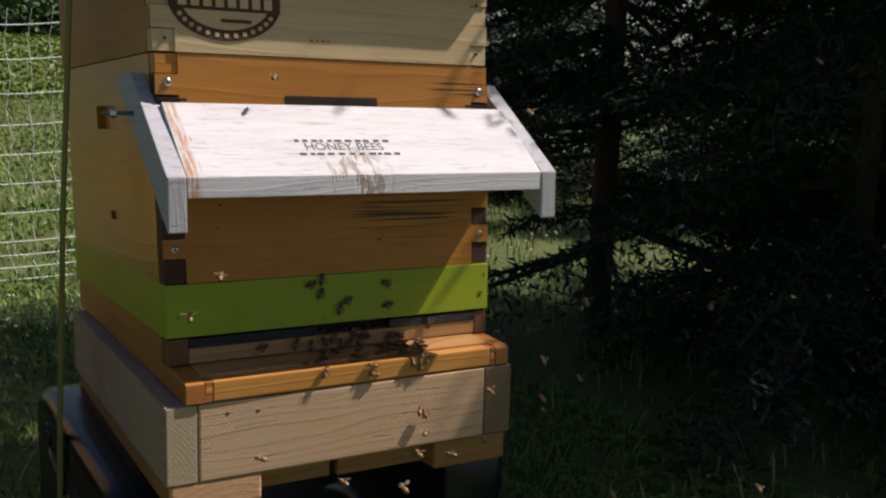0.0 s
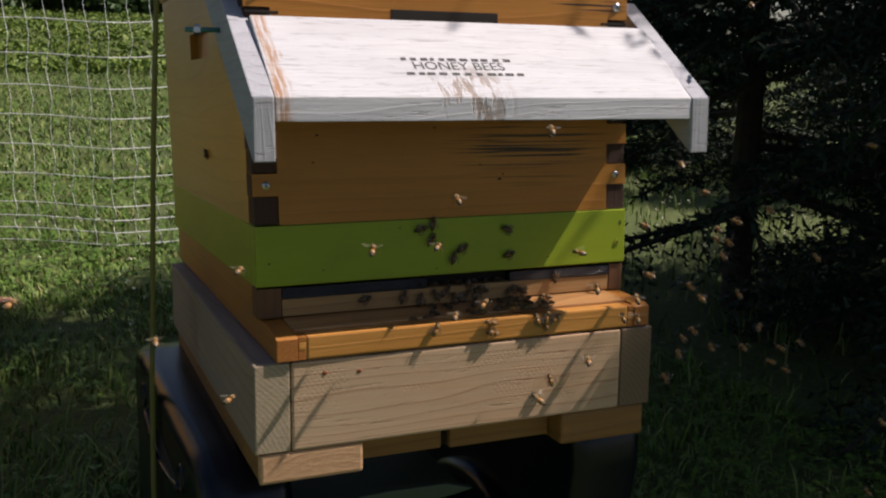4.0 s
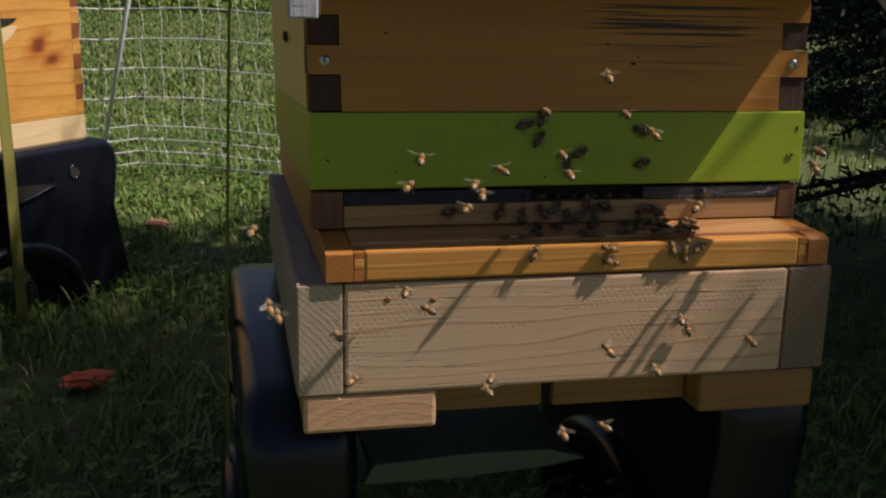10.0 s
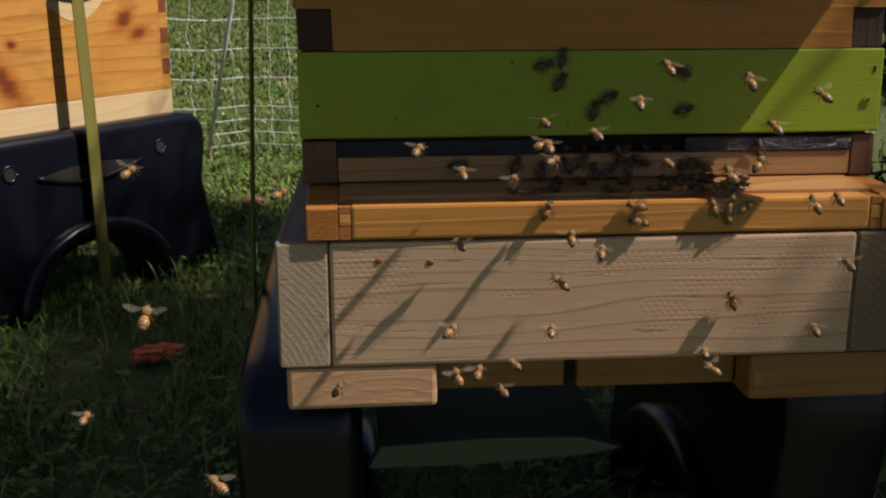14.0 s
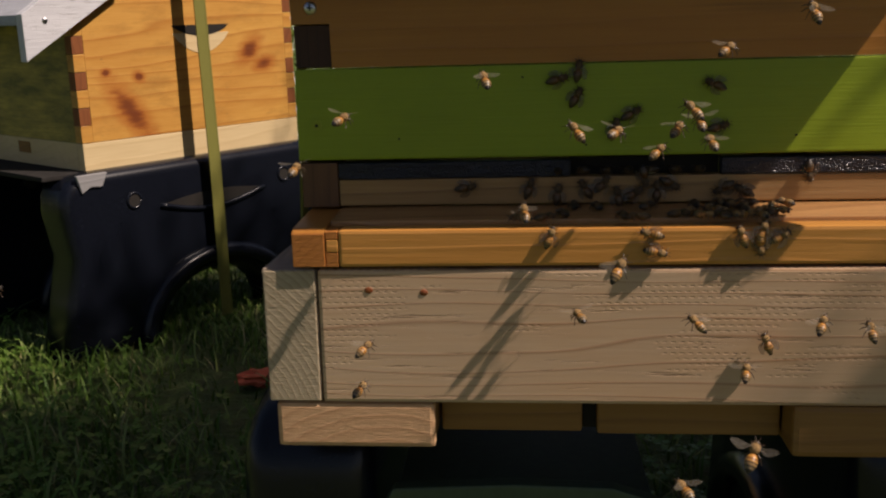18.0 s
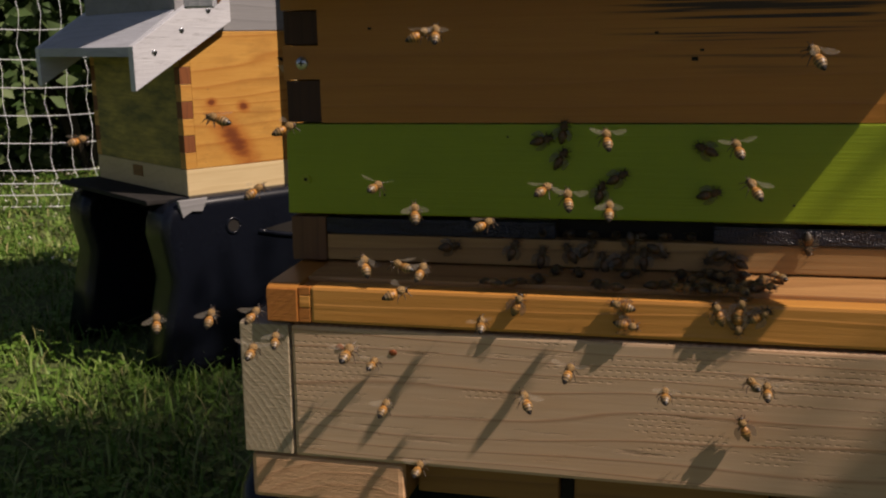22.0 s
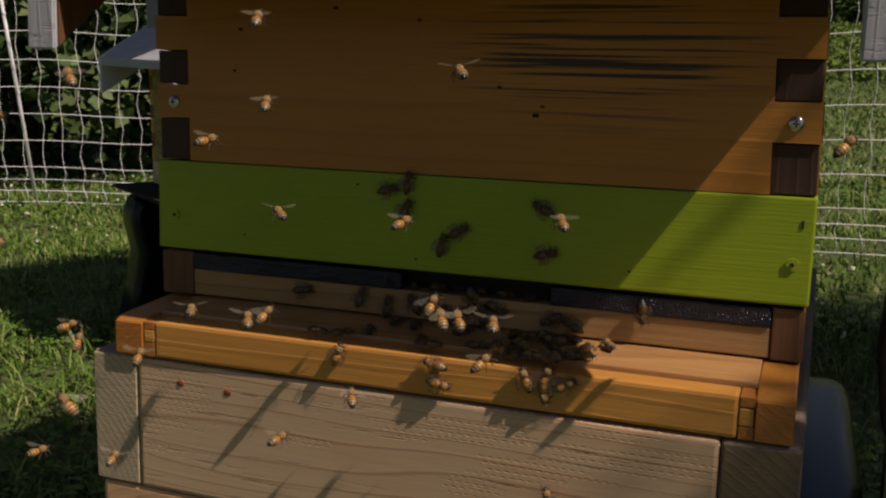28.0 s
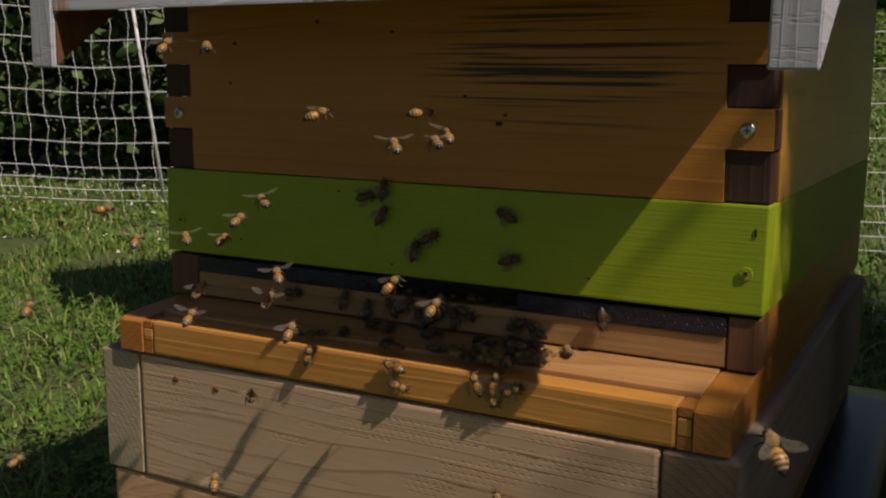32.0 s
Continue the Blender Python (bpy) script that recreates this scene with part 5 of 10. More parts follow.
# resting coats darkened: folded wings over them and the front's shade put in
BEE_ABDOMEN, SHADED_ABDOMEN = bee_coat("bee_abdomen", 0.0), bee_coat("shaded_bee_abdomen", 0.72)
BEE_WING = bee_wing("bee_wing", (0.62, 0.55, 0.44), (0.40, 0.33, 0.24), 0.11)
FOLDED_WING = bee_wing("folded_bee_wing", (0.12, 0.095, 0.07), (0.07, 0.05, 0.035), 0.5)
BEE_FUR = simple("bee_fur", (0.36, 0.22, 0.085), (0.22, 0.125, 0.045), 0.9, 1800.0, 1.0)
SHADED_FUR = simple("shaded_bee_fur", (0.12, 0.075, 0.035), (0.07, 0.042, 0.02), 0.9, 1800.0, 1.0)
BEE_DARK = simple("bee_chitin", (0.040, 0.024, 0.014), (0.070, 0.040, 0.020), 0.45, 900.0, 0.3)


def blob(rx, ry, rz, c, taper=0.0, seg=12, rings=9):
    bm = bmesh.new()
    bmesh.ops.create_uvsphere(bm, u_segments=seg, v_segments=rings, radius=1.0, matrix=Matrix.Rotation(math.pi / 2, 4, "X"))
    for v in bm.verts:
        k = 1 - taper * max(0.0, -v.co.y)
        v.co = Vector((v.co.x * rx * k + c[0], v.co.y * ry + c[1], v.co.z * rz * k + c[2]))
    return bm


def make_bee(spread, label, category="bee", sweep=0.0, bright=True):
    """A honey bee, nose along +y, its feet at z = 0."""
    b = thing("honey_bee", pose(0, 0, 0), label, category)
    part("head", blob(0.0017, 0.0011, 0.0016, (0, 0.0046, 0.0024)), BEE_DARK, b, "", True)
    part("thorax", blob(0.0024, 0.0026, 0.0023, (0, 0.0020, 0.0030)), BEE_FUR if bright else SHADED_FUR, b, "furry golden brown thorax" if bright else "brown furry thorax darkened for shade", True)
    part("abdomen", blob(0.0028, 0.0046, 0.0026, (0, -0.0046, 0.0026), 0.45, 14, 12), BEE_ABDOMEN if bright else SHADED_ABDOMEN, b, "banded amber and black abdomen" if bright else "faintly banded abdomen darkened for shade", True)
    for s in (-1, 1):
        wing = bmesh.new()
        base = Vector((s * 0.0012, 0.0022, 0.0048))
        along = Vector((s * (1.0 - 0.3 * sweep), 0.12 - 0.9 * sweep, 0.22 + 0.15 * sweep)) if spread else Vector((s * 0.30, -1.0, 0.06))
        along.normalize()
        wide = Vector((0, -1, 0.1)) if spread else Vector((s * 1.0, 0.25, -0.25))
        wide = (wide - along * wide.dot(along)).normalized()
        rim = ((0.0, 0.0), (0.003, 0.0004), (0.0065, 0.0002), (0.0088, 0.0010), (0.0092, 0.0020), (0.0080, 0.0030), (0.0060, 0.0040), (0.0042, 0.0042), (0.0025, 0.0034), (0.0010, 0.0014))
        top = [wing.verts.new(base + along * a + wide * (c - 0.0006)) for a, c in rim]
        wing.faces.new(top)
        part("wing", wing, BEE_WING if spread else FOLDED_WING, b, "clear veined wing")
        for k, (y0, y1, out) in enumerate(((0.0034, 0.0060, 0.0030), (0.0022, 0.0022, 0.0042), (0.0010, -0.0030, 0.0040))):
            leg = bmesh.new()
            low = -0.0016 if spread else 0.0
            knee = (s * out * 0.75, (y0 + y1) / 2, 0.0024 if not spread else 0.0010)
            rod(leg, (s * 0.0010, y0, 0.0018), knee, 0.00032, 5)
            rod(leg, knee, (s * out, y1, low), 0.00028, 5, 0.00016)
            part("leg", leg, BEE_DARK, b)
        feel = bmesh.new()
        rod(feel, (s * 0.0005, 0.0055, 0.0030), (s * 0.0013, 0.0072, 0.0034), 0.00018, 5)
        part("antenna", feel, BEE_DARK, b)
    return b


# shade is in this copy's coat; the golden copy is for sunlit spots
resting_bee = make_bee(False, "honey bee resting with folded wings on the hive front, darkened for shade", bright=False)
resting_bee["group"] = "bees resting on the hive"
crawling_bee = make_bee(False, "golden honey bee crawling on the landing board")
crawling_bee["group"] = "bees resting on the hive"
flying_bee = make_bee(True, "honey bee in flight with spread wings")
flying_bee["group"] = "bees in flight"
bee_count = [0, 0]


def on_wall(x, y, z, turn):
    """A pose on a face that looks to -y; turn: degrees of the nose from straight up."""
    a = radians(turn)
    nose, up = Vector((math.sin(a), 0, math.cos(a))), Vector((0, -1, 0))
    side = nose.cross(up)
    return Matrix(((side.x, nose.x, up.x, x), (side.y, nose.y, up.y, y), (side.z, nose.z, up.z, z), (0, 0, 0, 1)))


def bee_at_rest(m, golden=False):
    """m: where the bee would sit on a hive that stood square."""
    model = 1 if golden else 0
    m = (HIVE if m.translation.z > 0.505 else FLOOR) @ pose(-HX, -HY, 0) @ m
    bee_count[model] += 1
    ob = (resting_bee, crawling_bee)[model]
    if bee_count[model] == 1:
        ob.matrix_basis = m
        return ob
    return copy_thing(ob, m)


# every flying bee is built before the first one is keyed
swept_bee = make_bee(True, "honey bee hovering with its wings swept back", sweep=0.8)
swept_bee["group"] = "bees in flight"
flock = [flying_bee, swept_bee] + [copy_thing(swept_bee if i % 3 else flying_bee, pose(0, 0, 0)) for i in range(173)]


def bee_in_flight():
    return flock.pop()


def route(yaw, pitch, rows):
    """Rows of time and place for a bee that holds its heading and sways a little."""
    return [(t, pose(x, y, z, pitch + 7 * math.sin(t * 2.1 + yaw), 9 * math.sin(t * 1.7 + pitch), yaw + 14 * math.sin(t * 0.9 + yaw))) for t, x, y, z in rows]


def resting_bees():
    r = random.Random(21)
    wall = 1.0445
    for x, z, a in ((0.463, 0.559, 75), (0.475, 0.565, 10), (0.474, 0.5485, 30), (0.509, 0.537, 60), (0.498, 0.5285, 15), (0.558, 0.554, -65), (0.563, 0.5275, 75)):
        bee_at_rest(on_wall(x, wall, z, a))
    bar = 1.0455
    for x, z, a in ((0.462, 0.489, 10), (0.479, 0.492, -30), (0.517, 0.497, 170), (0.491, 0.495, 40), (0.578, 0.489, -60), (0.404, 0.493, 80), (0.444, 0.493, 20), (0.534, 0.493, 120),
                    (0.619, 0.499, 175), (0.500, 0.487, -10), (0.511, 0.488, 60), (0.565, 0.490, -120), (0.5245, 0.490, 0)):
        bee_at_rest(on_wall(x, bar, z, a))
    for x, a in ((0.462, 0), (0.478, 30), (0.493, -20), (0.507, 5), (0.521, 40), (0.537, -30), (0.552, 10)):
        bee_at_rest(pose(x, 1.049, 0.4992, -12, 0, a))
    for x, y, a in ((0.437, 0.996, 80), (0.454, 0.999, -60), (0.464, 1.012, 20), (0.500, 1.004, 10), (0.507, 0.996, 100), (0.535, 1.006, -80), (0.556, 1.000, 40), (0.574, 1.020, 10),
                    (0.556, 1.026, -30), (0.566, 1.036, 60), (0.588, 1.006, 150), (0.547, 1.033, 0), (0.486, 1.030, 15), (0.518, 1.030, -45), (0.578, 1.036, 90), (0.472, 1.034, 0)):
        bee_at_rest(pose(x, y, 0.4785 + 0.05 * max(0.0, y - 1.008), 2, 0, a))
    lip = 0.9893
    for x, z, a in ((0.456, 0.472, 20), (0.514, 0.4725, -75), (0.519, 0.461, 100), (0.579, 0.4745, 20), (0.578, 0.464, 175), (0.567, 0.4715, -20), (0.590, 0.4705, 60)):
        bee_at_rest(on_wall(x, lip, z, a), True)
    bee_at_rest(on_wall(0.583, 0.9868, 0.407, -20), True)
    for x, y, a in ((0.562, 1.008, 25), (0.573, 1.001, -70), (0.583, 1.013, 140), (0.592, 1.024, -15), (0.571, 1.029, 100), (0.602, 1.034, 30), (0.549, 0.999, -120), (0.555, 1.017, 60), (0.566, 0.998, 170), (0.580, 1.000, 20), (0.594, 1.010, -100), (0.541, 1.012, -35), (0.563, 1.038, 15)):
        bee_at_rest(pose(x, y, 0.4785 + 0.05 * max(0.0, y - 1.008), 2, 0, a), True)
    bee_at_rest(Matrix(((0, 0, -1, 0.293), (1, 0, 0, 1.27), (0, -1, 0, 0.625), (0, 0, 0, 1))) @ Matrix.Rotation(radians(50), 4, "Z"))


resting_bees()
porch_bees = [copy_thing(resting_bee, pose(0, 0, 0)) for i in range(2)]


def settle(bee, x, d, turn):
    """A bee that comes down on the porch board and stays there."""
    slope = math.degrees(math.atan2(0.073, 0.0905))
    spot = pose(x, HY - 0.099 + d * 0.778, 0.6955 + d * 0.628, slope - 2.9, 0, 0) @ pose(0, 0, 0, 0, 0, turn)
    walk(bee, [(t, Matrix.Translation(away) @ spot) for t, away in ((0, (1.3, -0.8, 0.5)), (3.0, (1.3, -0.8, 0.5)), (4.4, (0.22, -0.10, 0.12)), (5.0, (0, 0, 0)), (32, (0, 0, 0)))])


def motions():
    """The bees' flights past the hive."""
    settle(porch_bees[0], 0.648, 0.030, 20)
    settle(porch_bees[1], 0.655, 0.018, -15)
    walk(bee_in_flight(), route(-8, 33, [(0, 0.324, 0.955, 0.593), (0.5, 0.330, 0.955, 0.599), (1, 0.338, 0.955, 0.601), (1.5, 0.350, 0.955, 0.602), (2, 0.366, 0.955, 0.601), (3, 0.408, 0.955, 0.598), (3.5, 0.430, 0.955, 0.599), (4.1, 0.468, 0.955, 0.601), (4.7, 0.542, 0.955, 0.604), (5.3, 0.652, 0.955, 0.609), (5.9, 0.797, 0.955, 0.616), (6.3, 0.914, 0.955, 0.621), (7.3, 1.264, 0.805, 0.721), (9.8, 2.455, -0.690, 1.200), (32, 2.456, -0.689, 1.201)]))
    walk(bee_in_flight(), route(-35, 30, [(0, 0.295, 0.959, 0.553), (1, 0.352, 0.959, 0.568), (2, 0.417, 0.959, 0.591), (3, 0.487, 0.959, 0.621), (3.5, 0.518, 0.959, 0.637), (4.1, 0.572, 0.959, 0.665), (4.7, 0.676, 0.959, 0.719), (5.3, 0.830, 0.959, 0.798), (6.3, 1.180, 0.809, 0.898), (8.8, 2.096, -0.829, 1.200), (32, 2.097, -0.828, 1.201)]))
    walk(bee_in_flight(), route(-28, 22, [(0, 0.412, 1.036, 0.792), (0.5, 0.456, 1.036, 0.804), (1, 0.506, 1.036, 0.810), (1.5, 0.560, 1.036, 0.817), (2, 0.621, 1.036, 0.823), (2.5, 0.620, 1.036, 0.821), (3.1, 0.572, 0.956, 0.854), (4.1, 0.922, 0.806, 0.954), (6.6, 2.566, -0.416, 1.200), (32, 2.567, -0.415, 1.201)]))
    walk(bee_in_flight(), route(0, 30, [(0, 0.755, 1.036, 0.760), (1, 0.711, 1.036, 0.799), (1.5, 0.701, 1.036, 0.808), (2, 0.700, 1.036, 0.808), (2.6, 0.701, 1.036, 0.855), (2.8, 0.648, 0.958, 0.869), (3.8, 0.998, 0.808, 0.969), (6.3, 2.515, -0.900, 1.200), (32, 2.516, -0.899, 1.201)]))
    walk(bee_in_flight(), route(-30, 43, [(0, 0.803, 0.959, 0.527), (1, 0.857, 0.959, 0.528), (2, 0.925, 0.959, 0.530), (2.5, 0.965, 0.959, 0.534), (3, 1.000, 0.959, 0.540), (3.5, 1.024, 0.959, 0.552), (4.1, 1.066, 0.959, 0.573), (5.1, 1.416, 0.809, 0.673), (7.6, 2.292, -0.830, 1.200), (32, 2.293, -0.829, 1.201)]))
    walk(bee_in_flight(), route(-17, 19, [(0, 0.804, 0.965, 0.424), (0.5, 0.803, 0.965, 0.442), (1, 0.796, 0.965, 0.462), (1.8, 0.793, 0.965, 0.493), (2.4, 0.793, 0.965, 0.528), (3, 0.793, 0.965, 0.595), (3.6, 0.793, 0.965, 0.695), (4.2, 0.793, 0.965, 0.827), (5.2, 1.143, 0.815, 0.927), (7.7, 2.101, -0.684, 1.200), (32, 2.102, -0.683, 1.201)]))
    walk(bee_in_flight(), route(52, 44, [(0, 0.721, 0.936, 0.418), (1, 0.696, 0.936, 0.447), (1.5, 0.680, 0.936, 0.457), (2, 0.661, 0.936, 0.471), (2.5, 0.650, 0.936, 0.475), (3, 0.647, 0.936, 0.475), (3.6, 0.685, 0.936, 0.481), (4.2, 0.758, 0.936, 0.494), (4.8, 0.866, 0.936, 0.512), (5.2, 0.958, 0.936, 0.528), (6.2, 1.308, 0.786, 0.628), (8.7, 2.578, -0.710, 1.200), (32, 2.579, -0.709, 1.201)]))
    walk(bee_in_flight(), route(7, 27, [(0, 1.113, 0.950, 0.384), (0.5, 1.123, 0.950, 0.367), (1, 1.137, 0.950, 0.342), (1.5, 1.154, 0.950, 0.312), (2, 1.165, 0.950, 0.282), (2.6, 1.184, 0.950, 0.230), (3, 1.207, 0.950, 0.168), (4, 1.557, 0.800, 0.268), (6.5, 2.277, -0.770, 1.200), (32, 2.278, -0.769, 1.201)]))
    walk(bee_in_flight(), route(2, 27, [(0, 0.778, 0.860, 0.312), (0.5, 0.778, 0.860, 0.312), (1, 0.827, 0.860, 0.317), (1.5, 0.871, 0.860, 0.327), (2, 0.909, 0.860, 0.336), (2.5, 0.944, 0.860, 0.339), (3, 0.972, 0.860, 0.340), (3.5, 0.952, 0.860, 0.346), (4.1, 0.917, 0.860, 0.356), (4.7, 0.850, 0.860, 0.377), (5.3, 0.750, 0.860, 0.406), (5.9, 0.618, 0.860, 0.446), (6.5, 0.454, 0.860, 0.495), (7.1, 0.257, 0.860, 0.554), (7.7, 0.028, 0.860, 0.623), (8.7, -0.322, 0.710, 0.723), (11.2, -1.685, -0.840, 1.200), (32, -1.684, -0.839, 1.201)]))
    walk(bee_in_flight(), route(-62, 32, [(0, 1.025, 0.956, 0.501), (1, 1.047, 0.956, 0.465), (2, 1.082, 0.956, 0.413), (2.5, 1.109, 0.956, 0.381), (3.1, 1.156, 0.956, 0.325), (3.3, 1.181, 0.956, 0.295), (4.3, 1.531, 0.806, 0.395), (6.8, 2.029, -0.662, 1.200), (32, 2.030, -0.661, 1.201)]))
    walk(bee_in_flight(), route(35, 41, [(0, 0.488, 0.860, 0.374), (0.5, 0.477, 0.860, 0.395), (1, 0.467, 0.860, 0.411), (1.5, 0.453, 0.860, 0.425), (2, 0.439, 0.860, 0.429), (2.5, 0.454, 0.860, 0.430), (3, 0.463, 0.860, 0.430), (3.5, 0.464, 0.860, 0.430), (4.1, 0.509, 0.860, 0.436), (4.7, 0.595, 0.860, 0.449), (5.3, 0.723, 0.860, 0.467), (5.9, 0.893, 0.860, 0.492), (6.9, 1.243, 0.710, 0.592), (9.4, 2.155, -0.753, 1.200), (32, 2.156, -0.752, 1.201)]))
    walk(bee_in_flight(), route(8, 45, [(0, 0.730, 0.950, 0.462), (0.5, 0.715, 0.950, 0.463), (1.5, 0.674, 0.950, 0.474), (2, 0.654, 0.950, 0.483), (3, 0.639, 0.950, 0.487), (3.5, 0.635, 0.950, 0.487), (4.1, 0.671, 0.950, 0.493), (4.7, 0.741, 0.950, 0.506), (5.3, 0.844, 0.950, 0.524), (5.9, 0.981, 0.950, 0.549), (6.9, 1.331, 0.800, 0.649), (9.4, 1.811, -0.634, 1.200), (32, 1.812, -0.633, 1.201)]))
    walk(bee_in_flight(), route(4, 14, [(0, 0.732, 0.943, 0.397), (0.5, 0.721, 0.943, 0.412), (1, 0.711, 0.943, 0.415), (2.5, 0.699, 0.943, 0.407), (3.1, 0.735, 0.943, 0.410), (3.7, 0.805, 0.943, 0.416), (4.3, 0.908, 0.943, 0.424), (4.9, 1.045, 0.943, 0.435), (5.9, 1.395, 0.793, 0.535), (8.4, 2.426, -0.777, 1.200), (32, 2.427, -0.776, 1.201)]))
    walk(bee_in_flight(), route(32, 26, [(0, 1.019, 0.952, 0.221), (0.3, 1.019, 0.952, 0.221), (1, 1.000, 0.952, 0.250), (1.4, 0.993, 0.952, 0.263), (2, 0.978, 0.952, 0.291), (2.6, 0.948, 0.952, 0.346), (3.2, 0.905, 0.952, 0.427), (3.8, 0.847, 0.952, 0.534), (4.4, 0.775, 0.952, 0.668), (5, 0.689, 0.952, 0.828), (6, 1.039, 0.802, 0.928), (8.5, 2.591, -0.753, 1.200), (32, 2.592, -0.752, 1.201)]))
    walk(bee_in_flight(), route(61, 12, [(0, 0.605, 0.953, 0.357), (1.5, 0.498, 0.953, 0.335), (2, 0.463, 0.953, 0.331), (2.6, 0.402, 0.953, 0.324), (3.2, 0.285, 0.953, 0.311), (4.2, -0.065, 0.803, 0.411), (6.7, -1.455, -0.698, 1.200), (32, -1.454, -0.697, 1.201)]))
    walk(bee_in_flight(), route(37, 21, [(0, 0.455, 0.935, 0.357), (1, 0.419, 0.935, 0.347), (1.6, 0.386, 0.935, 0.337), (2, 0.347, 0.935, 0.324), (3, -0.003, 0.785, 0.424), (5.5, -1.340, -0.850, 1.200), (32, -1.339, -0.849, 1.201)]))
    walk(bee_in_flight(), route(13, 22, [(0, 0.649, 0.942, 0.433), (0.5, 0.639, 0.942, 0.434), (1.5, 0.636, 0.942, 0.404), (2, 0.637, 0.942, 0.410), (2.5, 0.636, 0.942, 0.438), (3, 0.636, 0.942, 0.438), (3.6, 0.679, 0.942, 0.444), (4.2, 0.762, 0.942, 0.457), (4.8, 0.885, 0.942, 0.475), (5.2, 0.990, 0.942, 0.491), (6.2, 1.340, 0.792, 0.591), (8.7, 2.037, -0.635, 1.200), (32, 2.038, -0.634, 1.201)]))
    walk(bee_in_flight(), route(-32, 18, [(0, 0.565, 0.944, 0.394), (1.5, 0.591, 0.944, 0.395), (2.5, 0.596, 0.944, 0.407), (3, 0.592, 0.944, 0.413), (3.5, 0.584, 0.944, 0.419), (4.1, 0.613, 0.944, 0.436), (4.7, 0.669, 0.944, 0.469), (5.3, 0.753, 0.944, 0.517), (5.9, 0.863, 0.944, 0.581), (6.1, 0.906, 0.944, 0.606), (7.1, 1.256, 0.794, 0.706), (9.6, 2.396, -0.605, 1.200), (32, 2.397, -0.604, 1.201)]))
    walk(bee_in_flight(), route(14, 29, [(0, 0.566, 0.964, 0.362), (1, 0.569, 0.964, 0.362), (1.5, 0.574, 0.964, 0.362), (2.1, 0.626, 0.964, 0.368), (2.7, 0.726, 0.964, 0.381), (3.3, 0.874, 0.964, 0.399), (3.9, 1.070, 0.964, 0.424), (4.1, 1.146, 0.964, 0.433), (5.1, 1.496, 0.814, 0.533), (7.6, 2.164, -0.442, 1.200), (32, 2.165, -0.441, 1.201)]))
    walk(bee_in_flight(), route(-15, 31, [(0, 0.657, 0.960, 0.367), (1, 0.676, 0.960, 0.365), (2, 0.688, 0.960, 0.370), (3, 0.690, 0.960, 0.376), (3.5, 0.686, 0.960, 0.382), (4.1, 0.722, 0.960, 0.399), (4.7, 0.792, 0.960, 0.432), (5.3, 0.895, 0.960, 0.480), (5.7, 0.982, 0.960, 0.521), (6.7, 1.332, 0.810, 0.621), (9.2, 1.812, -0.511, 1.200), (32, 1.813, -0.510, 1.201)]))
    walk(bee_in_flight(), route(42, 44, [(0, 1.175, 0.940, 0.842), (1, 1.108, 0.940, 0.851), (2, 1.041, 0.940, 0.863), (2.6, 0.984, 0.940, 0.872), (2.8, 0.953, 0.940, 0.876), (3.8, 1.303, 0.790, 0.976), (6.3, 2.367, -0.584, 1.200), (32, 2.368, -0.583, 1.201)]))
    walk(bee_in_flight(), route(62, 15, [(0, 0.369, 0.961, 0.389), (0.2, 0.369, 0.961, 0.389), (0.5, 0.361, 0.961, 0.394), (1, 0.325, 0.961, 0.427), (1.2, 0.313, 0.961, 0.438), (1.8, 0.261, 0.961, 0.486), (2.4, 0.160, 0.961, 0.578), (3, 0.011, 0.961, 0.715), (4, -0.339, 0.811, 0.815), (6.5, -1.715, -0.804, 1.200), (32, -1.714, -0.803, 1.201)]))
    walk(bee_in_flight(), route(-38, 41, [(0, 0.554, 0.939, 0.425), (0.5, 0.554, 0.939, 0.425), (1.5, 0.559, 0.939, 0.425), (2.1, 0.604, 0.939, 0.430), (2.7, 0.690, 0.939, 0.439), (3.3, 0.818, 0.939, 0.452), (3.9, 0.988, 0.939, 0.470), (4.1, 1.054, 0.939, 0.477), (5.1, 1.404, 0.789, 0.577), (7.6, 2.037, -0.485, 1.200), (32, 2.038, -0.484, 1.201)]))
    walk(bee_in_flight(), route(-12, 13, [(0, 1.430, 0.750, 0.717), (1.9, 1.430, 0.750, 0.717), (2.9, 1.080, 0.900, 0.617), (3.1, 0.991, 0.900, 0.620), (3.7, 0.762, 0.900, 0.629), (4.3, 0.589, 0.900, 0.635), (4.9, 0.472, 0.900, 0.640), (5.5, 0.412, 0.900, 0.642), (7, 0.382, 0.900, 0.662), (7.5, 0.375, 0.900, 0.670), (8.5, 0.378, 0.900, 0.672), (9, 0.444, 0.900, 0.671), (9.6, 0.559, 0.900, 0.669), (10, 0.695, 0.900, 0.667), (11, 1.045, 0.750, 0.767), (13.5, 2.356, -0.684, 1.200), (32, 2.357, -0.683, 1.201)]))
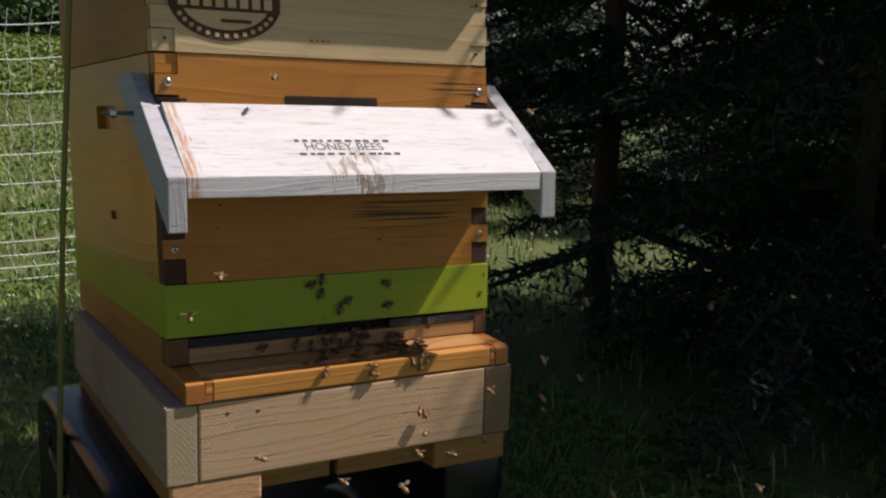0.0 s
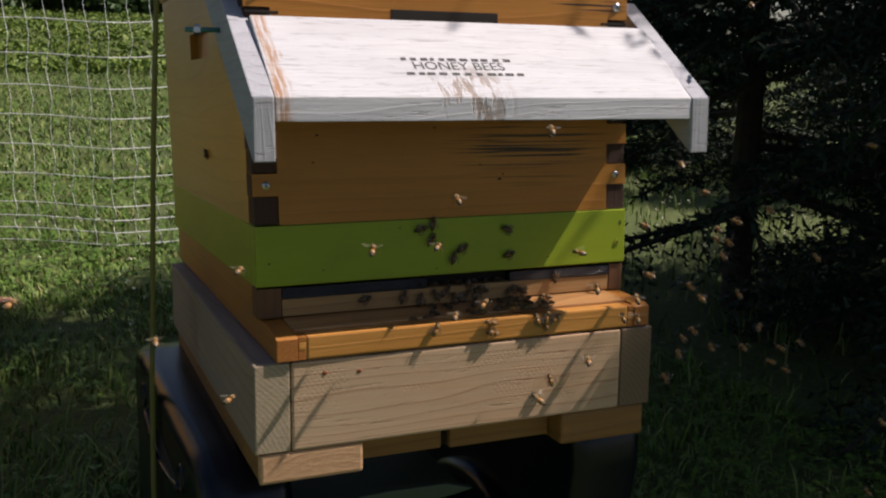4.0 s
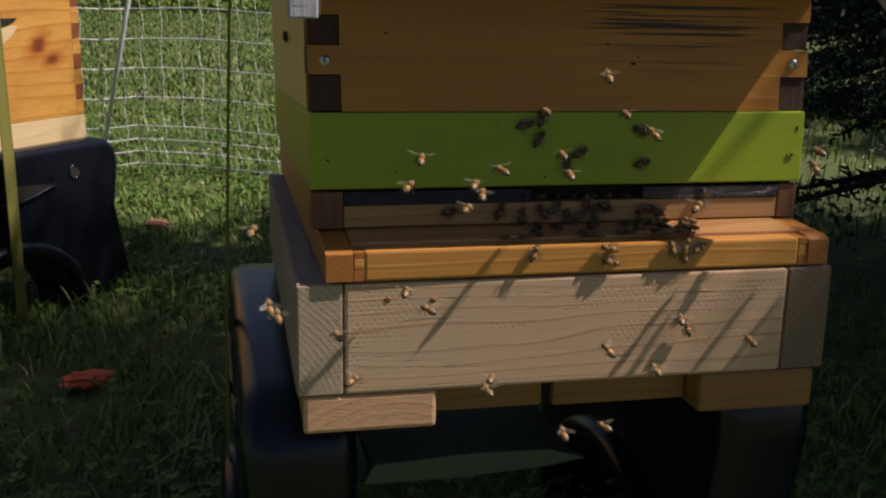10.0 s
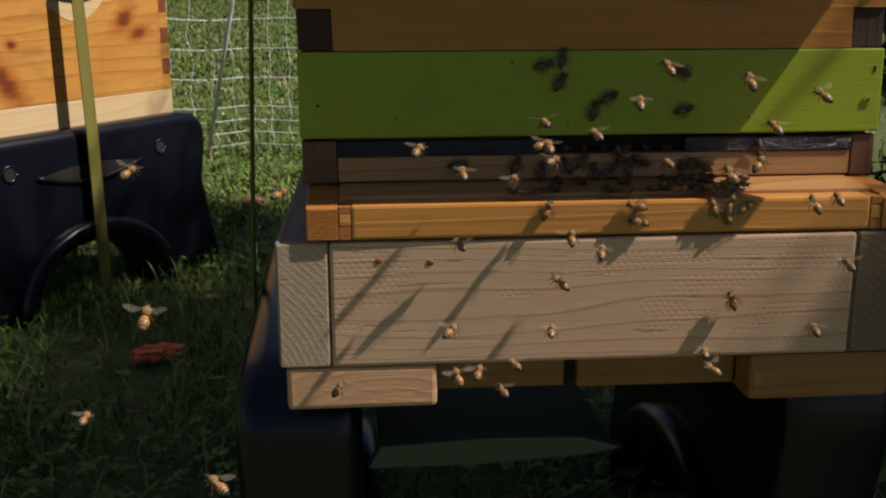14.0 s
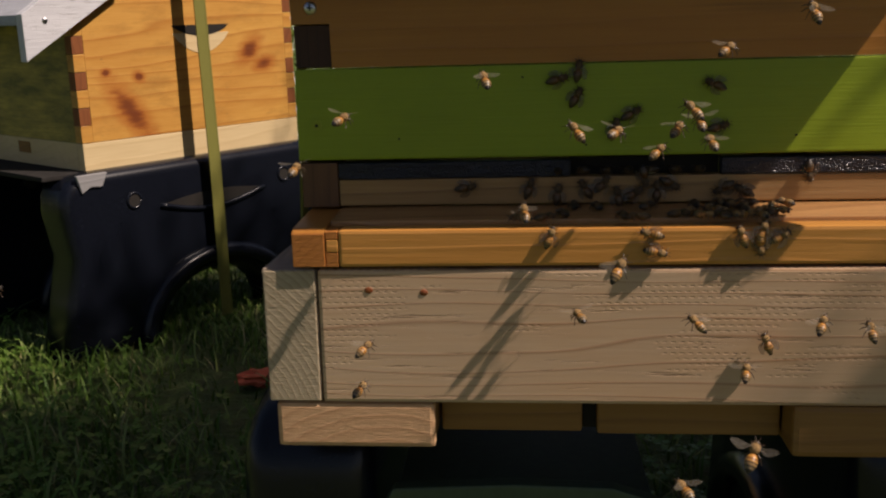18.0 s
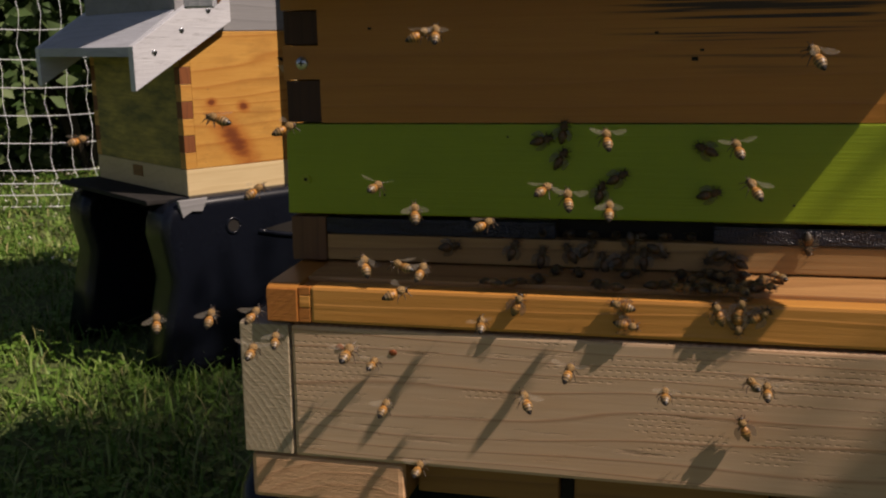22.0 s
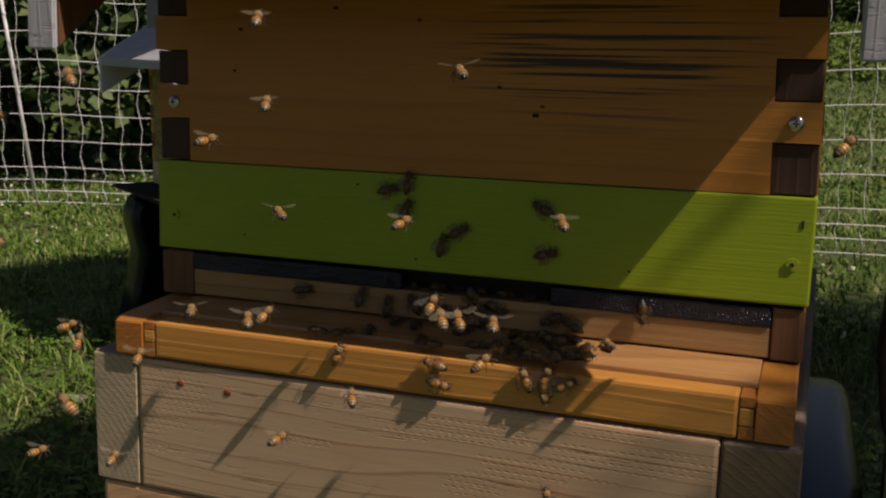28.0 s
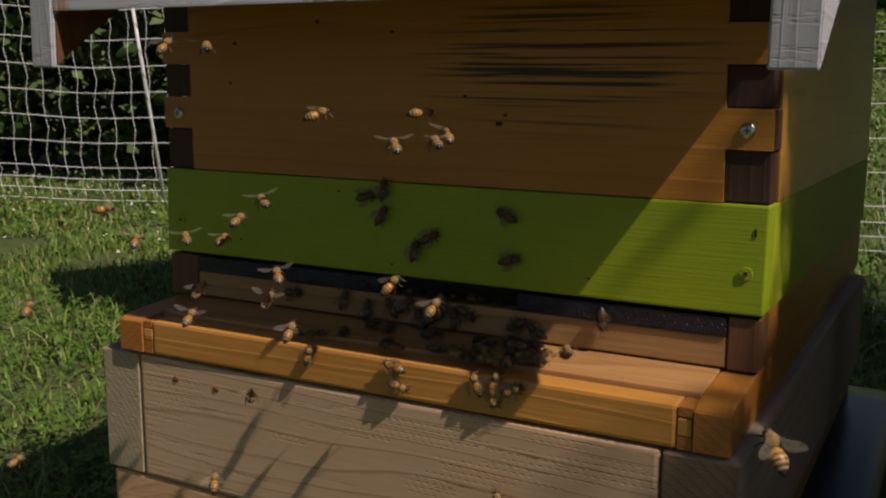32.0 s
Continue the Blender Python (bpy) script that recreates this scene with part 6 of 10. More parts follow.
    walk(bee_in_flight(), route(-20, 31, [(0, 1.660, 0.789, 0.967), (0.1, 1.660, 0.789, 0.967), (1.1, 1.310, 0.939, 0.867), (1.3, 1.236, 0.939, 0.848), (1.9, 1.033, 0.939, 0.794), (2.5, 0.858, 0.939, 0.747), (3.1, 0.713, 0.939, 0.709), (3.7, 0.596, 0.939, 0.677), (4.3, 0.507, 0.939, 0.654), (4.9, 0.448, 0.939, 0.638), (5.5, 0.417, 0.939, 0.630), (6.5, 0.433, 0.939, 0.626), (8, 0.468, 0.939, 0.612), (9, 0.484, 0.939, 0.608), (9.5, 0.487, 0.939, 0.606), (10, 0.486, 0.939, 0.604), (11.5, 0.469, 0.939, 0.603), (13, 0.445, 0.939, 0.608), (13.4, 0.436, 0.937, 0.634), (14.4, 0.786, 0.787, 0.734), (16.9, 2.183, -0.625, 1.200), (32, 2.184, -0.624, 1.201)]))
    walk(bee_in_flight(), route(-18, 34, [(0, -0.329, 0.785, 0.518), (1.3, -0.329, 0.785, 0.518), (2.3, 0.021, 0.935, 0.418), (2.5, 0.074, 0.935, 0.440), (3.1, 0.213, 0.935, 0.497), (3.7, 0.326, 0.935, 0.543), (4.3, 0.410, 0.935, 0.578), (4.9, 0.467, 0.935, 0.602), (5.5, 0.497, 0.935, 0.614), (6.5, 0.534, 0.935, 0.628), (7, 0.558, 0.935, 0.634), (7.9, 0.614, 0.935, 0.641), (8.5, 0.668, 0.935, 0.645), (9.1, 0.773, 0.935, 0.654), (10.1, 1.123, 0.785, 0.754), (12.6, 2.449, -0.866, 1.200), (32, 2.450, -0.865, 1.201)]))
    walk(bee_in_flight(), route(8, 9, [(0, 1.569, 0.813, 0.706), (1.5, 1.569, 0.813, 0.706), (2.5, 1.219, 0.963, 0.606), (3.1, 1.000, 0.963, 0.600), (3.7, 0.823, 0.963, 0.595), (4.3, 0.690, 0.963, 0.592), (4.9, 0.600, 0.963, 0.589), (5.5, 0.554, 0.963, 0.588), (6.5, 0.549, 0.963, 0.593), (8, 0.528, 0.963, 0.597), (8.5, 0.521, 0.963, 0.595), (9.5, 0.511, 0.963, 0.582), (11, 0.511, 0.963, 0.560), (12, 0.510, 0.963, 0.550), (12.3, 0.513, 0.963, 0.547), (12.9, 0.565, 0.963, 0.545), (13.5, 0.665, 0.963, 0.540), (13.7, 0.709, 0.963, 0.539), (14.7, 1.059, 0.813, 0.639), (17.2, 1.820, -0.539, 1.200), (32, 1.821, -0.538, 1.201)]))
    walk(bee_in_flight(), route(9, 13, [(0, 1.554, 0.792, 0.683), (1.1, 1.554, 0.792, 0.683), (2.1, 1.204, 0.942, 0.583), (2.5, 1.059, 0.942, 0.579), (3.1, 0.872, 0.942, 0.573), (3.7, 0.722, 0.942, 0.568), (4.3, 0.609, 0.942, 0.565), (4.9, 0.533, 0.942, 0.562), (5.5, 0.493, 0.942, 0.561), (6, 0.495, 0.942, 0.564), (7, 0.489, 0.942, 0.566), (8, 0.477, 0.942, 0.567), (9.5, 0.461, 0.942, 0.555), (11.5, 0.445, 0.942, 0.533), (12, 0.441, 0.942, 0.530), (13, 0.445, 0.942, 0.525), (13.5, 0.473, 0.942, 0.525), (14, 0.474, 0.942, 0.524), (14.6, 0.519, 0.942, 0.529), (15.2, 0.605, 0.942, 0.538), (15.6, 0.686, 0.942, 0.546), (16.6, 1.036, 0.792, 0.646), (19.1, 2.474, -0.790, 1.200), (32, 2.475, -0.789, 1.201)]))
    walk(bee_in_flight(), route(17, 14, [(0, 1.476, 0.792, 0.689), (2.1, 1.476, 0.792, 0.689), (3.1, 1.126, 0.942, 0.589), (3.7, 0.877, 0.942, 0.571), (4.3, 0.689, 0.942, 0.558), (4.9, 0.563, 0.942, 0.549), (5.5, 0.497, 0.942, 0.544), (6.5, 0.469, 0.942, 0.546), (8, 0.441, 0.942, 0.546), (9.5, 0.417, 0.942, 0.541), (10, 0.413, 0.942, 0.539), (11, 0.418, 0.942, 0.529), (11.5, 0.424, 0.942, 0.521), (12.1, 0.424, 0.942, 0.510), (12.7, 0.458, 0.942, 0.499), (13.3, 0.525, 0.942, 0.478), (13.9, 0.623, 0.942, 0.447), (14.3, 0.706, 0.942, 0.420), (15.3, 1.056, 0.792, 0.520), (17.8, 2.034, -0.441, 1.200), (32, 2.035, -0.440, 1.201)]))
    walk(bee_in_flight(), route(-52, 10, [(0, -0.334, 0.816, 0.713), (1.7, -0.334, 0.816, 0.713), (2.7, 0.016, 0.966, 0.613), (3.1, 0.105, 0.966, 0.589), (3.7, 0.215, 0.966, 0.557), (4.3, 0.299, 0.966, 0.534), (4.9, 0.355, 0.966, 0.518), (5.5, 0.384, 0.966, 0.510), (6.5, 0.369, 0.966, 0.510), (7.5, 0.366, 0.966, 0.516), (8, 0.370, 0.966, 0.518), (8.5, 0.378, 0.966, 0.519), (9, 0.385, 0.966, 0.509), (9.5, 0.397, 0.966, 0.508), (10.5, 0.396, 0.966, 0.507), (11.5, 0.388, 0.966, 0.507), (12.5, 0.399, 0.966, 0.506), (13.5, 0.429, 0.966, 0.509), (14, 0.448, 0.966, 0.514), (14.5, 0.473, 0.966, 0.517), (15.1, 0.516, 0.966, 0.522), (15.7, 0.600, 0.966, 0.532), (16.1, 0.679, 0.966, 0.542), (17.1, 1.029, 0.816, 0.642), (19.6, 2.298, -0.878, 1.200), (32, 2.299, -0.877, 1.201)]))
    walk(bee_in_flight(), route(22, 20, [(0, 1.527, 0.813, 0.650), (1.7, 1.527, 0.813, 0.650), (2.7, 1.177, 0.963, 0.550), (3.1, 0.999, 0.963, 0.535), (3.7, 0.776, 0.963, 0.517), (4.3, 0.608, 0.963, 0.504), (4.9, 0.495, 0.963, 0.495), (5.5, 0.436, 0.963, 0.490), (6, 0.427, 0.963, 0.491), (6.3, 0.419, 0.963, 0.491), (6.9, 0.439, 0.963, 0.497), (7.5, 0.477, 0.963, 0.510), (8.1, 0.534, 0.963, 0.528), (8.7, 0.609, 0.963, 0.553), (9.3, 0.703, 0.963, 0.583), (9.7, 0.775, 0.963, 0.607), (10.7, 1.125, 0.813, 0.707), (13.2, 2.260, -0.529, 1.200), (32, 2.261, -0.528, 1.201)]))
    walk(bee_in_flight(), route(-32, 35, [(0, 1.610, 0.794, 0.709), (0.9, 1.610, 0.794, 0.709), (1.9, 1.260, 0.944, 0.609), (2.5, 1.027, 0.944, 0.572), (3.1, 0.832, 0.944, 0.542), (3.7, 0.675, 0.944, 0.517), (4.3, 0.557, 0.944, 0.499), (4.9, 0.477, 0.944, 0.486), (5.5, 0.436, 0.944, 0.480), (6.5, 0.437, 0.944, 0.480), (7.1, 0.480, 0.944, 0.486), (7.7, 0.563, 0.944, 0.499), (8.3, 0.686, 0.944, 0.517), (8.7, 0.791, 0.944, 0.533), (9.7, 1.141, 0.794, 0.633), (12.2, 2.280, -0.655, 1.200), (32, 2.281, -0.654, 1.201)]))
    walk(bee_in_flight(), route(1, 32, [(0, 0.985, 0.816, 0.297), (1.9, 0.985, 0.816, 0.297), (2.9, 0.635, 0.966, 0.197), (3.1, 0.640, 0.966, 0.256), (3.7, 0.653, 0.966, 0.408), (4.3, 0.663, 0.966, 0.523), (4.9, 0.670, 0.966, 0.600), (5.5, 0.673, 0.966, 0.640), (6, 0.675, 0.966, 0.663), (6.5, 0.674, 0.966, 0.676), (7.1, 0.672, 0.962, 0.742), (8.1, 1.022, 0.812, 0.842), (10.6, 1.921, -0.584, 1.200), (32, 1.922, -0.583, 1.201)]))
    walk(bee_in_flight(), route(-14, 13, [(0, 1.527, 0.802, 0.658), (1.5, 1.527, 0.802, 0.658), (2.5, 1.177, 0.952, 0.558), (3.1, 0.982, 0.952, 0.552), (3.7, 0.825, 0.952, 0.547), (4.3, 0.707, 0.952, 0.544), (4.9, 0.627, 0.952, 0.541), (5.5, 0.586, 0.952, 0.540), (6, 0.587, 0.952, 0.543), (7, 0.602, 0.952, 0.541), (8, 0.622, 0.952, 0.541), (8.5, 0.631, 0.952, 0.544), (9.1, 0.690, 0.952, 0.556), (9.7, 0.803, 0.952, 0.578), (10.7, 1.153, 0.802, 0.678), (13.2, 2.011, -0.624, 1.200), (32, 2.012, -0.623, 1.201)]))
    walk(bee_in_flight(), route(9, 34, [(0, 1.529, 0.807, 0.688), (1.5, 1.529, 0.807, 0.688), (2.5, 1.179, 0.957, 0.588), (3.1, 0.992, 0.957, 0.566), (3.7, 0.842, 0.957, 0.548), (4.3, 0.729, 0.957, 0.535), (4.9, 0.653, 0.957, 0.526), (5.5, 0.613, 0.957, 0.521), (7, 0.615, 0.957, 0.523), (8, 0.626, 0.957, 0.525), (8.5, 0.635, 0.957, 0.527), (9, 0.636, 0.957, 0.527), (9.6, 0.681, 0.957, 0.533), (10.2, 0.767, 0.957, 0.546), (11.2, 1.117, 0.807, 0.646), (13.7, 1.988, -0.714, 1.200), (32, 1.989, -0.713, 1.201)]))
    walk(bee_in_flight(), route(-30, 17, [(0, -0.351, 0.792, 0.730), (1.5, -0.351, 0.792, 0.730), (2.5, -0.001, 0.942, 0.630), (3.1, 0.205, 0.942, 0.597), (3.7, 0.370, 0.942, 0.570), (4.3, 0.494, 0.942, 0.550), (4.9, 0.578, 0.942, 0.537), (5.5, 0.622, 0.942, 0.530), (6, 0.647, 0.942, 0.526), (6.2, 0.654, 0.942, 0.524), (6.8, 0.684, 0.942, 0.515), (7.4, 0.743, 0.942, 0.498), (8, 0.830, 0.942, 0.474), (9, 1.180, 0.792, 0.574), (11.5, 1.868, -0.566, 1.200), (32, 1.869, -0.565, 1.201)]))
    walk(bee_in_flight(), route(-43, 37, [(0, 1.619, 0.815, 0.369), (1.3, 1.619, 0.815, 0.369), (2.3, 1.269, 0.965, 0.269), (2.5, 1.205, 0.965, 0.295), (3.1, 1.035, 0.965, 0.363), (3.7, 0.898, 0.965, 0.417), (4.3, 0.795, 0.965, 0.459), (4.9, 0.725, 0.965, 0.487), (5.5, 0.689, 0.965, 0.501), (6, 0.693, 0.965, 0.513), (6.5, 0.693, 0.965, 0.529), (7, 0.696, 0.965, 0.539), (7.5, 0.703, 0.965, 0.544), (8, 0.705, 0.965, 0.559), (8.6, 0.708, 0.965, 0.585), (9.2, 0.715, 0.965, 0.636), (9.8, 0.725, 0.965, 0.710), (10.8, 1.075, 0.815, 0.810), (13.3, 2.502, -0.660, 1.200), (32, 2.503, -0.659, 1.201)]))
    walk(bee_in_flight(), route(-2, 12, [(0, 1.573, 0.807, 0.411), (1.7, 1.573, 0.807, 0.411), (2.7, 1.223, 0.957, 0.311), (3.1, 1.098, 0.957, 0.339), (3.7, 0.941, 0.957, 0.374), (4.3, 0.823, 0.957, 0.400), (4.9, 0.743, 0.957, 0.418), (5.5, 0.702, 0.957, 0.427), (6.5, 0.705, 0.957, 0.446), (7.5, 0.709, 0.957, 0.472), (8.5, 0.704, 0.957, 0.501), (9.5, 0.683, 0.957, 0.528), (10.1, 0.662, 0.957, 0.551), (10.7, 0.622, 0.957, 0.594), (11.3, 0.562, 0.957, 0.659), (12.3, 0.912, 0.807, 0.759), (14.8, 1.843, -0.825, 1.200), (32, 1.844, -0.824, 1.201)]))
    walk(bee_in_flight(), route(-35, 22, [(0, -0.293, 0.780, 0.771), (1.7, -0.293, 0.780, 0.771), (2.7, 0.057, 0.930, 0.671), (3.1, 0.200, 0.930, 0.607), (3.7, 0.378, 0.930, 0.528), (4.3, 0.512, 0.930, 0.468), (4.9, 0.603, 0.930, 0.428), (5.5, 0.650, 0.930, 0.407), (6, 0.677, 0.930, 0.395), (6.5, 0.709, 0.930, 0.382), (7, 0.747, 0.930, 0.367), (7.5, 0.792, 0.930, 0.352), (8.1, 0.870, 0.930, 0.326), (9.1, 1.220, 0.780, 0.426), (11.6, 2.578, -0.567, 1.200), (32, 2.579, -0.566, 1.201)]))
    walk(bee_in_flight(), route(10, 13, [(0, 2.291, -0.726, 1.200), (0.6, 2.291, -0.726, 1.200), (3.1, 1.476, 0.814, 0.426), (4.1, 1.126, 0.964, 0.326), (4.3, 1.075, 0.964, 0.329), (4.9, 0.958, 0.964, 0.337), (5.5, 0.898, 0.964, 0.341), (6.5, 0.880, 0.964, 0.355), (7, 0.877, 0.964, 0.363), (7.4, 0.898, 0.964, 0.374), (8.4, 1.248, 0.814, 0.474), (10.9, 1.988, -0.733, 1.200), (32, 1.989, -0.732, 1.201)]))
    walk(bee_in_flight(), route(6, 28, [(0, 1.542, 0.795, 0.244), (2.1, 1.542, 0.795, 0.244), (3.1, 1.192, 0.945, 0.144), (3.7, 1.062, 0.945, 0.198), (4.3, 0.964, 0.945, 0.240), (4.9, 0.897, 0.945, 0.268), (5.5, 0.863, 0.945, 0.282), (6.7, 0.878, 0.945, 0.314), (7.3, 0.891, 0.945, 0.340), (8.3, 1.241, 0.795, 0.440), (10.8, 2.465, -0.576, 1.200), (32, 2.466, -0.575, 1.201)]))
    walk(bee_in_flight(), route(-7, 9, [(0, 1.528, 0.797, 0.536), (2.1, 1.528, 0.797, 0.536), (3.1, 1.178, 0.947, 0.436), (3.7, 0.969, 0.947, 0.425), (4.3, 0.811, 0.947, 0.417), (4.9, 0.704, 0.947, 0.411), (5.5, 0.649, 0.947, 0.408), (7, 0.627, 0.947, 0.413), (7.5, 0.624, 0.947, 0.416), (8.5, 0.628, 0.947, 0.411), (9.5, 0.624, 0.947, 0.405), (10.5, 0.613, 0.947, 0.398), (12.5, 0.579, 0.947, 0.387), (14.5, 0.551, 0.947, 0.378), (15.1, 0.580, 0.947, 0.381), (15.7, 0.636, 0.947, 0.387), (16.1, 0.689, 0.947, 0.392), (17.1, 1.039, 0.797, 0.492), (19.6, 2.274, -0.613, 1.200), (32, 2.275, -0.612, 1.201)]))
    walk(bee_in_flight(), route(0, 8, [(0, 1.649, 0.790, 0.674), (0.5, 1.649, 0.790, 0.674), (1.5, 1.299, 0.940, 0.574), (1.9, 1.174, 0.940, 0.547), (2.5, 1.009, 0.940, 0.510), (3.1, 0.872, 0.940, 0.480), (3.7, 0.762, 0.940, 0.455), (4.3, 0.678, 0.940, 0.437), (4.9, 0.622, 0.940, 0.424), (5.5, 0.593, 0.940, 0.418), (6.8, 0.609, 0.940, 0.422), (7.4, 0.661, 0.940, 0.431), (8, 0.761, 0.940, 0.449), (8.4, 0.854, 0.940, 0.466), (9.4, 1.204, 0.790, 0.566), (11.9, 1.962, -0.880, 1.200), (32, 1.963, -0.879, 1.201)]))
    walk(bee_in_flight(), route(29, 11, [(0, 2.296, -0.686, 1.200), (0.4, 2.296, -0.686, 1.200), (2.9, 0.887, 0.790, 0.349), (3.9, 0.537, 0.940, 0.249), (4.3, 0.489, 0.940, 0.305), (4.9, 0.439, 0.940, 0.366), (5.5, 0.413, 0.940, 0.397), (6.7, 0.376, 0.940, 0.441), (7.3, 0.350, 0.940, 0.471), (7.9, 0.299, 0.940, 0.530), (8.5, 0.225, 0.940, 0.617), (8.9, 0.162, 0.940, 0.691), (9.9, -0.188, 0.790, 0.791), (12.4, -1.630, -0.555, 1.200), (32, -1.629, -0.554, 1.201)]))
    walk(bee_in_flight(), route(13, 14, [(0, 1.536, 0.787, 0.562), (1.7, 1.536, 0.787, 0.562), (2.7, 1.186, 0.937, 0.462), (3.1, 1.008, 0.937, 0.442), (3.7, 0.785, 0.937, 0.417), (4.3, 0.617, 0.937, 0.399), (4.9, 0.504, 0.937, 0.386), (5.5, 0.445, 0.937, 0.380), (6.5, 0.429, 0.937, 0.380), (8.5, 0.420, 0.937, 0.380), (9.5, 0.413, 0.937, 0.381), (10.5, 0.400, 0.937, 0.380), (11, 0.392, 0.937, 0.384), (12, 0.384, 0.937, 0.384), (13, 0.384, 0.937, 0.383), (13.5, 0.398, 0.937, 0.383), (14, 0.426, 0.937, 0.380), (14.5, 0.443, 0.937, 0.381), (15.1, 0.473, 0.937, 0.383), (15.7, 0.530, 0.937, 0.386), (16.3, 0.614, 0.937, 0.391), (16.7, 0.686, 0.937, 0.395), (17.7, 1.036, 0.787, 0.495), (20.2, 1.924, -0.820, 1.200), (32, 1.925, -0.819, 1.201)]))
    walk(bee_in_flight(), route(0, 27, [(0, 1.531, 0.795, 0.622), (1.9, 1.531, 0.795, 0.622), (2.9, 1.181, 0.945, 0.522), (3.1, 1.090, 0.945, 0.503), (3.7, 0.854, 0.945, 0.452), (4.3, 0.676, 0.945, 0.413), (4.9, 0.556, 0.945, 0.387), (5.5, 0.494, 0.945, 0.374), (6, 0.483, 0.945, 0.370), (6.5, 0.478, 0.945, 0.359), (8, 0.472, 0.945, 0.338), (9, 0.473, 0.945, 0.334), (10, 0.470, 0.945, 0.339), (11, 0.468, 0.945, 0.353), (12, 0.459, 0.945, 0.367), (12.5, 0.457, 0.945, 0.367), (13.1, 0.497, 0.945, 0.373), (13.7, 0.573, 0.945, 0.386), (14.3, 0.686, 0.945, 0.404), (14.5, 0.732, 0.945, 0.412), (15.5, 1.082, 0.795, 0.512), (18, 2.003, -0.761, 1.200), (32, 2.004, -0.760, 1.201)]))
    walk(bee_in_flight(), route(-12, 34, [(0, 1.585, 0.804, 0.999), (0.9, 1.585, 0.804, 0.999), (1.9, 1.235, 0.954, 0.899), (2.5, 1.031, 0.954, 0.744), (3.1, 0.861, 0.954, 0.615), (3.7, 0.724, 0.954, 0.511), (4.3, 0.621, 0.954, 0.433), (4.9, 0.551, 0.954, 0.380), (5.5, 0.515, 0.954, 0.353), (6.5, 0.522, 0.954, 0.330), (7, 0.528, 0.954, 0.318), (7.5, 0.540, 0.954, 0.302), (8, 0.548, 0.954, 0.285), (8.3, 0.558, 0.954, 0.276), (8.9, 0.587, 0.954, 0.250), (9.1, 0.603, 0.954, 0.236), (10.1, 0.953, 0.804, 0.336), (12.6, 1.826, -0.438, 1.200), (32, 1.827, -0.437, 1.201)]))
    walk(bee_in_flight(), route(-20, 34, [(0, 1.492, 0.785, 0.754), (1.5, 1.492, 0.785, 0.754), (2.5, 1.142, 0.935, 0.654), (3.1, 0.938, 0.935, 0.550), (3.7, 0.775, 0.935, 0.466), (4.3, 0.652, 0.935, 0.403), (4.9, 0.569, 0.935, 0.360), (5.5, 0.526, 0.935, 0.338), (6.5, 0.528, 0.935, 0.318), (7.5, 0.535, 0.935, 0.298), (8.1, 0.583, 0.935, 0.289), (8.7, 0.676, 0.935, 0.271), (9.3, 0.814, 0.935, 0.245), (10.3, 1.164, 0.785, 0.345), (12.8, 2.177, -0.427, 1.200), (32, 2.178, -0.426, 1.201)]))
    walk(bee_in_flight(), route(-50, 11, [(0, -0.340, 0.807, 0.691), (1.8, -0.340, 0.807, 0.691), (2.8, 0.010, 0.957, 0.591), (3, 0.056, 0.957, 0.560), (3.6, 0.180, 0.957, 0.478), (4.2, 0.279, 0.957, 0.412), (4.8, 0.353, 0.957, 0.362), (5.4, 0.404, 0.957, 0.328), (6.7, 0.459, 0.957, 0.292), (7.3, 0.510, 0.957, 0.258), (7.5, 0.532, 0.957, 0.243), (8.5, 0.882, 0.807, 0.343), (11, 2.383, -0.818, 1.200), (32, 2.384, -0.817, 1.201)]))
    walk(bee_in_flight(), route(-7, 19, [(0, 1.017, 0.796, 1.028), (0.7, 1.017, 0.796, 1.028), (1.7, 0.667, 0.946, 0.928), (1.9, 0.659, 0.946, 0.870), (2.5, 0.640, 0.946, 0.712), (3.1, 0.623, 0.946, 0.581), (3.7, 0.610, 0.946, 0.475), (4.3, 0.600, 0.946, 0.396), (4.9, 0.593, 0.946, 0.342), (5.5, 0.590, 0.946, 0.314), (6, 0.588, 0.946, 0.298), (6.5, 0.593, 0.946, 0.280), (7.1, 0.602, 0.946, 0.249), (7.3, 0.606, 0.946, 0.232), (8.3, 0.956, 0.796, 0.332), (10.8, 2.121, -0.413, 1.200), (32, 2.122, -0.412, 1.201)]))
    walk(bee_in_flight(), route(0, 45, [(0, -1.937, -0.880, 1.200), (0.8, -1.937, -0.880, 1.200), (3.3, -0.314, 0.795, 0.542), (4.3, 0.036, 0.945, 0.442), (4.9, 0.143, 0.945, 0.433), (5.5, 0.198, 0.945, 0.428), (6, 0.205, 0.945, 0.429), (7, 0.227, 0.945, 0.431), (7.5, 0.227, 0.945, 0.446), (8, 0.231, 0.945, 0.458), (8.5, 0.236, 0.945, 0.465), (9, 0.243, 0.945, 0.466), (9.5, 0.247, 0.945, 0.460), (10.5, 0.264, 0.945, 0.438), (11, 0.269, 0.945, 0.429), (11.5, 0.270, 0.945, 0.428), (12.1, 0.229, 0.945, 0.433), (12.7, 0.149, 0.945, 0.442), (13.1, 0.075, 0.945, 0.450), (14.1, -0.275, 0.795, 0.550), (16.6, -1.368, -0.641, 1.200), (32, -1.367, -0.640, 1.201)]))
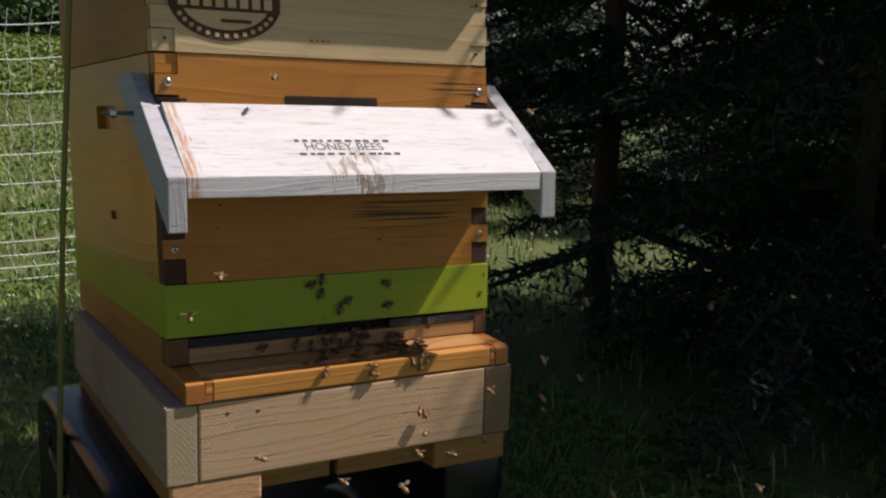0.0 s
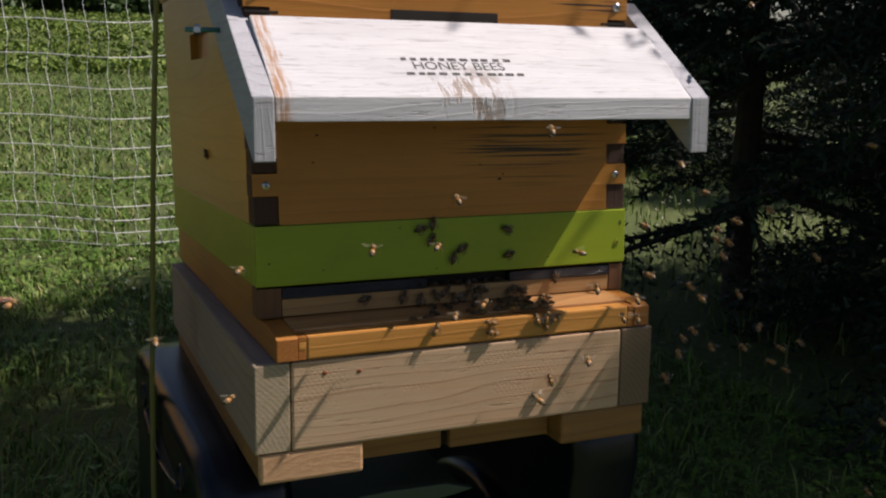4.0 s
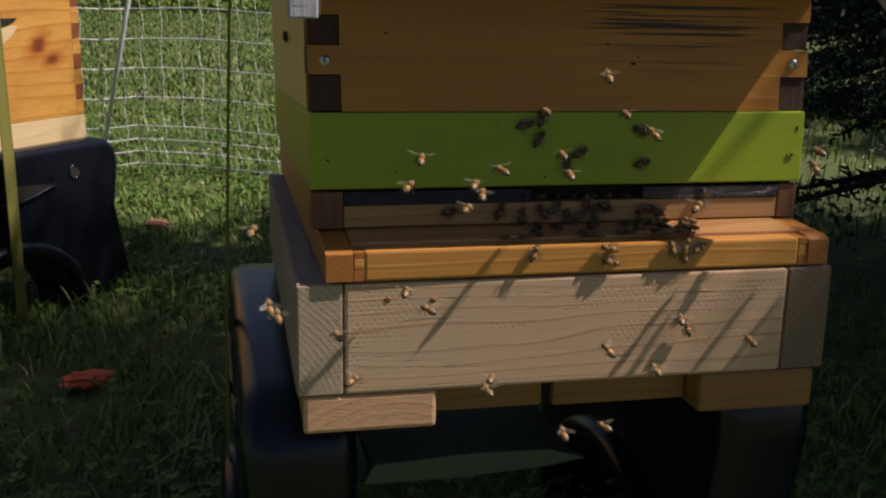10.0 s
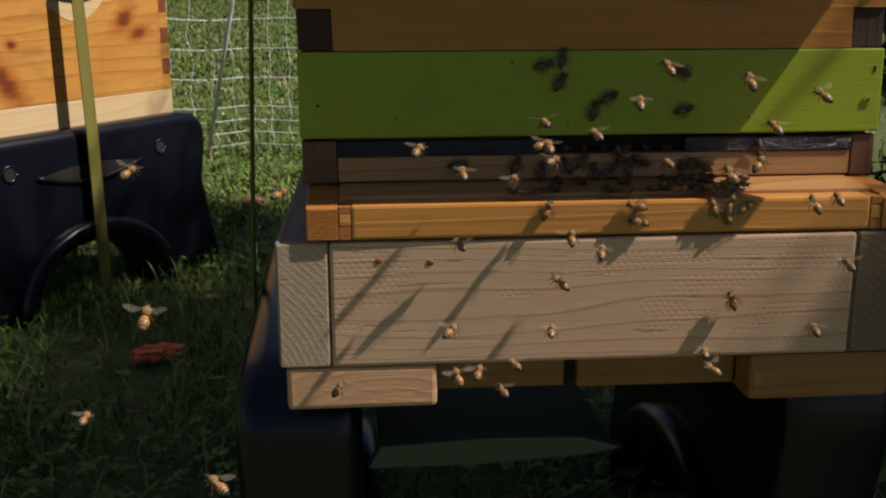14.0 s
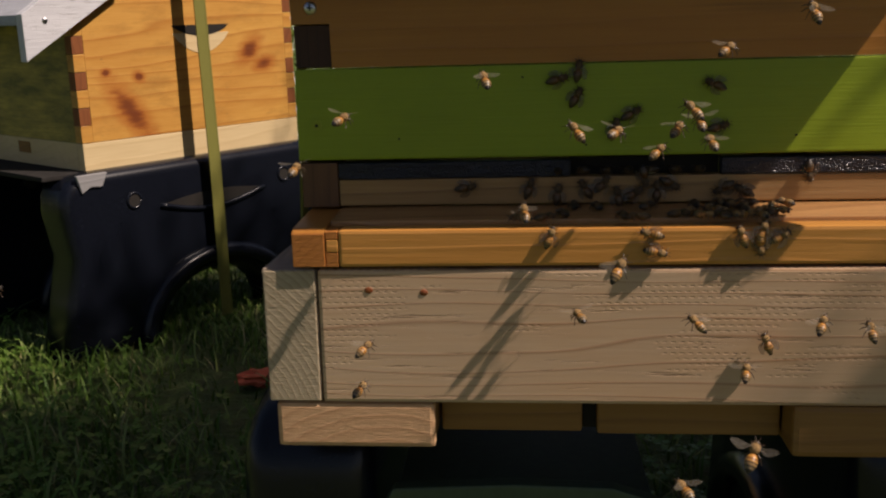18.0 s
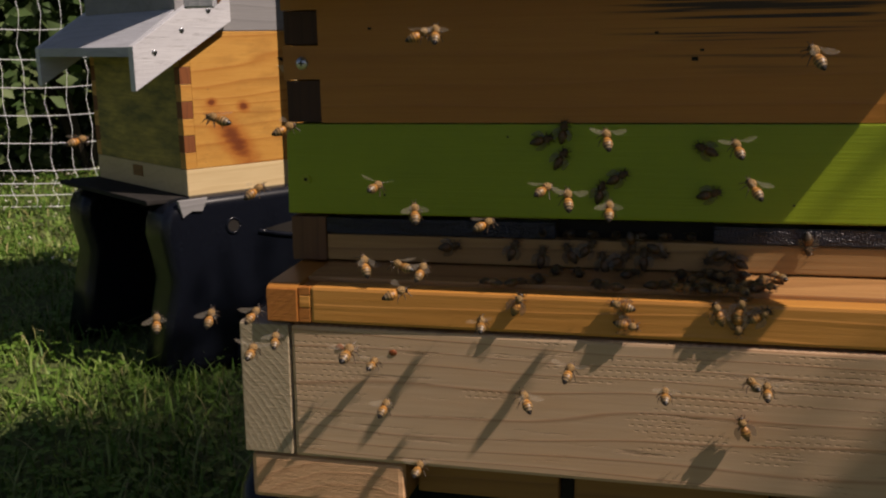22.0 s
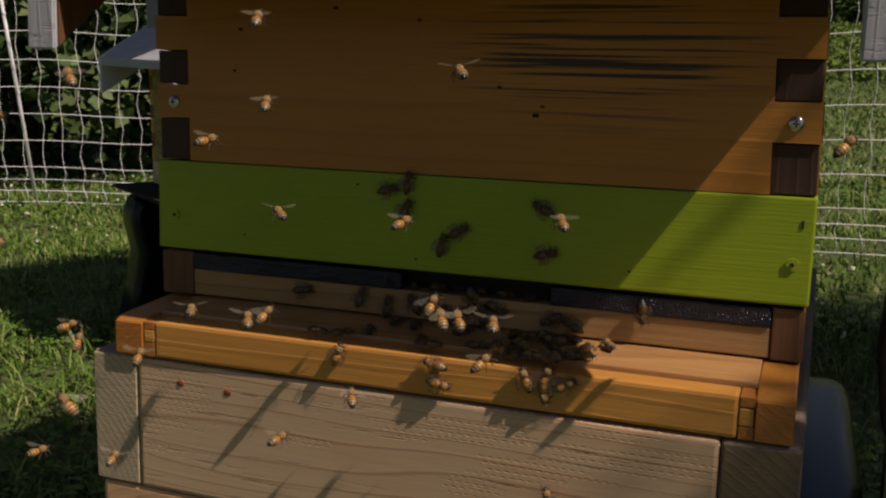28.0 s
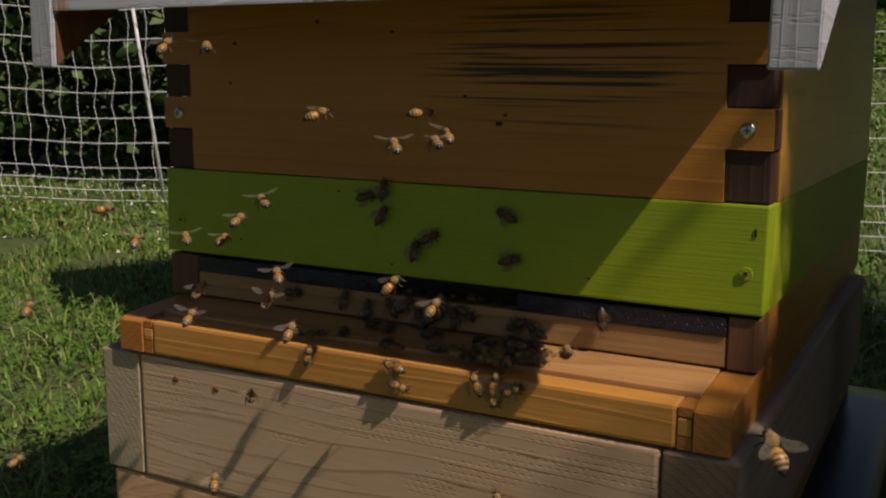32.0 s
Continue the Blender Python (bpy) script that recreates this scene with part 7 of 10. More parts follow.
    walk(bee_in_flight(), route(-7, 39, [(0, -1.125, -0.997, 1.200), (0.8, -1.125, -0.997, 1.200), (3.3, 0.009, 0.811, 0.378), (4.3, 0.359, 0.961, 0.278), (4.9, 0.298, 0.961, 0.339), (5.5, 0.267, 0.961, 0.370), (6, 0.249, 0.961, 0.388), (6.5, 0.239, 0.961, 0.405), (7.5, 0.236, 0.961, 0.435), (8, 0.240, 0.961, 0.447), (8.5, 0.245, 0.961, 0.454), (9, 0.250, 0.961, 0.454), (9.5, 0.254, 0.961, 0.448), (10.5, 0.269, 0.961, 0.424), (11, 0.273, 0.961, 0.413), (11.5, 0.274, 0.961, 0.413), (12.1, 0.233, 0.961, 0.419), (12.7, 0.153, 0.961, 0.432), (13.1, 0.079, 0.961, 0.444), (14.1, -0.271, 0.811, 0.544), (16.6, -1.454, -0.785, 1.200), (32, -1.453, -0.784, 1.201)]))
    walk(bee_in_flight(), route(-26, 22, [(0, -1.552, -0.505, 1.200), (0.6, -1.552, -0.505, 1.200), (3.1, -0.299, 0.800, 0.760), (4.1, 0.051, 0.950, 0.660), (4.3, 0.098, 0.950, 0.646), (4.9, 0.205, 0.950, 0.613), (5.5, 0.260, 0.950, 0.596), (6.5, 0.276, 0.950, 0.584), (7, 0.287, 0.950, 0.578), (8, 0.316, 0.950, 0.560), (9, 0.340, 0.950, 0.541), (10.5, 0.370, 0.950, 0.552), (11.5, 0.397, 0.950, 0.567), (13, 0.441, 0.950, 0.601), (13.6, 0.469, 0.950, 0.620), (13.8, 0.484, 0.950, 0.630), (14.8, 0.834, 0.800, 0.730), (17.3, 2.128, -0.878, 1.200), (32, 2.129, -0.877, 1.201)]))
    walk(bee_in_flight(), route(22, 10, [(0, 2.519, -0.654, 1.200), (0.1, 2.519, -0.654, 1.200), (2.6, 1.409, 0.795, 0.766), (3.6, 1.059, 0.945, 0.666), (4.2, 0.916, 0.945, 0.629), (4.8, 0.808, 0.945, 0.600), (5.4, 0.735, 0.945, 0.581), (6, 0.697, 0.945, 0.571), (7, 0.701, 0.945, 0.565), (8, 0.705, 0.945, 0.562), (8.8, 0.711, 0.945, 0.560), (9.4, 0.757, 0.945, 0.566), (9.6, 0.782, 0.945, 0.570), (10.6, 1.132, 0.795, 0.670), (13.1, 1.875, -0.864, 1.200), (32, 1.876, -0.863, 1.201)]))
    walk(bee_in_flight(), route(-1, 24, [(0, 1.519, 0.800, 0.581), (1.9, 1.519, 0.800, 0.581), (2.9, 1.169, 0.950, 0.481), (3.1, 1.090, 0.950, 0.469), (3.7, 0.888, 0.950, 0.437), (4.3, 0.735, 0.950, 0.414), (4.9, 0.631, 0.950, 0.398), (5.5, 0.578, 0.950, 0.390), (7, 0.558, 0.950, 0.383), (8.5, 0.548, 0.950, 0.384), (9.5, 0.547, 0.950, 0.382), (10, 0.543, 0.950, 0.383), (10.6, 0.579, 0.950, 0.391), (11.2, 0.649, 0.950, 0.407), (11.8, 0.752, 0.950, 0.430), (12.8, 1.102, 0.800, 0.530), (15.3, 1.995, -0.875, 1.200), (32, 1.996, -0.874, 1.201)]))
    walk(bee_in_flight(), route(4, 28, [(0, 1.676, 0.808, 0.596), (0.5, 1.676, 0.808, 0.596), (1.5, 1.326, 0.958, 0.496), (1.9, 1.200, 0.958, 0.496), (2.5, 1.032, 0.958, 0.496), (3.1, 0.893, 0.958, 0.496), (3.7, 0.780, 0.958, 0.496), (4.3, 0.696, 0.958, 0.496), (4.9, 0.639, 0.958, 0.496), (5.5, 0.609, 0.958, 0.496), (6, 0.592, 0.958, 0.496), (6.5, 0.586, 0.958, 0.496), (7.5, 0.607, 0.958, 0.495), (8, 0.606, 0.958, 0.495), (8.5, 0.601, 0.958, 0.495), (9.1, 0.635, 0.958, 0.501), (9.7, 0.702, 0.958, 0.514), (10.1, 0.764, 0.958, 0.526), (11.1, 1.114, 0.808, 0.626), (13.6, 2.045, -0.874, 1.200), (32, 2.046, -0.873, 1.201)]))
    walk(bee_in_flight(), route(-15, 29, [(0, 1.468, 0.787, 0.655), (2.1, 1.468, 0.787, 0.655), (3.1, 1.118, 0.937, 0.555), (3.7, 0.862, 0.937, 0.537), (4.3, 0.669, 0.937, 0.524), (4.9, 0.539, 0.937, 0.515), (5.5, 0.472, 0.937, 0.510), (7, 0.428, 0.937, 0.514), (7.5, 0.416, 0.937, 0.516), (8.5, 0.402, 0.937, 0.522), (9.5, 0.399, 0.937, 0.525), (10, 0.399, 0.937, 0.524), (11.5, 0.411, 0.937, 0.514), (12.5, 0.414, 0.937, 0.504), (14.5, 0.438, 0.937, 0.497), (15.1, 0.493, 0.937, 0.498), (15.7, 0.600, 0.937, 0.501), (16.1, 0.699, 0.937, 0.503), (17.1, 1.049, 0.787, 0.603), (19.6, 2.122, -0.634, 1.200), (32, 2.123, -0.633, 1.201)]))
    walk(bee_in_flight(), route(-76, 29, [(0, -0.290, 0.780, 0.868), (1.5, -0.290, 0.780, 0.868), (2.5, 0.060, 0.930, 0.768), (3.1, 0.258, 0.930, 0.644), (3.7, 0.416, 0.930, 0.545), (4.3, 0.536, 0.930, 0.471), (4.9, 0.616, 0.930, 0.420), (5.5, 0.658, 0.930, 0.394), (6.5, 0.709, 0.930, 0.362), (7, 0.741, 0.930, 0.344), (7.5, 0.781, 0.930, 0.326), (8.1, 0.851, 0.930, 0.295), (9.1, 1.201, 0.780, 0.395), (11.6, 2.537, -0.601, 1.200), (32, 2.538, -0.600, 1.201)]))
    walk(bee_in_flight(), route(-2, 44, [(0, 1.615, 0.786, 0.555), (0.9, 1.615, 0.786, 0.555), (1.9, 1.265, 0.936, 0.455), (2.5, 1.090, 0.936, 0.468), (3.1, 0.945, 0.936, 0.478), (3.7, 0.828, 0.936, 0.487), (4.3, 0.739, 0.936, 0.493), (4.9, 0.680, 0.936, 0.498), (5.5, 0.649, 0.936, 0.500), (6.5, 0.662, 0.936, 0.511), (7.5, 0.682, 0.936, 0.529), (8.1, 0.695, 0.936, 0.538), (8.7, 0.704, 0.936, 0.564), (9.3, 0.721, 0.936, 0.615), (9.7, 0.736, 0.936, 0.662), (10.7, 1.086, 0.786, 0.762), (13.2, 2.189, -0.614, 1.200), (32, 2.190, -0.613, 1.201)]))
    walk(bee_in_flight(), route(-43, 20, [(0, -1.274, -0.888, 1.200), (0.2, -1.274, -0.888, 1.200), (2.7, -0.357, 0.812, 0.639), (3.7, -0.007, 0.962, 0.539), (4.3, 0.156, 0.962, 0.526), (4.9, 0.266, 0.962, 0.517), (5.5, 0.323, 0.962, 0.512), (7, 0.347, 0.962, 0.511), (7.5, 0.352, 0.962, 0.511), (8.5, 0.346, 0.962, 0.511), (9, 0.346, 0.962, 0.525), (9.5, 0.349, 0.962, 0.528), (11.5, 0.367, 0.962, 0.508), (12.1, 0.329, 0.962, 0.506), (12.7, 0.256, 0.962, 0.501), (13.3, 0.148, 0.962, 0.495), (13.7, 0.056, 0.962, 0.490), (14.7, -0.294, 0.812, 0.590), (17.2, -1.792, -0.775, 1.200), (32, -1.791, -0.774, 1.201)]))
    walk(bee_in_flight(), route(-38, 11, [(0, 2.456, -0.744, 1.200), (3.4, 2.456, -0.744, 1.200), (5.9, 1.220, 0.786, 0.723), (6.9, 0.870, 0.936, 0.623), (7.1, 0.806, 0.936, 0.611), (7.7, 0.643, 0.936, 0.579), (8.3, 0.520, 0.936, 0.556), (8.9, 0.437, 0.936, 0.540), (9.5, 0.394, 0.936, 0.532), (11, 0.397, 0.936, 0.529), (12, 0.408, 0.936, 0.523), (13, 0.424, 0.936, 0.516), (14, 0.448, 0.936, 0.509), (14.5, 0.456, 0.936, 0.508), (15.1, 0.513, 0.936, 0.513), (15.7, 0.623, 0.936, 0.522), (15.9, 0.671, 0.936, 0.526), (16.9, 1.021, 0.786, 0.626), (19.4, 1.870, -0.514, 1.200), (32, 1.871, -0.513, 1.201)]))
    walk(bee_in_flight(), route(3, 10, [(0, 2.143, -0.612, 1.200), (1.7, 2.143, -0.612, 1.200), (4.2, 1.369, 0.797, 0.600), (5.2, 1.019, 0.947, 0.500), (5.6, 0.883, 0.947, 0.512), (6.2, 0.713, 0.947, 0.527), (6.8, 0.585, 0.947, 0.538), (7.4, 0.499, 0.947, 0.546), (8, 0.454, 0.947, 0.550), (9, 0.454, 0.947, 0.563), (10, 0.445, 0.947, 0.578), (10.5, 0.436, 0.947, 0.589), (11.5, 0.408, 0.947, 0.618), (12.1, 0.384, 0.947, 0.644), (13.1, 0.734, 0.797, 0.744), (15.6, 1.996, -0.858, 1.200), (32, 1.997, -0.857, 1.201)]))
    walk(bee_in_flight(), route(-6, 11, [(0, 1.504, 0.786, 0.728), (1.7, 1.504, 0.786, 0.728), (2.7, 1.154, 0.936, 0.628), (3.1, 1.007, 0.936, 0.604), (3.7, 0.824, 0.936, 0.572), (4.3, 0.686, 0.936, 0.549), (4.9, 0.593, 0.936, 0.533), (5.5, 0.545, 0.936, 0.525), (7, 0.532, 0.936, 0.526), (7.5, 0.523, 0.936, 0.529), (8, 0.510, 0.936, 0.534), (9, 0.478, 0.936, 0.540), (9.5, 0.466, 0.936, 0.539), (10, 0.461, 0.936, 0.536), (10.5, 0.461, 0.936, 0.530), (11.5, 0.474, 0.936, 0.519), (13, 0.505, 0.936, 0.508), (14, 0.518, 0.936, 0.506), (14.5, 0.520, 0.936, 0.506), (15.1, 0.566, 0.936, 0.512), (15.7, 0.656, 0.936, 0.525), (16.7, 1.006, 0.786, 0.625), (19.2, 2.360, -0.876, 1.200), (32, 2.361, -0.875, 1.201)]))
    walk(bee_in_flight(), route(36, 34, [(0, 2.402, -0.622, 1.200), (0.6, 2.402, -0.622, 1.200), (3.1, 1.376, 0.791, 0.717), (4.1, 1.026, 0.941, 0.617), (4.7, 0.837, 0.941, 0.592), (5.3, 0.693, 0.941, 0.574), (5.9, 0.597, 0.941, 0.561), (6.5, 0.547, 0.941, 0.555), (8.5, 0.530, 0.941, 0.558), (10.5, 0.518, 0.941, 0.565), (11.5, 0.513, 0.941, 0.559), (12, 0.511, 0.941, 0.553), (12.5, 0.517, 0.941, 0.553), (13, 0.519, 0.941, 0.555), (14, 0.515, 0.941, 0.564), (14.5, 0.514, 0.941, 0.562), (15.1, 0.512, 0.937, 0.602), (15.3, 0.511, 0.934, 0.623), (16.3, 0.861, 0.784, 0.723), (18.8, 2.136, -0.743, 1.200), (32, 2.137, -0.742, 1.201)]))
    walk(bee_in_flight(), route(30, 46, [(0, 2.154, -0.492, 1.200), (4.6, 2.154, -0.492, 1.200), (7.1, 1.224, 0.816, 0.531), (8.1, 0.874, 0.966, 0.431), (8.7, 0.774, 0.966, 0.481), (9.3, 0.707, 0.966, 0.515), (10, 0.668, 0.966, 0.534), (10.5, 0.657, 0.966, 0.538), (12, 0.666, 0.966, 0.530), (12.5, 0.672, 0.966, 0.526), (12.9, 0.702, 0.966, 0.526), (13.9, 1.052, 0.816, 0.626), (16.4, 2.408, -0.613, 1.200), (32, 2.409, -0.612, 1.201)]))
    walk(bee_in_flight(), route(-38, 13, [(0, -1.832, -0.594, 1.200), (0.8, -1.832, -0.594, 1.200), (3.3, -0.303, 0.791, 0.657), (4.3, 0.047, 0.941, 0.557), (4.9, 0.151, 0.941, 0.535), (5.5, 0.204, 0.941, 0.523), (7.5, 0.227, 0.941, 0.515), (9.5, 0.251, 0.941, 0.507), (10, 0.246, 0.941, 0.502), (10.5, 0.234, 0.941, 0.503), (11, 0.228, 0.941, 0.506), (11.5, 0.226, 0.941, 0.508), (12, 0.231, 0.941, 0.507), (12.5, 0.240, 0.941, 0.504), (13.5, 0.268, 0.941, 0.494), (14.5, 0.308, 0.941, 0.491), (15.1, 0.345, 0.941, 0.491), (15.7, 0.415, 0.941, 0.491), (16.3, 0.520, 0.941, 0.491), (16.9, 0.658, 0.941, 0.491), (17.9, 1.008, 0.791, 0.591), (20.4, 2.382, -0.549, 1.200), (32, 2.383, -0.548, 1.201)]))
    walk(bee_in_flight(), route(5, 10, [(0, 2.010, -0.562, 1.200), (0.6, 2.010, -0.562, 1.200), (3.1, 1.298, 0.815, 0.957), (4.1, 0.948, 0.965, 0.857), (4.5, 0.827, 0.965, 0.774), (5.1, 0.671, 0.965, 0.667), (5.7, 0.546, 0.965, 0.581), (6.3, 0.451, 0.965, 0.516), (6.9, 0.387, 0.965, 0.473), (7.5, 0.354, 0.965, 0.450), (8, 0.335, 0.965, 0.437), (8.5, 0.319, 0.965, 0.429), (9, 0.309, 0.965, 0.425), (10.5, 0.302, 0.965, 0.413), (12, 0.295, 0.965, 0.389), (12.5, 0.300, 0.965, 0.380), (13.1, 0.266, 0.965, 0.371), (13.7, 0.199, 0.965, 0.353), (14.3, 0.101, 0.965, 0.327), (14.5, 0.061, 0.965, 0.316), (15.5, -0.289, 0.815, 0.416), (18, -2.034, -0.915, 1.200), (32, -2.033, -0.914, 1.201)]))
    walk(bee_in_flight(), route(-42, 22, [(0, -2.073, -0.975, 1.200), (3.7, -2.073, -0.975, 1.200), (6.2, -0.300, 0.815, 0.518), (7.2, 0.050, 0.965, 0.418), (7.8, 0.178, 0.965, 0.400), (8.4, 0.264, 0.965, 0.387), (9, 0.309, 0.965, 0.381), (9.5, 0.310, 0.965, 0.381), (10.5, 0.325, 0.965, 0.388), (11.5, 0.344, 0.965, 0.401), (12.1, 0.358, 0.965, 0.406), (12.7, 0.332, 0.965, 0.421), (13.3, 0.283, 0.965, 0.450), (13.9, 0.210, 0.965, 0.494), (14.5, 0.112, 0.965, 0.551), (14.7, 0.075, 0.965, 0.574), (15.7, -0.275, 0.815, 0.674), (18.2, -1.336, -0.721, 1.200), (32, -1.335, -0.720, 1.201)]))
    walk(bee_in_flight(), route(-4, 22, [(0, -0.328, 0.796, 0.626), (1.9, -0.328, 0.796, 0.626), (2.9, 0.022, 0.946, 0.526), (3.1, 0.057, 0.946, 0.519), (3.7, 0.148, 0.946, 0.501), (4.3, 0.216, 0.946, 0.488), (4.9, 0.262, 0.946, 0.479), (5.5, 0.286, 0.946, 0.474), (6, 0.275, 0.946, 0.475), (6.5, 0.270, 0.946, 0.476), (7, 0.271, 0.946, 0.472), (7.5, 0.280, 0.946, 0.467), (8.5, 0.310, 0.946, 0.456), (9.5, 0.338, 0.946, 0.452), (10, 0.349, 0.946, 0.454), (11, 0.360, 0.946, 0.463), (12, 0.368, 0.946, 0.477), (13.5, 0.390, 0.946, 0.497), (14.5, 0.411, 0.946, 0.507), (15.1, 0.473, 0.946, 0.520), (15.7, 0.593, 0.946, 0.546), (16.1, 0.705, 0.946, 0.571), (17.1, 1.055, 0.796, 0.671), (19.6, 2.488, -0.425, 1.200), (32, 2.489, -0.424, 1.201)]))
    walk(bee_in_flight(), route(29, 11, [(0, 1.404, 0.796, 1.026), (0.6, 1.404, 0.796, 1.026), (1.6, 1.054, 0.946, 0.926), (2, 0.952, 0.946, 0.842), (2.6, 0.816, 0.946, 0.731), (3.2, 0.703, 0.946, 0.639), (3.8, 0.613, 0.946, 0.564), (4.4, 0.544, 0.946, 0.508), (5, 0.498, 0.946, 0.471), (5.6, 0.474, 0.946, 0.451), (6, 0.463, 0.946, 0.442), (7, 0.424, 0.946, 0.432), (8, 0.390, 0.946, 0.428), (8.5, 0.379, 0.946, 0.427), (9.5, 0.370, 0.946, 0.433), (10.5, 0.361, 0.946, 0.448), (11, 0.365, 0.946, 0.455), (12, 0.368, 0.946, 0.458), (13.5, 0.382, 0.946, 0.457), (14, 0.392, 0.946, 0.457), (14.5, 0.397, 0.946, 0.458), (15.1, 0.449, 0.946, 0.466), (15.7, 0.549, 0.946, 0.482), (16.3, 0.697, 0.946, 0.505), (17.3, 1.047, 0.796, 0.605), (19.8, 2.064, -0.894, 1.200), (32, 2.065, -0.893, 1.201)]))
    walk(bee_in_flight(), route(56, 39, [(0, 1.510, 0.800, 0.674), (2.2, 1.510, 0.800, 0.674), (3.2, 1.160, 0.950, 0.574), (3.6, 1.019, 0.950, 0.544), (4.2, 0.842, 0.950, 0.507), (4.8, 0.709, 0.950, 0.478), (5.4, 0.619, 0.950, 0.459), (6, 0.573, 0.950, 0.449), (6.5, 0.571, 0.950, 0.447), (7, 0.564, 0.950, 0.439), (8, 0.536, 0.950, 0.420), (9, 0.513, 0.950, 0.411), (9.5, 0.505, 0.950, 0.405), (10, 0.502, 0.950, 0.401), (11.5, 0.506, 0.950, 0.399), (12, 0.504, 0.950, 0.402), (12.5, 0.497, 0.950, 0.404), (13, 0.485, 0.950, 0.408), (13.5, 0.471, 0.950, 0.417), (14.5, 0.437, 0.950, 0.446), (15.1, 0.406, 0.950, 0.474), (15.7, 0.345, 0.950, 0.528), (16.3, 0.256, 0.950, 0.607), (16.5, 0.219, 0.950, 0.640), (17.5, -0.131, 0.800, 0.740), (20, -1.570, -0.914, 1.200), (32, -1.569, -0.913, 1.201)]))
    walk(bee_in_flight(), route(-4, 25, [(0, 2.532, -0.670, 1.200), (4.5, 2.532, -0.670, 1.200), (7, 1.216, 0.810, 0.563), (8, 0.866, 0.960, 0.463), (8.2, 0.816, 0.960, 0.455), (8.8, 0.693, 0.960, 0.437), (9.4, 0.610, 0.960, 0.424), (10, 0.567, 0.960, 0.418), (10.5, 0.567, 0.960, 0.418), (11.1, 0.610, 0.960, 0.424), (11.7, 0.693, 0.960, 0.437), (11.9, 0.730, 0.960, 0.442), (12.9, 1.080, 0.810, 0.542), (15.4, 1.895, -0.741, 1.200), (32, 1.896, -0.740, 1.201)]))
    walk(bee_in_flight(), route(29, 12, [(0, 1.540, 0.813, 0.531), (2.1, 1.540, 0.813, 0.531), (3.1, 1.190, 0.963, 0.431), (3.7, 0.954, 0.963, 0.406), (4.3, 0.776, 0.963, 0.388), (4.9, 0.656, 0.963, 0.375), (5.5, 0.594, 0.963, 0.369), (7, 0.560, 0.963, 0.365), (9, 0.531, 0.963, 0.340), (10, 0.510, 0.963, 0.332), (11, 0.489, 0.963, 0.331), (11.5, 0.473, 0.963, 0.332), (13, 0.442, 0.963, 0.344), (14.4, 0.420, 0.963, 0.356), (15, 0.452, 0.963, 0.367), (15.6, 0.514, 0.963, 0.388), (16.2, 0.606, 0.963, 0.419), (16.6, 0.684, 0.963, 0.445), (17.6, 1.034, 0.813, 0.545), (20.1, 2.414, -0.432, 1.200), (32, 2.415, -0.431, 1.201)]))
    walk(bee_in_flight(), route(-53, 31, [(0, 1.842, -0.411, 1.200), (3.8, 1.842, -0.411, 1.200), (6.3, 1.205, 0.786, 0.650), (7.3, 0.855, 0.936, 0.550), (7.7, 0.768, 0.936, 0.538), (8.3, 0.665, 0.936, 0.525), (8.9, 0.595, 0.936, 0.516), (9.5, 0.559, 0.936, 0.511), (11.5, 0.577, 0.936, 0.513), (12, 0.583, 0.936, 0.512), (12.5, 0.590, 0.936, 0.507), (13, 0.589, 0.936, 0.506), (13.5, 0.575, 0.936, 0.506), (14, 0.577, 0.936, 0.506), (14.5, 0.588, 0.936, 0.505), (15.1, 0.650, 0.936, 0.510), (15.3, 0.684, 0.936, 0.512), (16.3, 1.034, 0.786, 0.612), (18.8, 2.451, -0.690, 1.200), (32, 2.452, -0.689, 1.201)]))
    walk(bee_in_flight(), route(-8, 16, [(0, -1.707, -0.892, 1.200), (7.5, -1.707, -0.892, 1.200), (10, -0.280, 0.788, 0.620), (11, 0.070, 0.938, 0.520), (11.2, 0.120, 0.938, 0.518), (11.8, 0.243, 0.938, 0.515), (12.4, 0.326, 0.938, 0.512), (13, 0.369, 0.938, 0.511), (14, 0.367, 0.938, 0.517), (14.5, 0.363, 0.938, 0.517), (15.1, 0.313, 0.938, 0.523), (15.7, 0.217, 0.938, 0.536), (16.1, 0.126, 0.938, 0.548), (17.1, -0.224, 0.788, 0.648), (19.6, -1.618, -0.559, 1.200), (32, -1.617, -0.558, 1.201)]))
    walk(bee_in_flight(), route(-10, 17, [(0, 2.401, -0.779, 1.200), (9, 2.401, -0.779, 1.200), (11.5, 1.064, 0.796, 0.657), (12.5, 0.714, 0.946, 0.557), (12.7, 0.664, 0.946, 0.549), (13.3, 0.541, 0.946, 0.531), (13.9, 0.458, 0.946, 0.518), (14.5, 0.415, 0.946, 0.512), (15.1, 0.458, 0.946, 0.518), (15.7, 0.541, 0.946, 0.531), (16.3, 0.664, 0.946, 0.549), (17.3, 1.014, 0.796, 0.649), (19.8, 2.250, -0.722, 1.200), (32, 2.251, -0.721, 1.201)]))
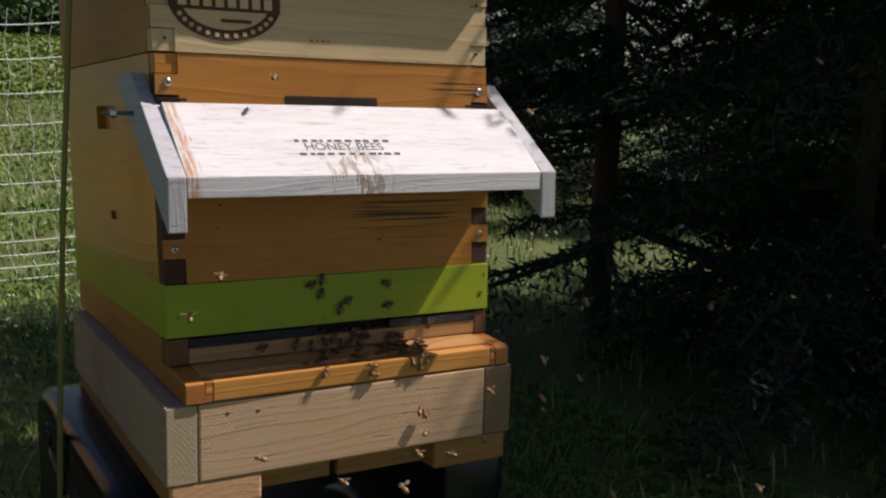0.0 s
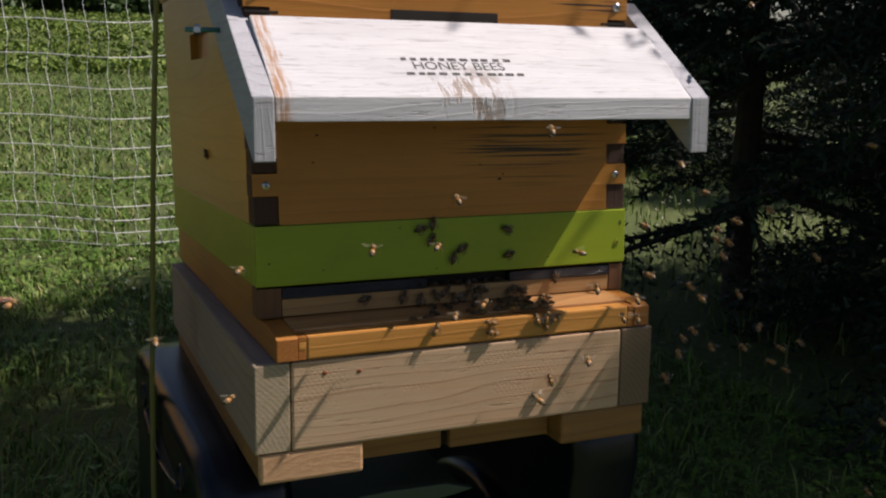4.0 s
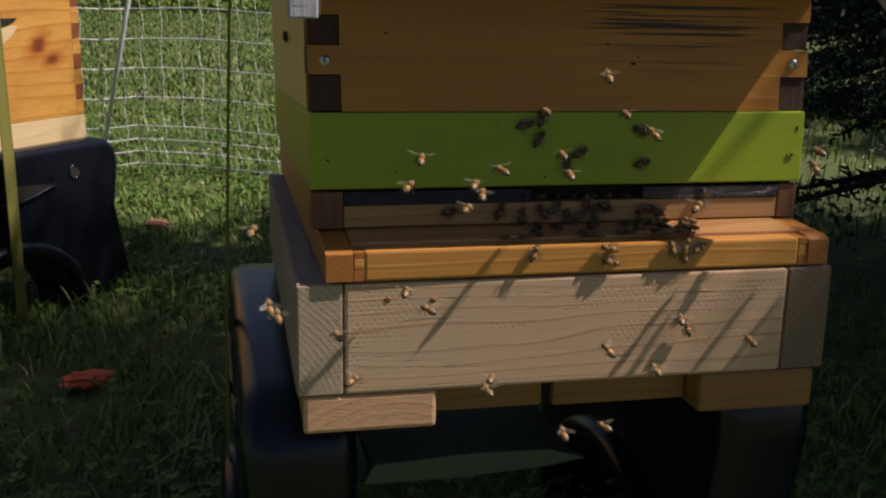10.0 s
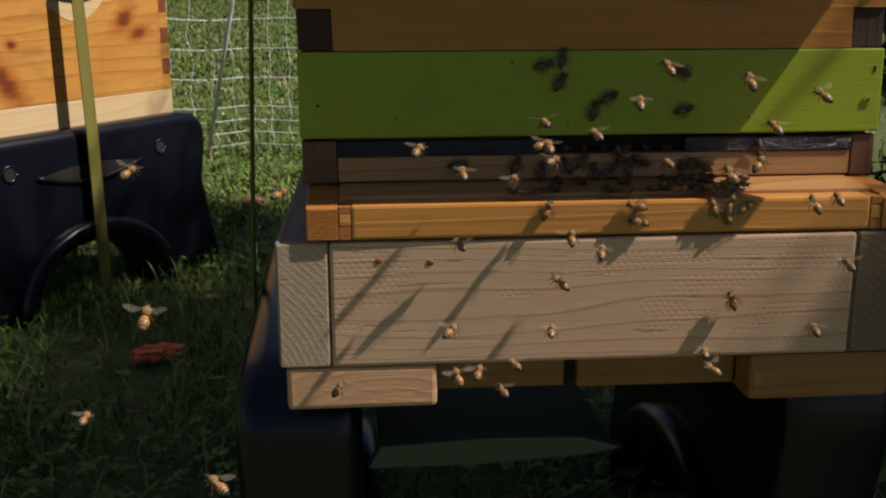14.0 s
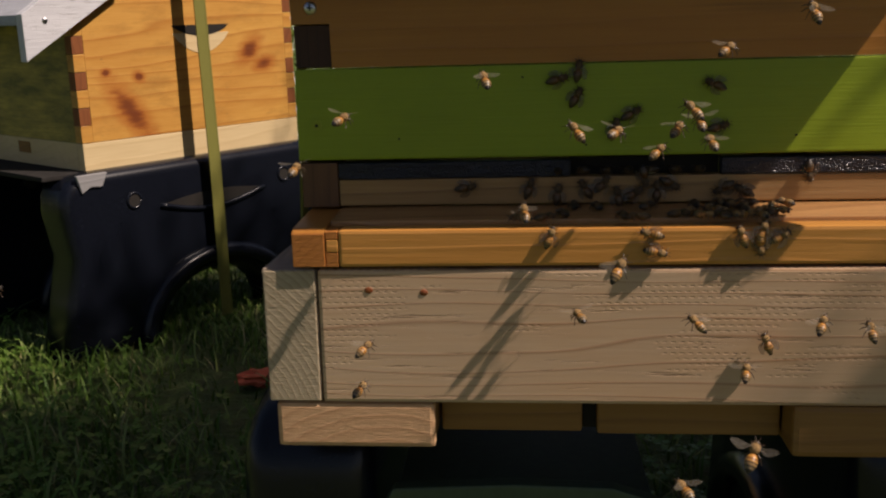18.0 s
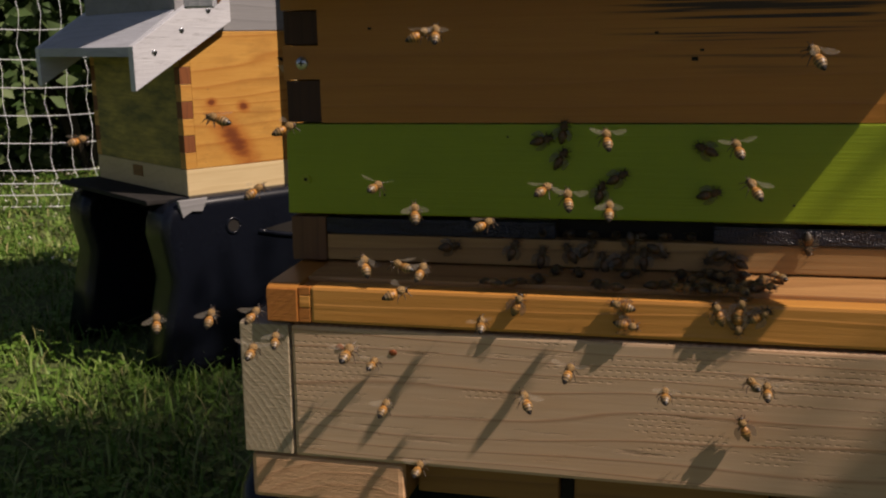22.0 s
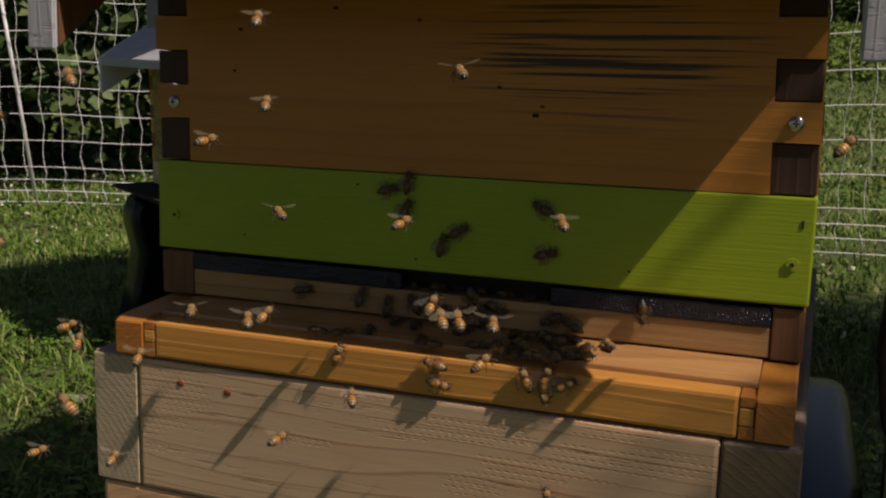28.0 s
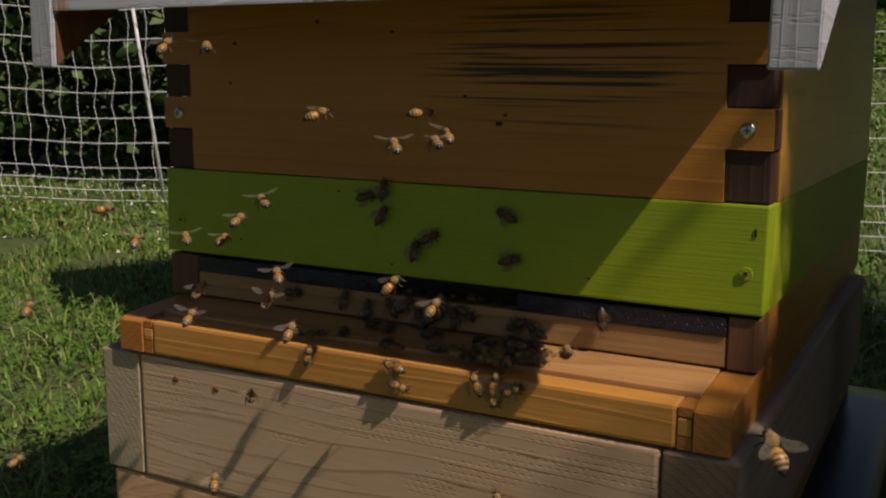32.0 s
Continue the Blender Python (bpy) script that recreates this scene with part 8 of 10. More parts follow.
    walk(bee_in_flight(), route(0, 13, [(0, 2.480, -0.591, 1.200), (8.7, 2.480, -0.591, 1.200), (11.2, 1.065, 0.805, 0.656), (12.2, 0.715, 0.955, 0.556), (12.8, 0.582, 0.955, 0.543), (13.4, 0.492, 0.955, 0.534), (14, 0.446, 0.955, 0.529), (14.5, 0.444, 0.955, 0.530), (15.1, 0.484, 0.955, 0.538), (15.7, 0.560, 0.955, 0.554), (16.3, 0.673, 0.955, 0.577), (17.3, 1.023, 0.805, 0.677), (19.8, 2.586, -0.480, 1.200), (32, 2.587, -0.479, 1.201)]))
    walk(bee_in_flight(), route(-24, 36, [(0, 1.830, -0.815, 1.200), (7.4, 1.830, -0.815, 1.200), (9.9, 1.088, 0.815, 0.710), (10.9, 0.738, 0.965, 0.610), (11.3, 0.651, 0.965, 0.585), (11.9, 0.558, 0.965, 0.559), (12.5, 0.510, 0.965, 0.546), (13.5, 0.507, 0.965, 0.540), (14.5, 0.512, 0.965, 0.542), (15.1, 0.557, 0.965, 0.552), (15.7, 0.643, 0.965, 0.571), (15.9, 0.681, 0.965, 0.580), (16.9, 1.031, 0.815, 0.680), (19.4, 2.465, -0.655, 1.200), (32, 2.466, -0.654, 1.201)]))
    walk(bee_in_flight(), route(16, 42, [(0, 2.438, -0.738, 1.200), (7, 2.438, -0.738, 1.200), (9.5, 0.920, 0.802, 0.338), (10.5, 0.570, 0.952, 0.238), (10.7, 0.570, 0.952, 0.277), (11.3, 0.570, 0.952, 0.376), (11.9, 0.570, 0.952, 0.451), (12.5, 0.570, 0.952, 0.501), (13.1, 0.570, 0.952, 0.527), (14, 0.571, 0.952, 0.555), (14.5, 0.569, 0.952, 0.568), (15.1, 0.566, 0.948, 0.634), (16.1, 0.916, 0.798, 0.734), (18.6, 2.520, -0.800, 1.200), (32, 2.521, -0.799, 1.201)]))
    walk(bee_in_flight(), route(21, 31, [(0, 2.101, -0.895, 1.200), (8.5, 2.101, -0.895, 1.200), (11, 1.062, 0.795, 0.648), (12, 0.712, 0.945, 0.548), (12.2, 0.684, 0.945, 0.547), (12.8, 0.632, 0.945, 0.545), (14, 0.614, 0.945, 0.546), (14.5, 0.604, 0.945, 0.543), (15.1, 0.630, 0.945, 0.544), (15.5, 0.660, 0.945, 0.546), (16.5, 1.010, 0.795, 0.646), (19, 2.298, -0.500, 1.200), (32, 2.299, -0.499, 1.201)]))
    walk(bee_in_flight(), route(22, 23, [(0, 2.054, -0.886, 1.200), (8.5, 2.054, -0.886, 1.200), (11, 1.066, 0.795, 0.634), (12, 0.716, 0.945, 0.534), (12.4, 0.669, 0.945, 0.532), (13, 0.629, 0.945, 0.530), (13.5, 0.606, 0.945, 0.529), (14.5, 0.576, 0.945, 0.525), (15.1, 0.595, 0.945, 0.530), (15.7, 0.631, 0.945, 0.539), (16.1, 0.664, 0.945, 0.547), (17.1, 1.014, 0.795, 0.647), (19.6, 1.948, -0.705, 1.200), (32, 1.949, -0.704, 1.201)]))
    walk(bee_in_flight(), route(15, 44, [(0, 2.119, -0.409, 1.200), (9.1, 2.119, -0.409, 1.200), (11.6, 1.057, 0.788, 0.644), (12.6, 0.707, 0.938, 0.544), (12.8, 0.673, 0.938, 0.534), (13.4, 0.597, 0.938, 0.512), (14, 0.557, 0.938, 0.500), (14.5, 0.559, 0.938, 0.497), (15.1, 0.605, 0.938, 0.498), (15.5, 0.661, 0.938, 0.500), (16.5, 1.011, 0.788, 0.600), (19, 2.181, -0.548, 1.200), (32, 2.182, -0.547, 1.201)]))
    walk(bee_in_flight(), route(-9, 31, [(0, 2.229, -0.501, 1.200), (9, 2.229, -0.501, 1.200), (11.5, 1.083, 0.807, 0.598), (12.5, 0.733, 0.957, 0.498), (12.7, 0.683, 0.957, 0.490), (13.3, 0.560, 0.957, 0.472), (13.9, 0.477, 0.957, 0.459), (14.5, 0.434, 0.957, 0.453), (15.1, 0.477, 0.957, 0.459), (15.7, 0.560, 0.957, 0.472), (16.3, 0.683, 0.957, 0.490), (17.3, 1.033, 0.807, 0.590), (19.8, 2.354, -0.565, 1.200), (32, 2.355, -0.564, 1.201)]))
    walk(bee_in_flight(), route(-55, 22, [(0, -1.816, -0.961, 1.200), (7.4, -1.816, -0.961, 1.200), (9.9, -0.273, 0.780, 0.565), (10.9, 0.077, 0.930, 0.465), (11.3, 0.186, 0.930, 0.447), (11.9, 0.303, 0.930, 0.428), (12.5, 0.363, 0.930, 0.418), (13.5, 0.383, 0.930, 0.414), (14.5, 0.406, 0.930, 0.398), (15.1, 0.470, 0.930, 0.389), (15.7, 0.593, 0.930, 0.371), (16.1, 0.709, 0.930, 0.354), (17.1, 1.059, 0.780, 0.454), (19.6, 2.344, -0.639, 1.200), (32, 2.345, -0.638, 1.201)]))
    walk(bee_in_flight(), route(-8, 18, [(0, -1.386, -0.847, 1.200), (7.4, -1.386, -0.847, 1.200), (9.9, -0.308, 0.790, 0.562), (10.9, 0.042, 0.940, 0.462), (11.5, 0.174, 0.940, 0.429), (12.1, 0.274, 0.940, 0.405), (12.7, 0.341, 0.940, 0.388), (13.3, 0.376, 0.940, 0.379), (14, 0.405, 0.940, 0.375), (14.5, 0.430, 0.940, 0.376), (15.1, 0.473, 0.940, 0.378), (15.7, 0.557, 0.940, 0.381), (16.3, 0.682, 0.940, 0.386), (17.3, 1.032, 0.790, 0.486), (19.8, 2.264, -0.520, 1.200), (32, 2.265, -0.519, 1.201)]))
    walk(bee_in_flight(), route(2, 43, [(0, -1.347, -0.665, 1.200), (6.6, -1.347, -0.665, 1.200), (9.1, -0.179, 0.787, 0.765), (10.1, 0.171, 0.937, 0.665), (10.3, 0.196, 0.937, 0.630), (10.9, 0.262, 0.937, 0.542), (11.5, 0.312, 0.937, 0.476), (12.1, 0.346, 0.937, 0.431), (12.7, 0.363, 0.937, 0.408), (13.5, 0.378, 0.937, 0.388), (14, 0.390, 0.937, 0.375), (14.5, 0.406, 0.937, 0.365), (15.1, 0.434, 0.937, 0.348), (15.7, 0.488, 0.937, 0.314), (16.3, 0.567, 0.937, 0.264), (17.3, 0.917, 0.787, 0.364), (19.8, 2.373, -0.864, 1.200), (32, 2.374, -0.863, 1.201)]))
    walk(bee_in_flight(), route(-31, 28, [(0, -1.361, -0.695, 1.200), (7.8, -1.361, -0.695, 1.200), (10.3, -0.329, 0.817, 0.539), (11.3, 0.021, 0.967, 0.439), (11.7, 0.130, 0.967, 0.411), (12.3, 0.247, 0.967, 0.382), (12.9, 0.307, 0.967, 0.367), (13.5, 0.315, 0.967, 0.361), (14, 0.316, 0.967, 0.356), (14.5, 0.313, 0.967, 0.357), (15.1, 0.265, 0.967, 0.365), (15.7, 0.172, 0.967, 0.381), (16.1, 0.085, 0.967, 0.396), (17.1, -0.265, 0.817, 0.496), (19.6, -1.412, -0.581, 1.200), (32, -1.411, -0.580, 1.201)]))
    walk(bee_in_flight(), route(-16, 8, [(0, 2.580, -0.628, 1.200), (4.3, 2.580, -0.628, 1.200), (6.8, 1.262, 0.802, 0.521), (7.8, 0.912, 0.952, 0.421), (8.2, 0.765, 0.952, 0.409), (8.8, 0.592, 0.952, 0.396), (9.4, 0.475, 0.952, 0.387), (10, 0.415, 0.952, 0.382), (11, 0.396, 0.952, 0.386), (11.5, 0.389, 0.952, 0.393), (12, 0.390, 0.952, 0.400), (12.5, 0.400, 0.952, 0.402), (14, 0.453, 0.952, 0.396), (14.5, 0.468, 0.952, 0.395), (15.1, 0.494, 0.952, 0.393), (15.7, 0.545, 0.952, 0.390), (16.3, 0.619, 0.952, 0.385), (16.7, 0.683, 0.952, 0.381), (17.7, 1.033, 0.802, 0.481), (20.2, 2.517, -0.780, 1.200), (32, 2.518, -0.779, 1.201)]))
    walk(bee_in_flight(), route(44, 32, [(0, 2.322, -0.450, 1.200), (8.8, 2.322, -0.450, 1.200), (11.3, 1.063, 0.798, 0.525), (12.3, 0.713, 0.948, 0.425), (12.9, 0.617, 0.948, 0.392), (13.5, 0.567, 0.948, 0.375), (14.5, 0.557, 0.948, 0.364), (15.1, 0.590, 0.948, 0.362), (15.7, 0.652, 0.948, 0.357), (15.9, 0.680, 0.948, 0.356), (16.9, 1.030, 0.798, 0.456), (19.4, 2.112, -0.811, 1.200), (32, 2.113, -0.810, 1.201)]))
    walk(bee_in_flight(), route(53, 22, [(0, -1.411, -0.723, 1.200), (9.5, -1.411, -0.723, 1.200), (12, -0.006, 0.650, 0.442), (13, 0.344, 0.800, 0.342), (13.4, 0.297, 0.800, 0.363), (14, 0.257, 0.800, 0.380), (14.5, 0.234, 0.800, 0.390), (15.1, 0.194, 0.800, 0.407), (15.5, 0.147, 0.800, 0.428), (16.5, -0.203, 0.650, 0.528), (19, -1.713, -0.946, 1.200), (32, -1.712, -0.945, 1.201)]))
    walk(bee_in_flight(), route(23, 43, [(0, 2.044, -0.766, 1.200), (9.5, 2.044, -0.766, 1.200), (12, 1.049, 0.804, 0.603), (13, 0.699, 0.954, 0.503), (13.2, 0.673, 0.954, 0.495), (13.8, 0.626, 0.954, 0.480), (14.5, 0.618, 0.954, 0.471), (15.1, 0.649, 0.954, 0.465), (15.5, 0.685, 0.954, 0.458), (16.5, 1.035, 0.804, 0.558), (19, 2.509, -0.794, 1.200), (32, 2.510, -0.793, 1.201)]))
    walk(bee_in_flight(), route(-12, 30, [(0, 2.413, -0.788, 1.200), (7.6, 2.413, -0.788, 1.200), (10.1, 1.083, 0.811, 0.584), (11.1, 0.733, 0.961, 0.484), (11.5, 0.696, 0.961, 0.478), (13, 0.661, 0.961, 0.473), (13.5, 0.648, 0.961, 0.475), (14, 0.641, 0.961, 0.477), (14.5, 0.642, 0.961, 0.473), (15.1, 0.687, 0.961, 0.472), (16.1, 1.037, 0.811, 0.572), (18.6, 1.934, -0.584, 1.200), (32, 1.935, -0.583, 1.201)]))
    walk(bee_in_flight(), route(-1, 29, [(0, 2.382, -0.692, 1.200), (6.7, 2.382, -0.692, 1.200), (9.2, 1.106, 0.800, 0.594), (10.2, 0.756, 0.950, 0.494), (10.8, 0.628, 0.950, 0.476), (11.4, 0.542, 0.950, 0.463), (12, 0.497, 0.950, 0.457), (13, 0.492, 0.950, 0.455), (14, 0.483, 0.950, 0.449), (14.5, 0.482, 0.950, 0.447), (15.1, 0.523, 0.950, 0.450), (15.7, 0.603, 0.950, 0.456), (16.1, 0.677, 0.950, 0.461), (17.1, 1.027, 0.800, 0.561), (19.6, 2.464, -0.461, 1.200), (32, 2.465, -0.460, 1.201)]))
    walk(bee_in_flight(), route(70, 15, [(0, 2.025, -0.597, 1.200), (14.7, 2.025, -0.597, 1.200), (17.2, 0.846, 0.750, 0.724), (18.2, 0.496, 0.900, 0.624), (18.4, 0.480, 0.900, 0.618), (19, 0.450, 0.900, 0.608), (20.5, 0.403, 0.900, 0.586), (21, 0.380, 0.900, 0.581), (21.5, 0.352, 0.900, 0.581), (22.1, 0.303, 0.900, 0.581), (22.7, 0.209, 0.900, 0.581), (22.9, 0.168, 0.900, 0.581), (23.9, -0.182, 0.750, 0.681), (26.4, -1.195, -0.849, 1.200), (32, -1.194, -0.848, 1.201)]))
    walk(bee_in_flight(), route(17, 15, [(0, 2.250, -0.598, 1.200), (14.4, 2.250, -0.598, 1.200), (16.9, 0.884, 0.750, 0.720), (17.9, 0.534, 0.900, 0.620), (18.5, 0.487, 0.900, 0.606), (19, 0.460, 0.900, 0.598), (19.5, 0.433, 0.900, 0.579), (20, 0.412, 0.900, 0.554), (20.5, 0.395, 0.900, 0.526), (21, 0.378, 0.900, 0.503), (21.5, 0.356, 0.900, 0.485), (22.1, 0.318, 0.900, 0.454), (22.7, 0.244, 0.900, 0.393), (23.1, 0.175, 0.900, 0.337), (24.1, -0.175, 0.750, 0.437), (26.6, -2.070, -0.942, 1.200), (32, -2.069, -0.941, 1.201)]))
    walk(bee_in_flight(), route(-53, 27, [(0, -1.410, -0.636, 1.200), (10.5, -1.410, -0.636, 1.200), (13, -0.088, 0.814, 0.331), (14, 0.262, 0.964, 0.231), (14.2, 0.293, 0.964, 0.268), (14.8, 0.375, 0.964, 0.363), (15.4, 0.441, 0.964, 0.440), (16, 0.491, 0.964, 0.499), (16.6, 0.525, 0.964, 0.538), (17.2, 0.542, 0.964, 0.558), (17.5, 0.548, 0.964, 0.565), (18, 0.551, 0.964, 0.576), (18.5, 0.550, 0.964, 0.583), (19, 0.542, 0.964, 0.584), (19.5, 0.524, 0.964, 0.584), (20, 0.499, 0.964, 0.584), (21, 0.452, 0.964, 0.596), (22, 0.407, 0.964, 0.621), (22.5, 0.387, 0.964, 0.636), (23, 0.370, 0.964, 0.644), (23.5, 0.356, 0.964, 0.646), (24, 0.347, 0.964, 0.642), (24.5, 0.344, 0.964, 0.635), (25, 0.346, 0.964, 0.626), (25.5, 0.353, 0.964, 0.619), (26.1, 0.365, 0.960, 0.650), (26.5, 0.380, 0.955, 0.687), (27.5, 0.030, 0.805, 0.787), (30, -1.505, -0.677, 1.200), (32, -1.504, -0.676, 1.201)]))
    walk(bee_in_flight(), route(33, 45, [(0, 2.055, -0.475, 1.200), (13.7, 2.055, -0.475, 1.200), (16.2, 0.968, 0.786, 0.712), (17.2, 0.618, 0.936, 0.612), (17.8, 0.592, 0.936, 0.599), (18, 0.586, 0.936, 0.596), (18.5, 0.577, 0.936, 0.588), (19.5, 0.574, 0.936, 0.572), (21, 0.581, 0.936, 0.556), (22, 0.577, 0.936, 0.545), (24, 0.586, 0.936, 0.524), (25, 0.583, 0.936, 0.521), (25.6, 0.623, 0.936, 0.526), (26.2, 0.699, 0.936, 0.535), (26.4, 0.733, 0.936, 0.539), (27.4, 1.083, 0.786, 0.639), (29.9, 2.468, -0.421, 1.200), (32, 2.469, -0.420, 1.201)]))
    walk(bee_in_flight(), route(-17, 15, [(0, -1.259, -0.762, 1.200), (10.8, -1.259, -0.762, 1.200), (13.3, -0.255, 0.801, 0.561), (14.3, 0.095, 0.951, 0.461), (14.7, 0.169, 0.951, 0.479), (15.3, 0.258, 0.951, 0.500), (15.9, 0.317, 0.951, 0.515), (16.5, 0.348, 0.951, 0.522), (17, 0.341, 0.951, 0.530), (18.5, 0.340, 0.951, 0.548), (19.5, 0.342, 0.951, 0.551), (20, 0.346, 0.951, 0.551), (21, 0.364, 0.951, 0.548), (22, 0.382, 0.951, 0.540), (22.5, 0.387, 0.951, 0.538), (24, 0.398, 0.951, 0.545), (24.5, 0.404, 0.951, 0.544), (25.5, 0.408, 0.951, 0.531), (26.1, 0.367, 0.951, 0.524), (26.7, 0.287, 0.951, 0.509), (27.3, 0.169, 0.951, 0.488), (28.3, -0.181, 0.801, 0.588), (30.8, -1.871, -0.652, 1.200), (32, -1.870, -0.651, 1.201)]))
    walk(bee_in_flight(), route(5, 38, [(0, 1.922, -0.592, 1.200), (13.3, 1.922, -0.592, 1.200), (15.8, 0.825, 0.812, 0.715), (16.8, 0.475, 0.962, 0.615), (17.2, 0.454, 0.962, 0.595), (18.5, 0.393, 0.962, 0.546), (19, 0.377, 0.962, 0.528), (19.5, 0.368, 0.962, 0.510), (20.5, 0.357, 0.962, 0.478), (21, 0.346, 0.962, 0.466), (21.4, 0.337, 0.962, 0.462), (22, 0.274, 0.962, 0.460), (22.6, 0.154, 0.962, 0.455), (22.8, 0.100, 0.962, 0.454), (23.8, -0.250, 0.812, 0.554), (26.3, -1.943, -0.954, 1.200), (32, -1.942, -0.953, 1.201)]))
    walk(bee_in_flight(), route(49, 46, [(0, 2.443, -0.543, 1.200), (12.4, 2.443, -0.543, 1.200), (14.9, 0.859, 0.785, 0.711), (15.9, 0.509, 0.935, 0.611), (16.5, 0.493, 0.939, 0.559), (18.5, 0.454, 0.939, 0.536), (19.5, 0.438, 0.939, 0.531), (20, 0.432, 0.939, 0.526), (21.5, 0.416, 0.939, 0.504), (22.1, 0.364, 0.939, 0.500), (22.7, 0.264, 0.939, 0.492), (23.3, 0.116, 0.939, 0.481), (24.3, -0.234, 0.789, 0.581), (26.8, -1.364, -0.592, 1.200), (32, -1.363, -0.591, 1.201)]))
    walk(bee_in_flight(), route(-46, 16, [(0, -1.997, -0.949, 1.200), (10.4, -1.997, -0.949, 1.200), (12.9, -0.254, 0.770, 0.511), (13.9, 0.096, 0.920, 0.411), (14.5, 0.219, 0.920, 0.452), (15.1, 0.318, 0.920, 0.485), (15.7, 0.393, 0.920, 0.510), (16.3, 0.443, 0.920, 0.526), (17, 0.472, 0.920, 0.536), (18, 0.487, 0.920, 0.537), (18.5, 0.488, 0.920, 0.536), (19, 0.482, 0.920, 0.532), (20, 0.460, 0.920, 0.520), (22, 0.402, 0.920, 0.489), (23, 0.376, 0.920, 0.476), (25, 0.344, 0.920, 0.466), (25.5, 0.339, 0.920, 0.466), (26.1, 0.287, 0.920, 0.472), (26.5, 0.226, 0.920, 0.480), (27.5, -0.124, 0.770, 0.580), (30, -1.475, -0.517, 1.200), (32, -1.474, -0.516, 1.201)]))
    walk(bee_in_flight(), route(-48, 24, [(0, 2.344, -0.529, 1.200), (12.1, 2.344, -0.529, 1.200), (14.6, 1.047, 0.815, 0.627), (15.6, 0.697, 0.965, 0.527), (15.8, 0.657, 0.965, 0.525), (16.4, 0.567, 0.965, 0.519), (17, 0.521, 0.965, 0.516), (18, 0.516, 0.965, 0.521), (19, 0.502, 0.965, 0.521), (21, 0.452, 0.965, 0.521), (22, 0.441, 0.965, 0.518), (23, 0.437, 0.965, 0.514), (24, 0.444, 0.965, 0.514), (25.1, 0.469, 0.965, 0.511), (25.7, 0.452, 0.965, 0.517), (26.3, 0.419, 0.965, 0.530), (26.9, 0.371, 0.965, 0.548), (27.5, 0.307, 0.965, 0.573), (28.1, 0.227, 0.965, 0.603), (28.3, 0.197, 0.965, 0.615), (29.3, -0.153, 0.815, 0.715), (31.8, -1.726, -0.771, 1.200), (32, -1.725, -0.770, 1.201)]))
    walk(bee_in_flight(), route(5, 35, [(0, 1.894, -0.601, 1.200), (12, 1.894, -0.601, 1.200), (14.5, 1.036, 0.805, 0.600), (15.5, 0.686, 0.955, 0.500), (15.9, 0.620, 0.955, 0.505), (16.5, 0.565, 0.955, 0.509), (17.5, 0.548, 0.955, 0.524), (18, 0.541, 0.955, 0.527), (20, 0.520, 0.955, 0.525), (22, 0.508, 0.955, 0.530), (23, 0.502, 0.955, 0.529), (24, 0.496, 0.955, 0.518), (24.5, 0.494, 0.955, 0.517), (25.1, 0.534, 0.955, 0.522), (25.7, 0.610, 0.955, 0.531), (26.3, 0.723, 0.955, 0.544), (26.5, 0.769, 0.955, 0.550), (27.5, 1.119, 0.805, 0.650), (30, 2.235, -0.712, 1.200), (32, 2.236, -0.711, 1.201)]))
    walk(bee_in_flight(), route(6, 36, [(0, 2.556, -0.864, 1.200), (13.3, 2.556, -0.864, 1.200), (15.8, 1.043, 0.810, 0.596), (16.8, 0.693, 0.960, 0.496), (17.4, 0.589, 0.960, 0.524), (18, 0.536, 0.960, 0.538), (18.5, 0.530, 0.960, 0.550), (19.5, 0.529, 0.960, 0.565), (20, 0.533, 0.960, 0.569), (21, 0.550, 0.960, 0.568), (22.5, 0.581, 0.960, 0.560), (24, 0.602, 0.960, 0.569), (24.5, 0.609, 0.960, 0.575), (25.5, 0.633, 0.960, 0.591), (26.1, 0.656, 0.960, 0.607), (26.7, 0.699, 0.960, 0.637), (27.1, 0.740, 0.960, 0.665), (28.1, 1.090, 0.810, 0.765), (30.6, 2.196, -0.419, 1.200), (32, 2.197, -0.418, 1.201)]))
    walk(bee_in_flight(), route(29, 44, [(0, 2.183, -0.723, 1.200), (13.5, 2.183, -0.723, 1.200), (16, 1.017, 0.788, 0.642), (17, 0.667, 0.938, 0.542), (17.4, 0.591, 0.938, 0.545), (18, 0.527, 0.938, 0.547), (18.5, 0.515, 0.938, 0.552), (19.5, 0.479, 0.938, 0.553), (20.5, 0.442, 0.938, 0.544), (21.5, 0.417, 0.938, 0.534), (22.5, 0.399, 0.938, 0.526), (23.5, 0.388, 0.938, 0.515), (24, 0.384, 0.938, 0.502), (25, 0.385, 0.938, 0.476), (25.4, 0.388, 0.938, 0.468), (26, 0.352, 0.938, 0.457), (26.6, 0.281, 0.938, 0.436), (27.2, 0.177, 0.938, 0.405), (28.2, -0.173, 0.788, 0.505), (30.7, -1.804, -0.942, 1.200), (32, -1.803, -0.941, 1.201)]))
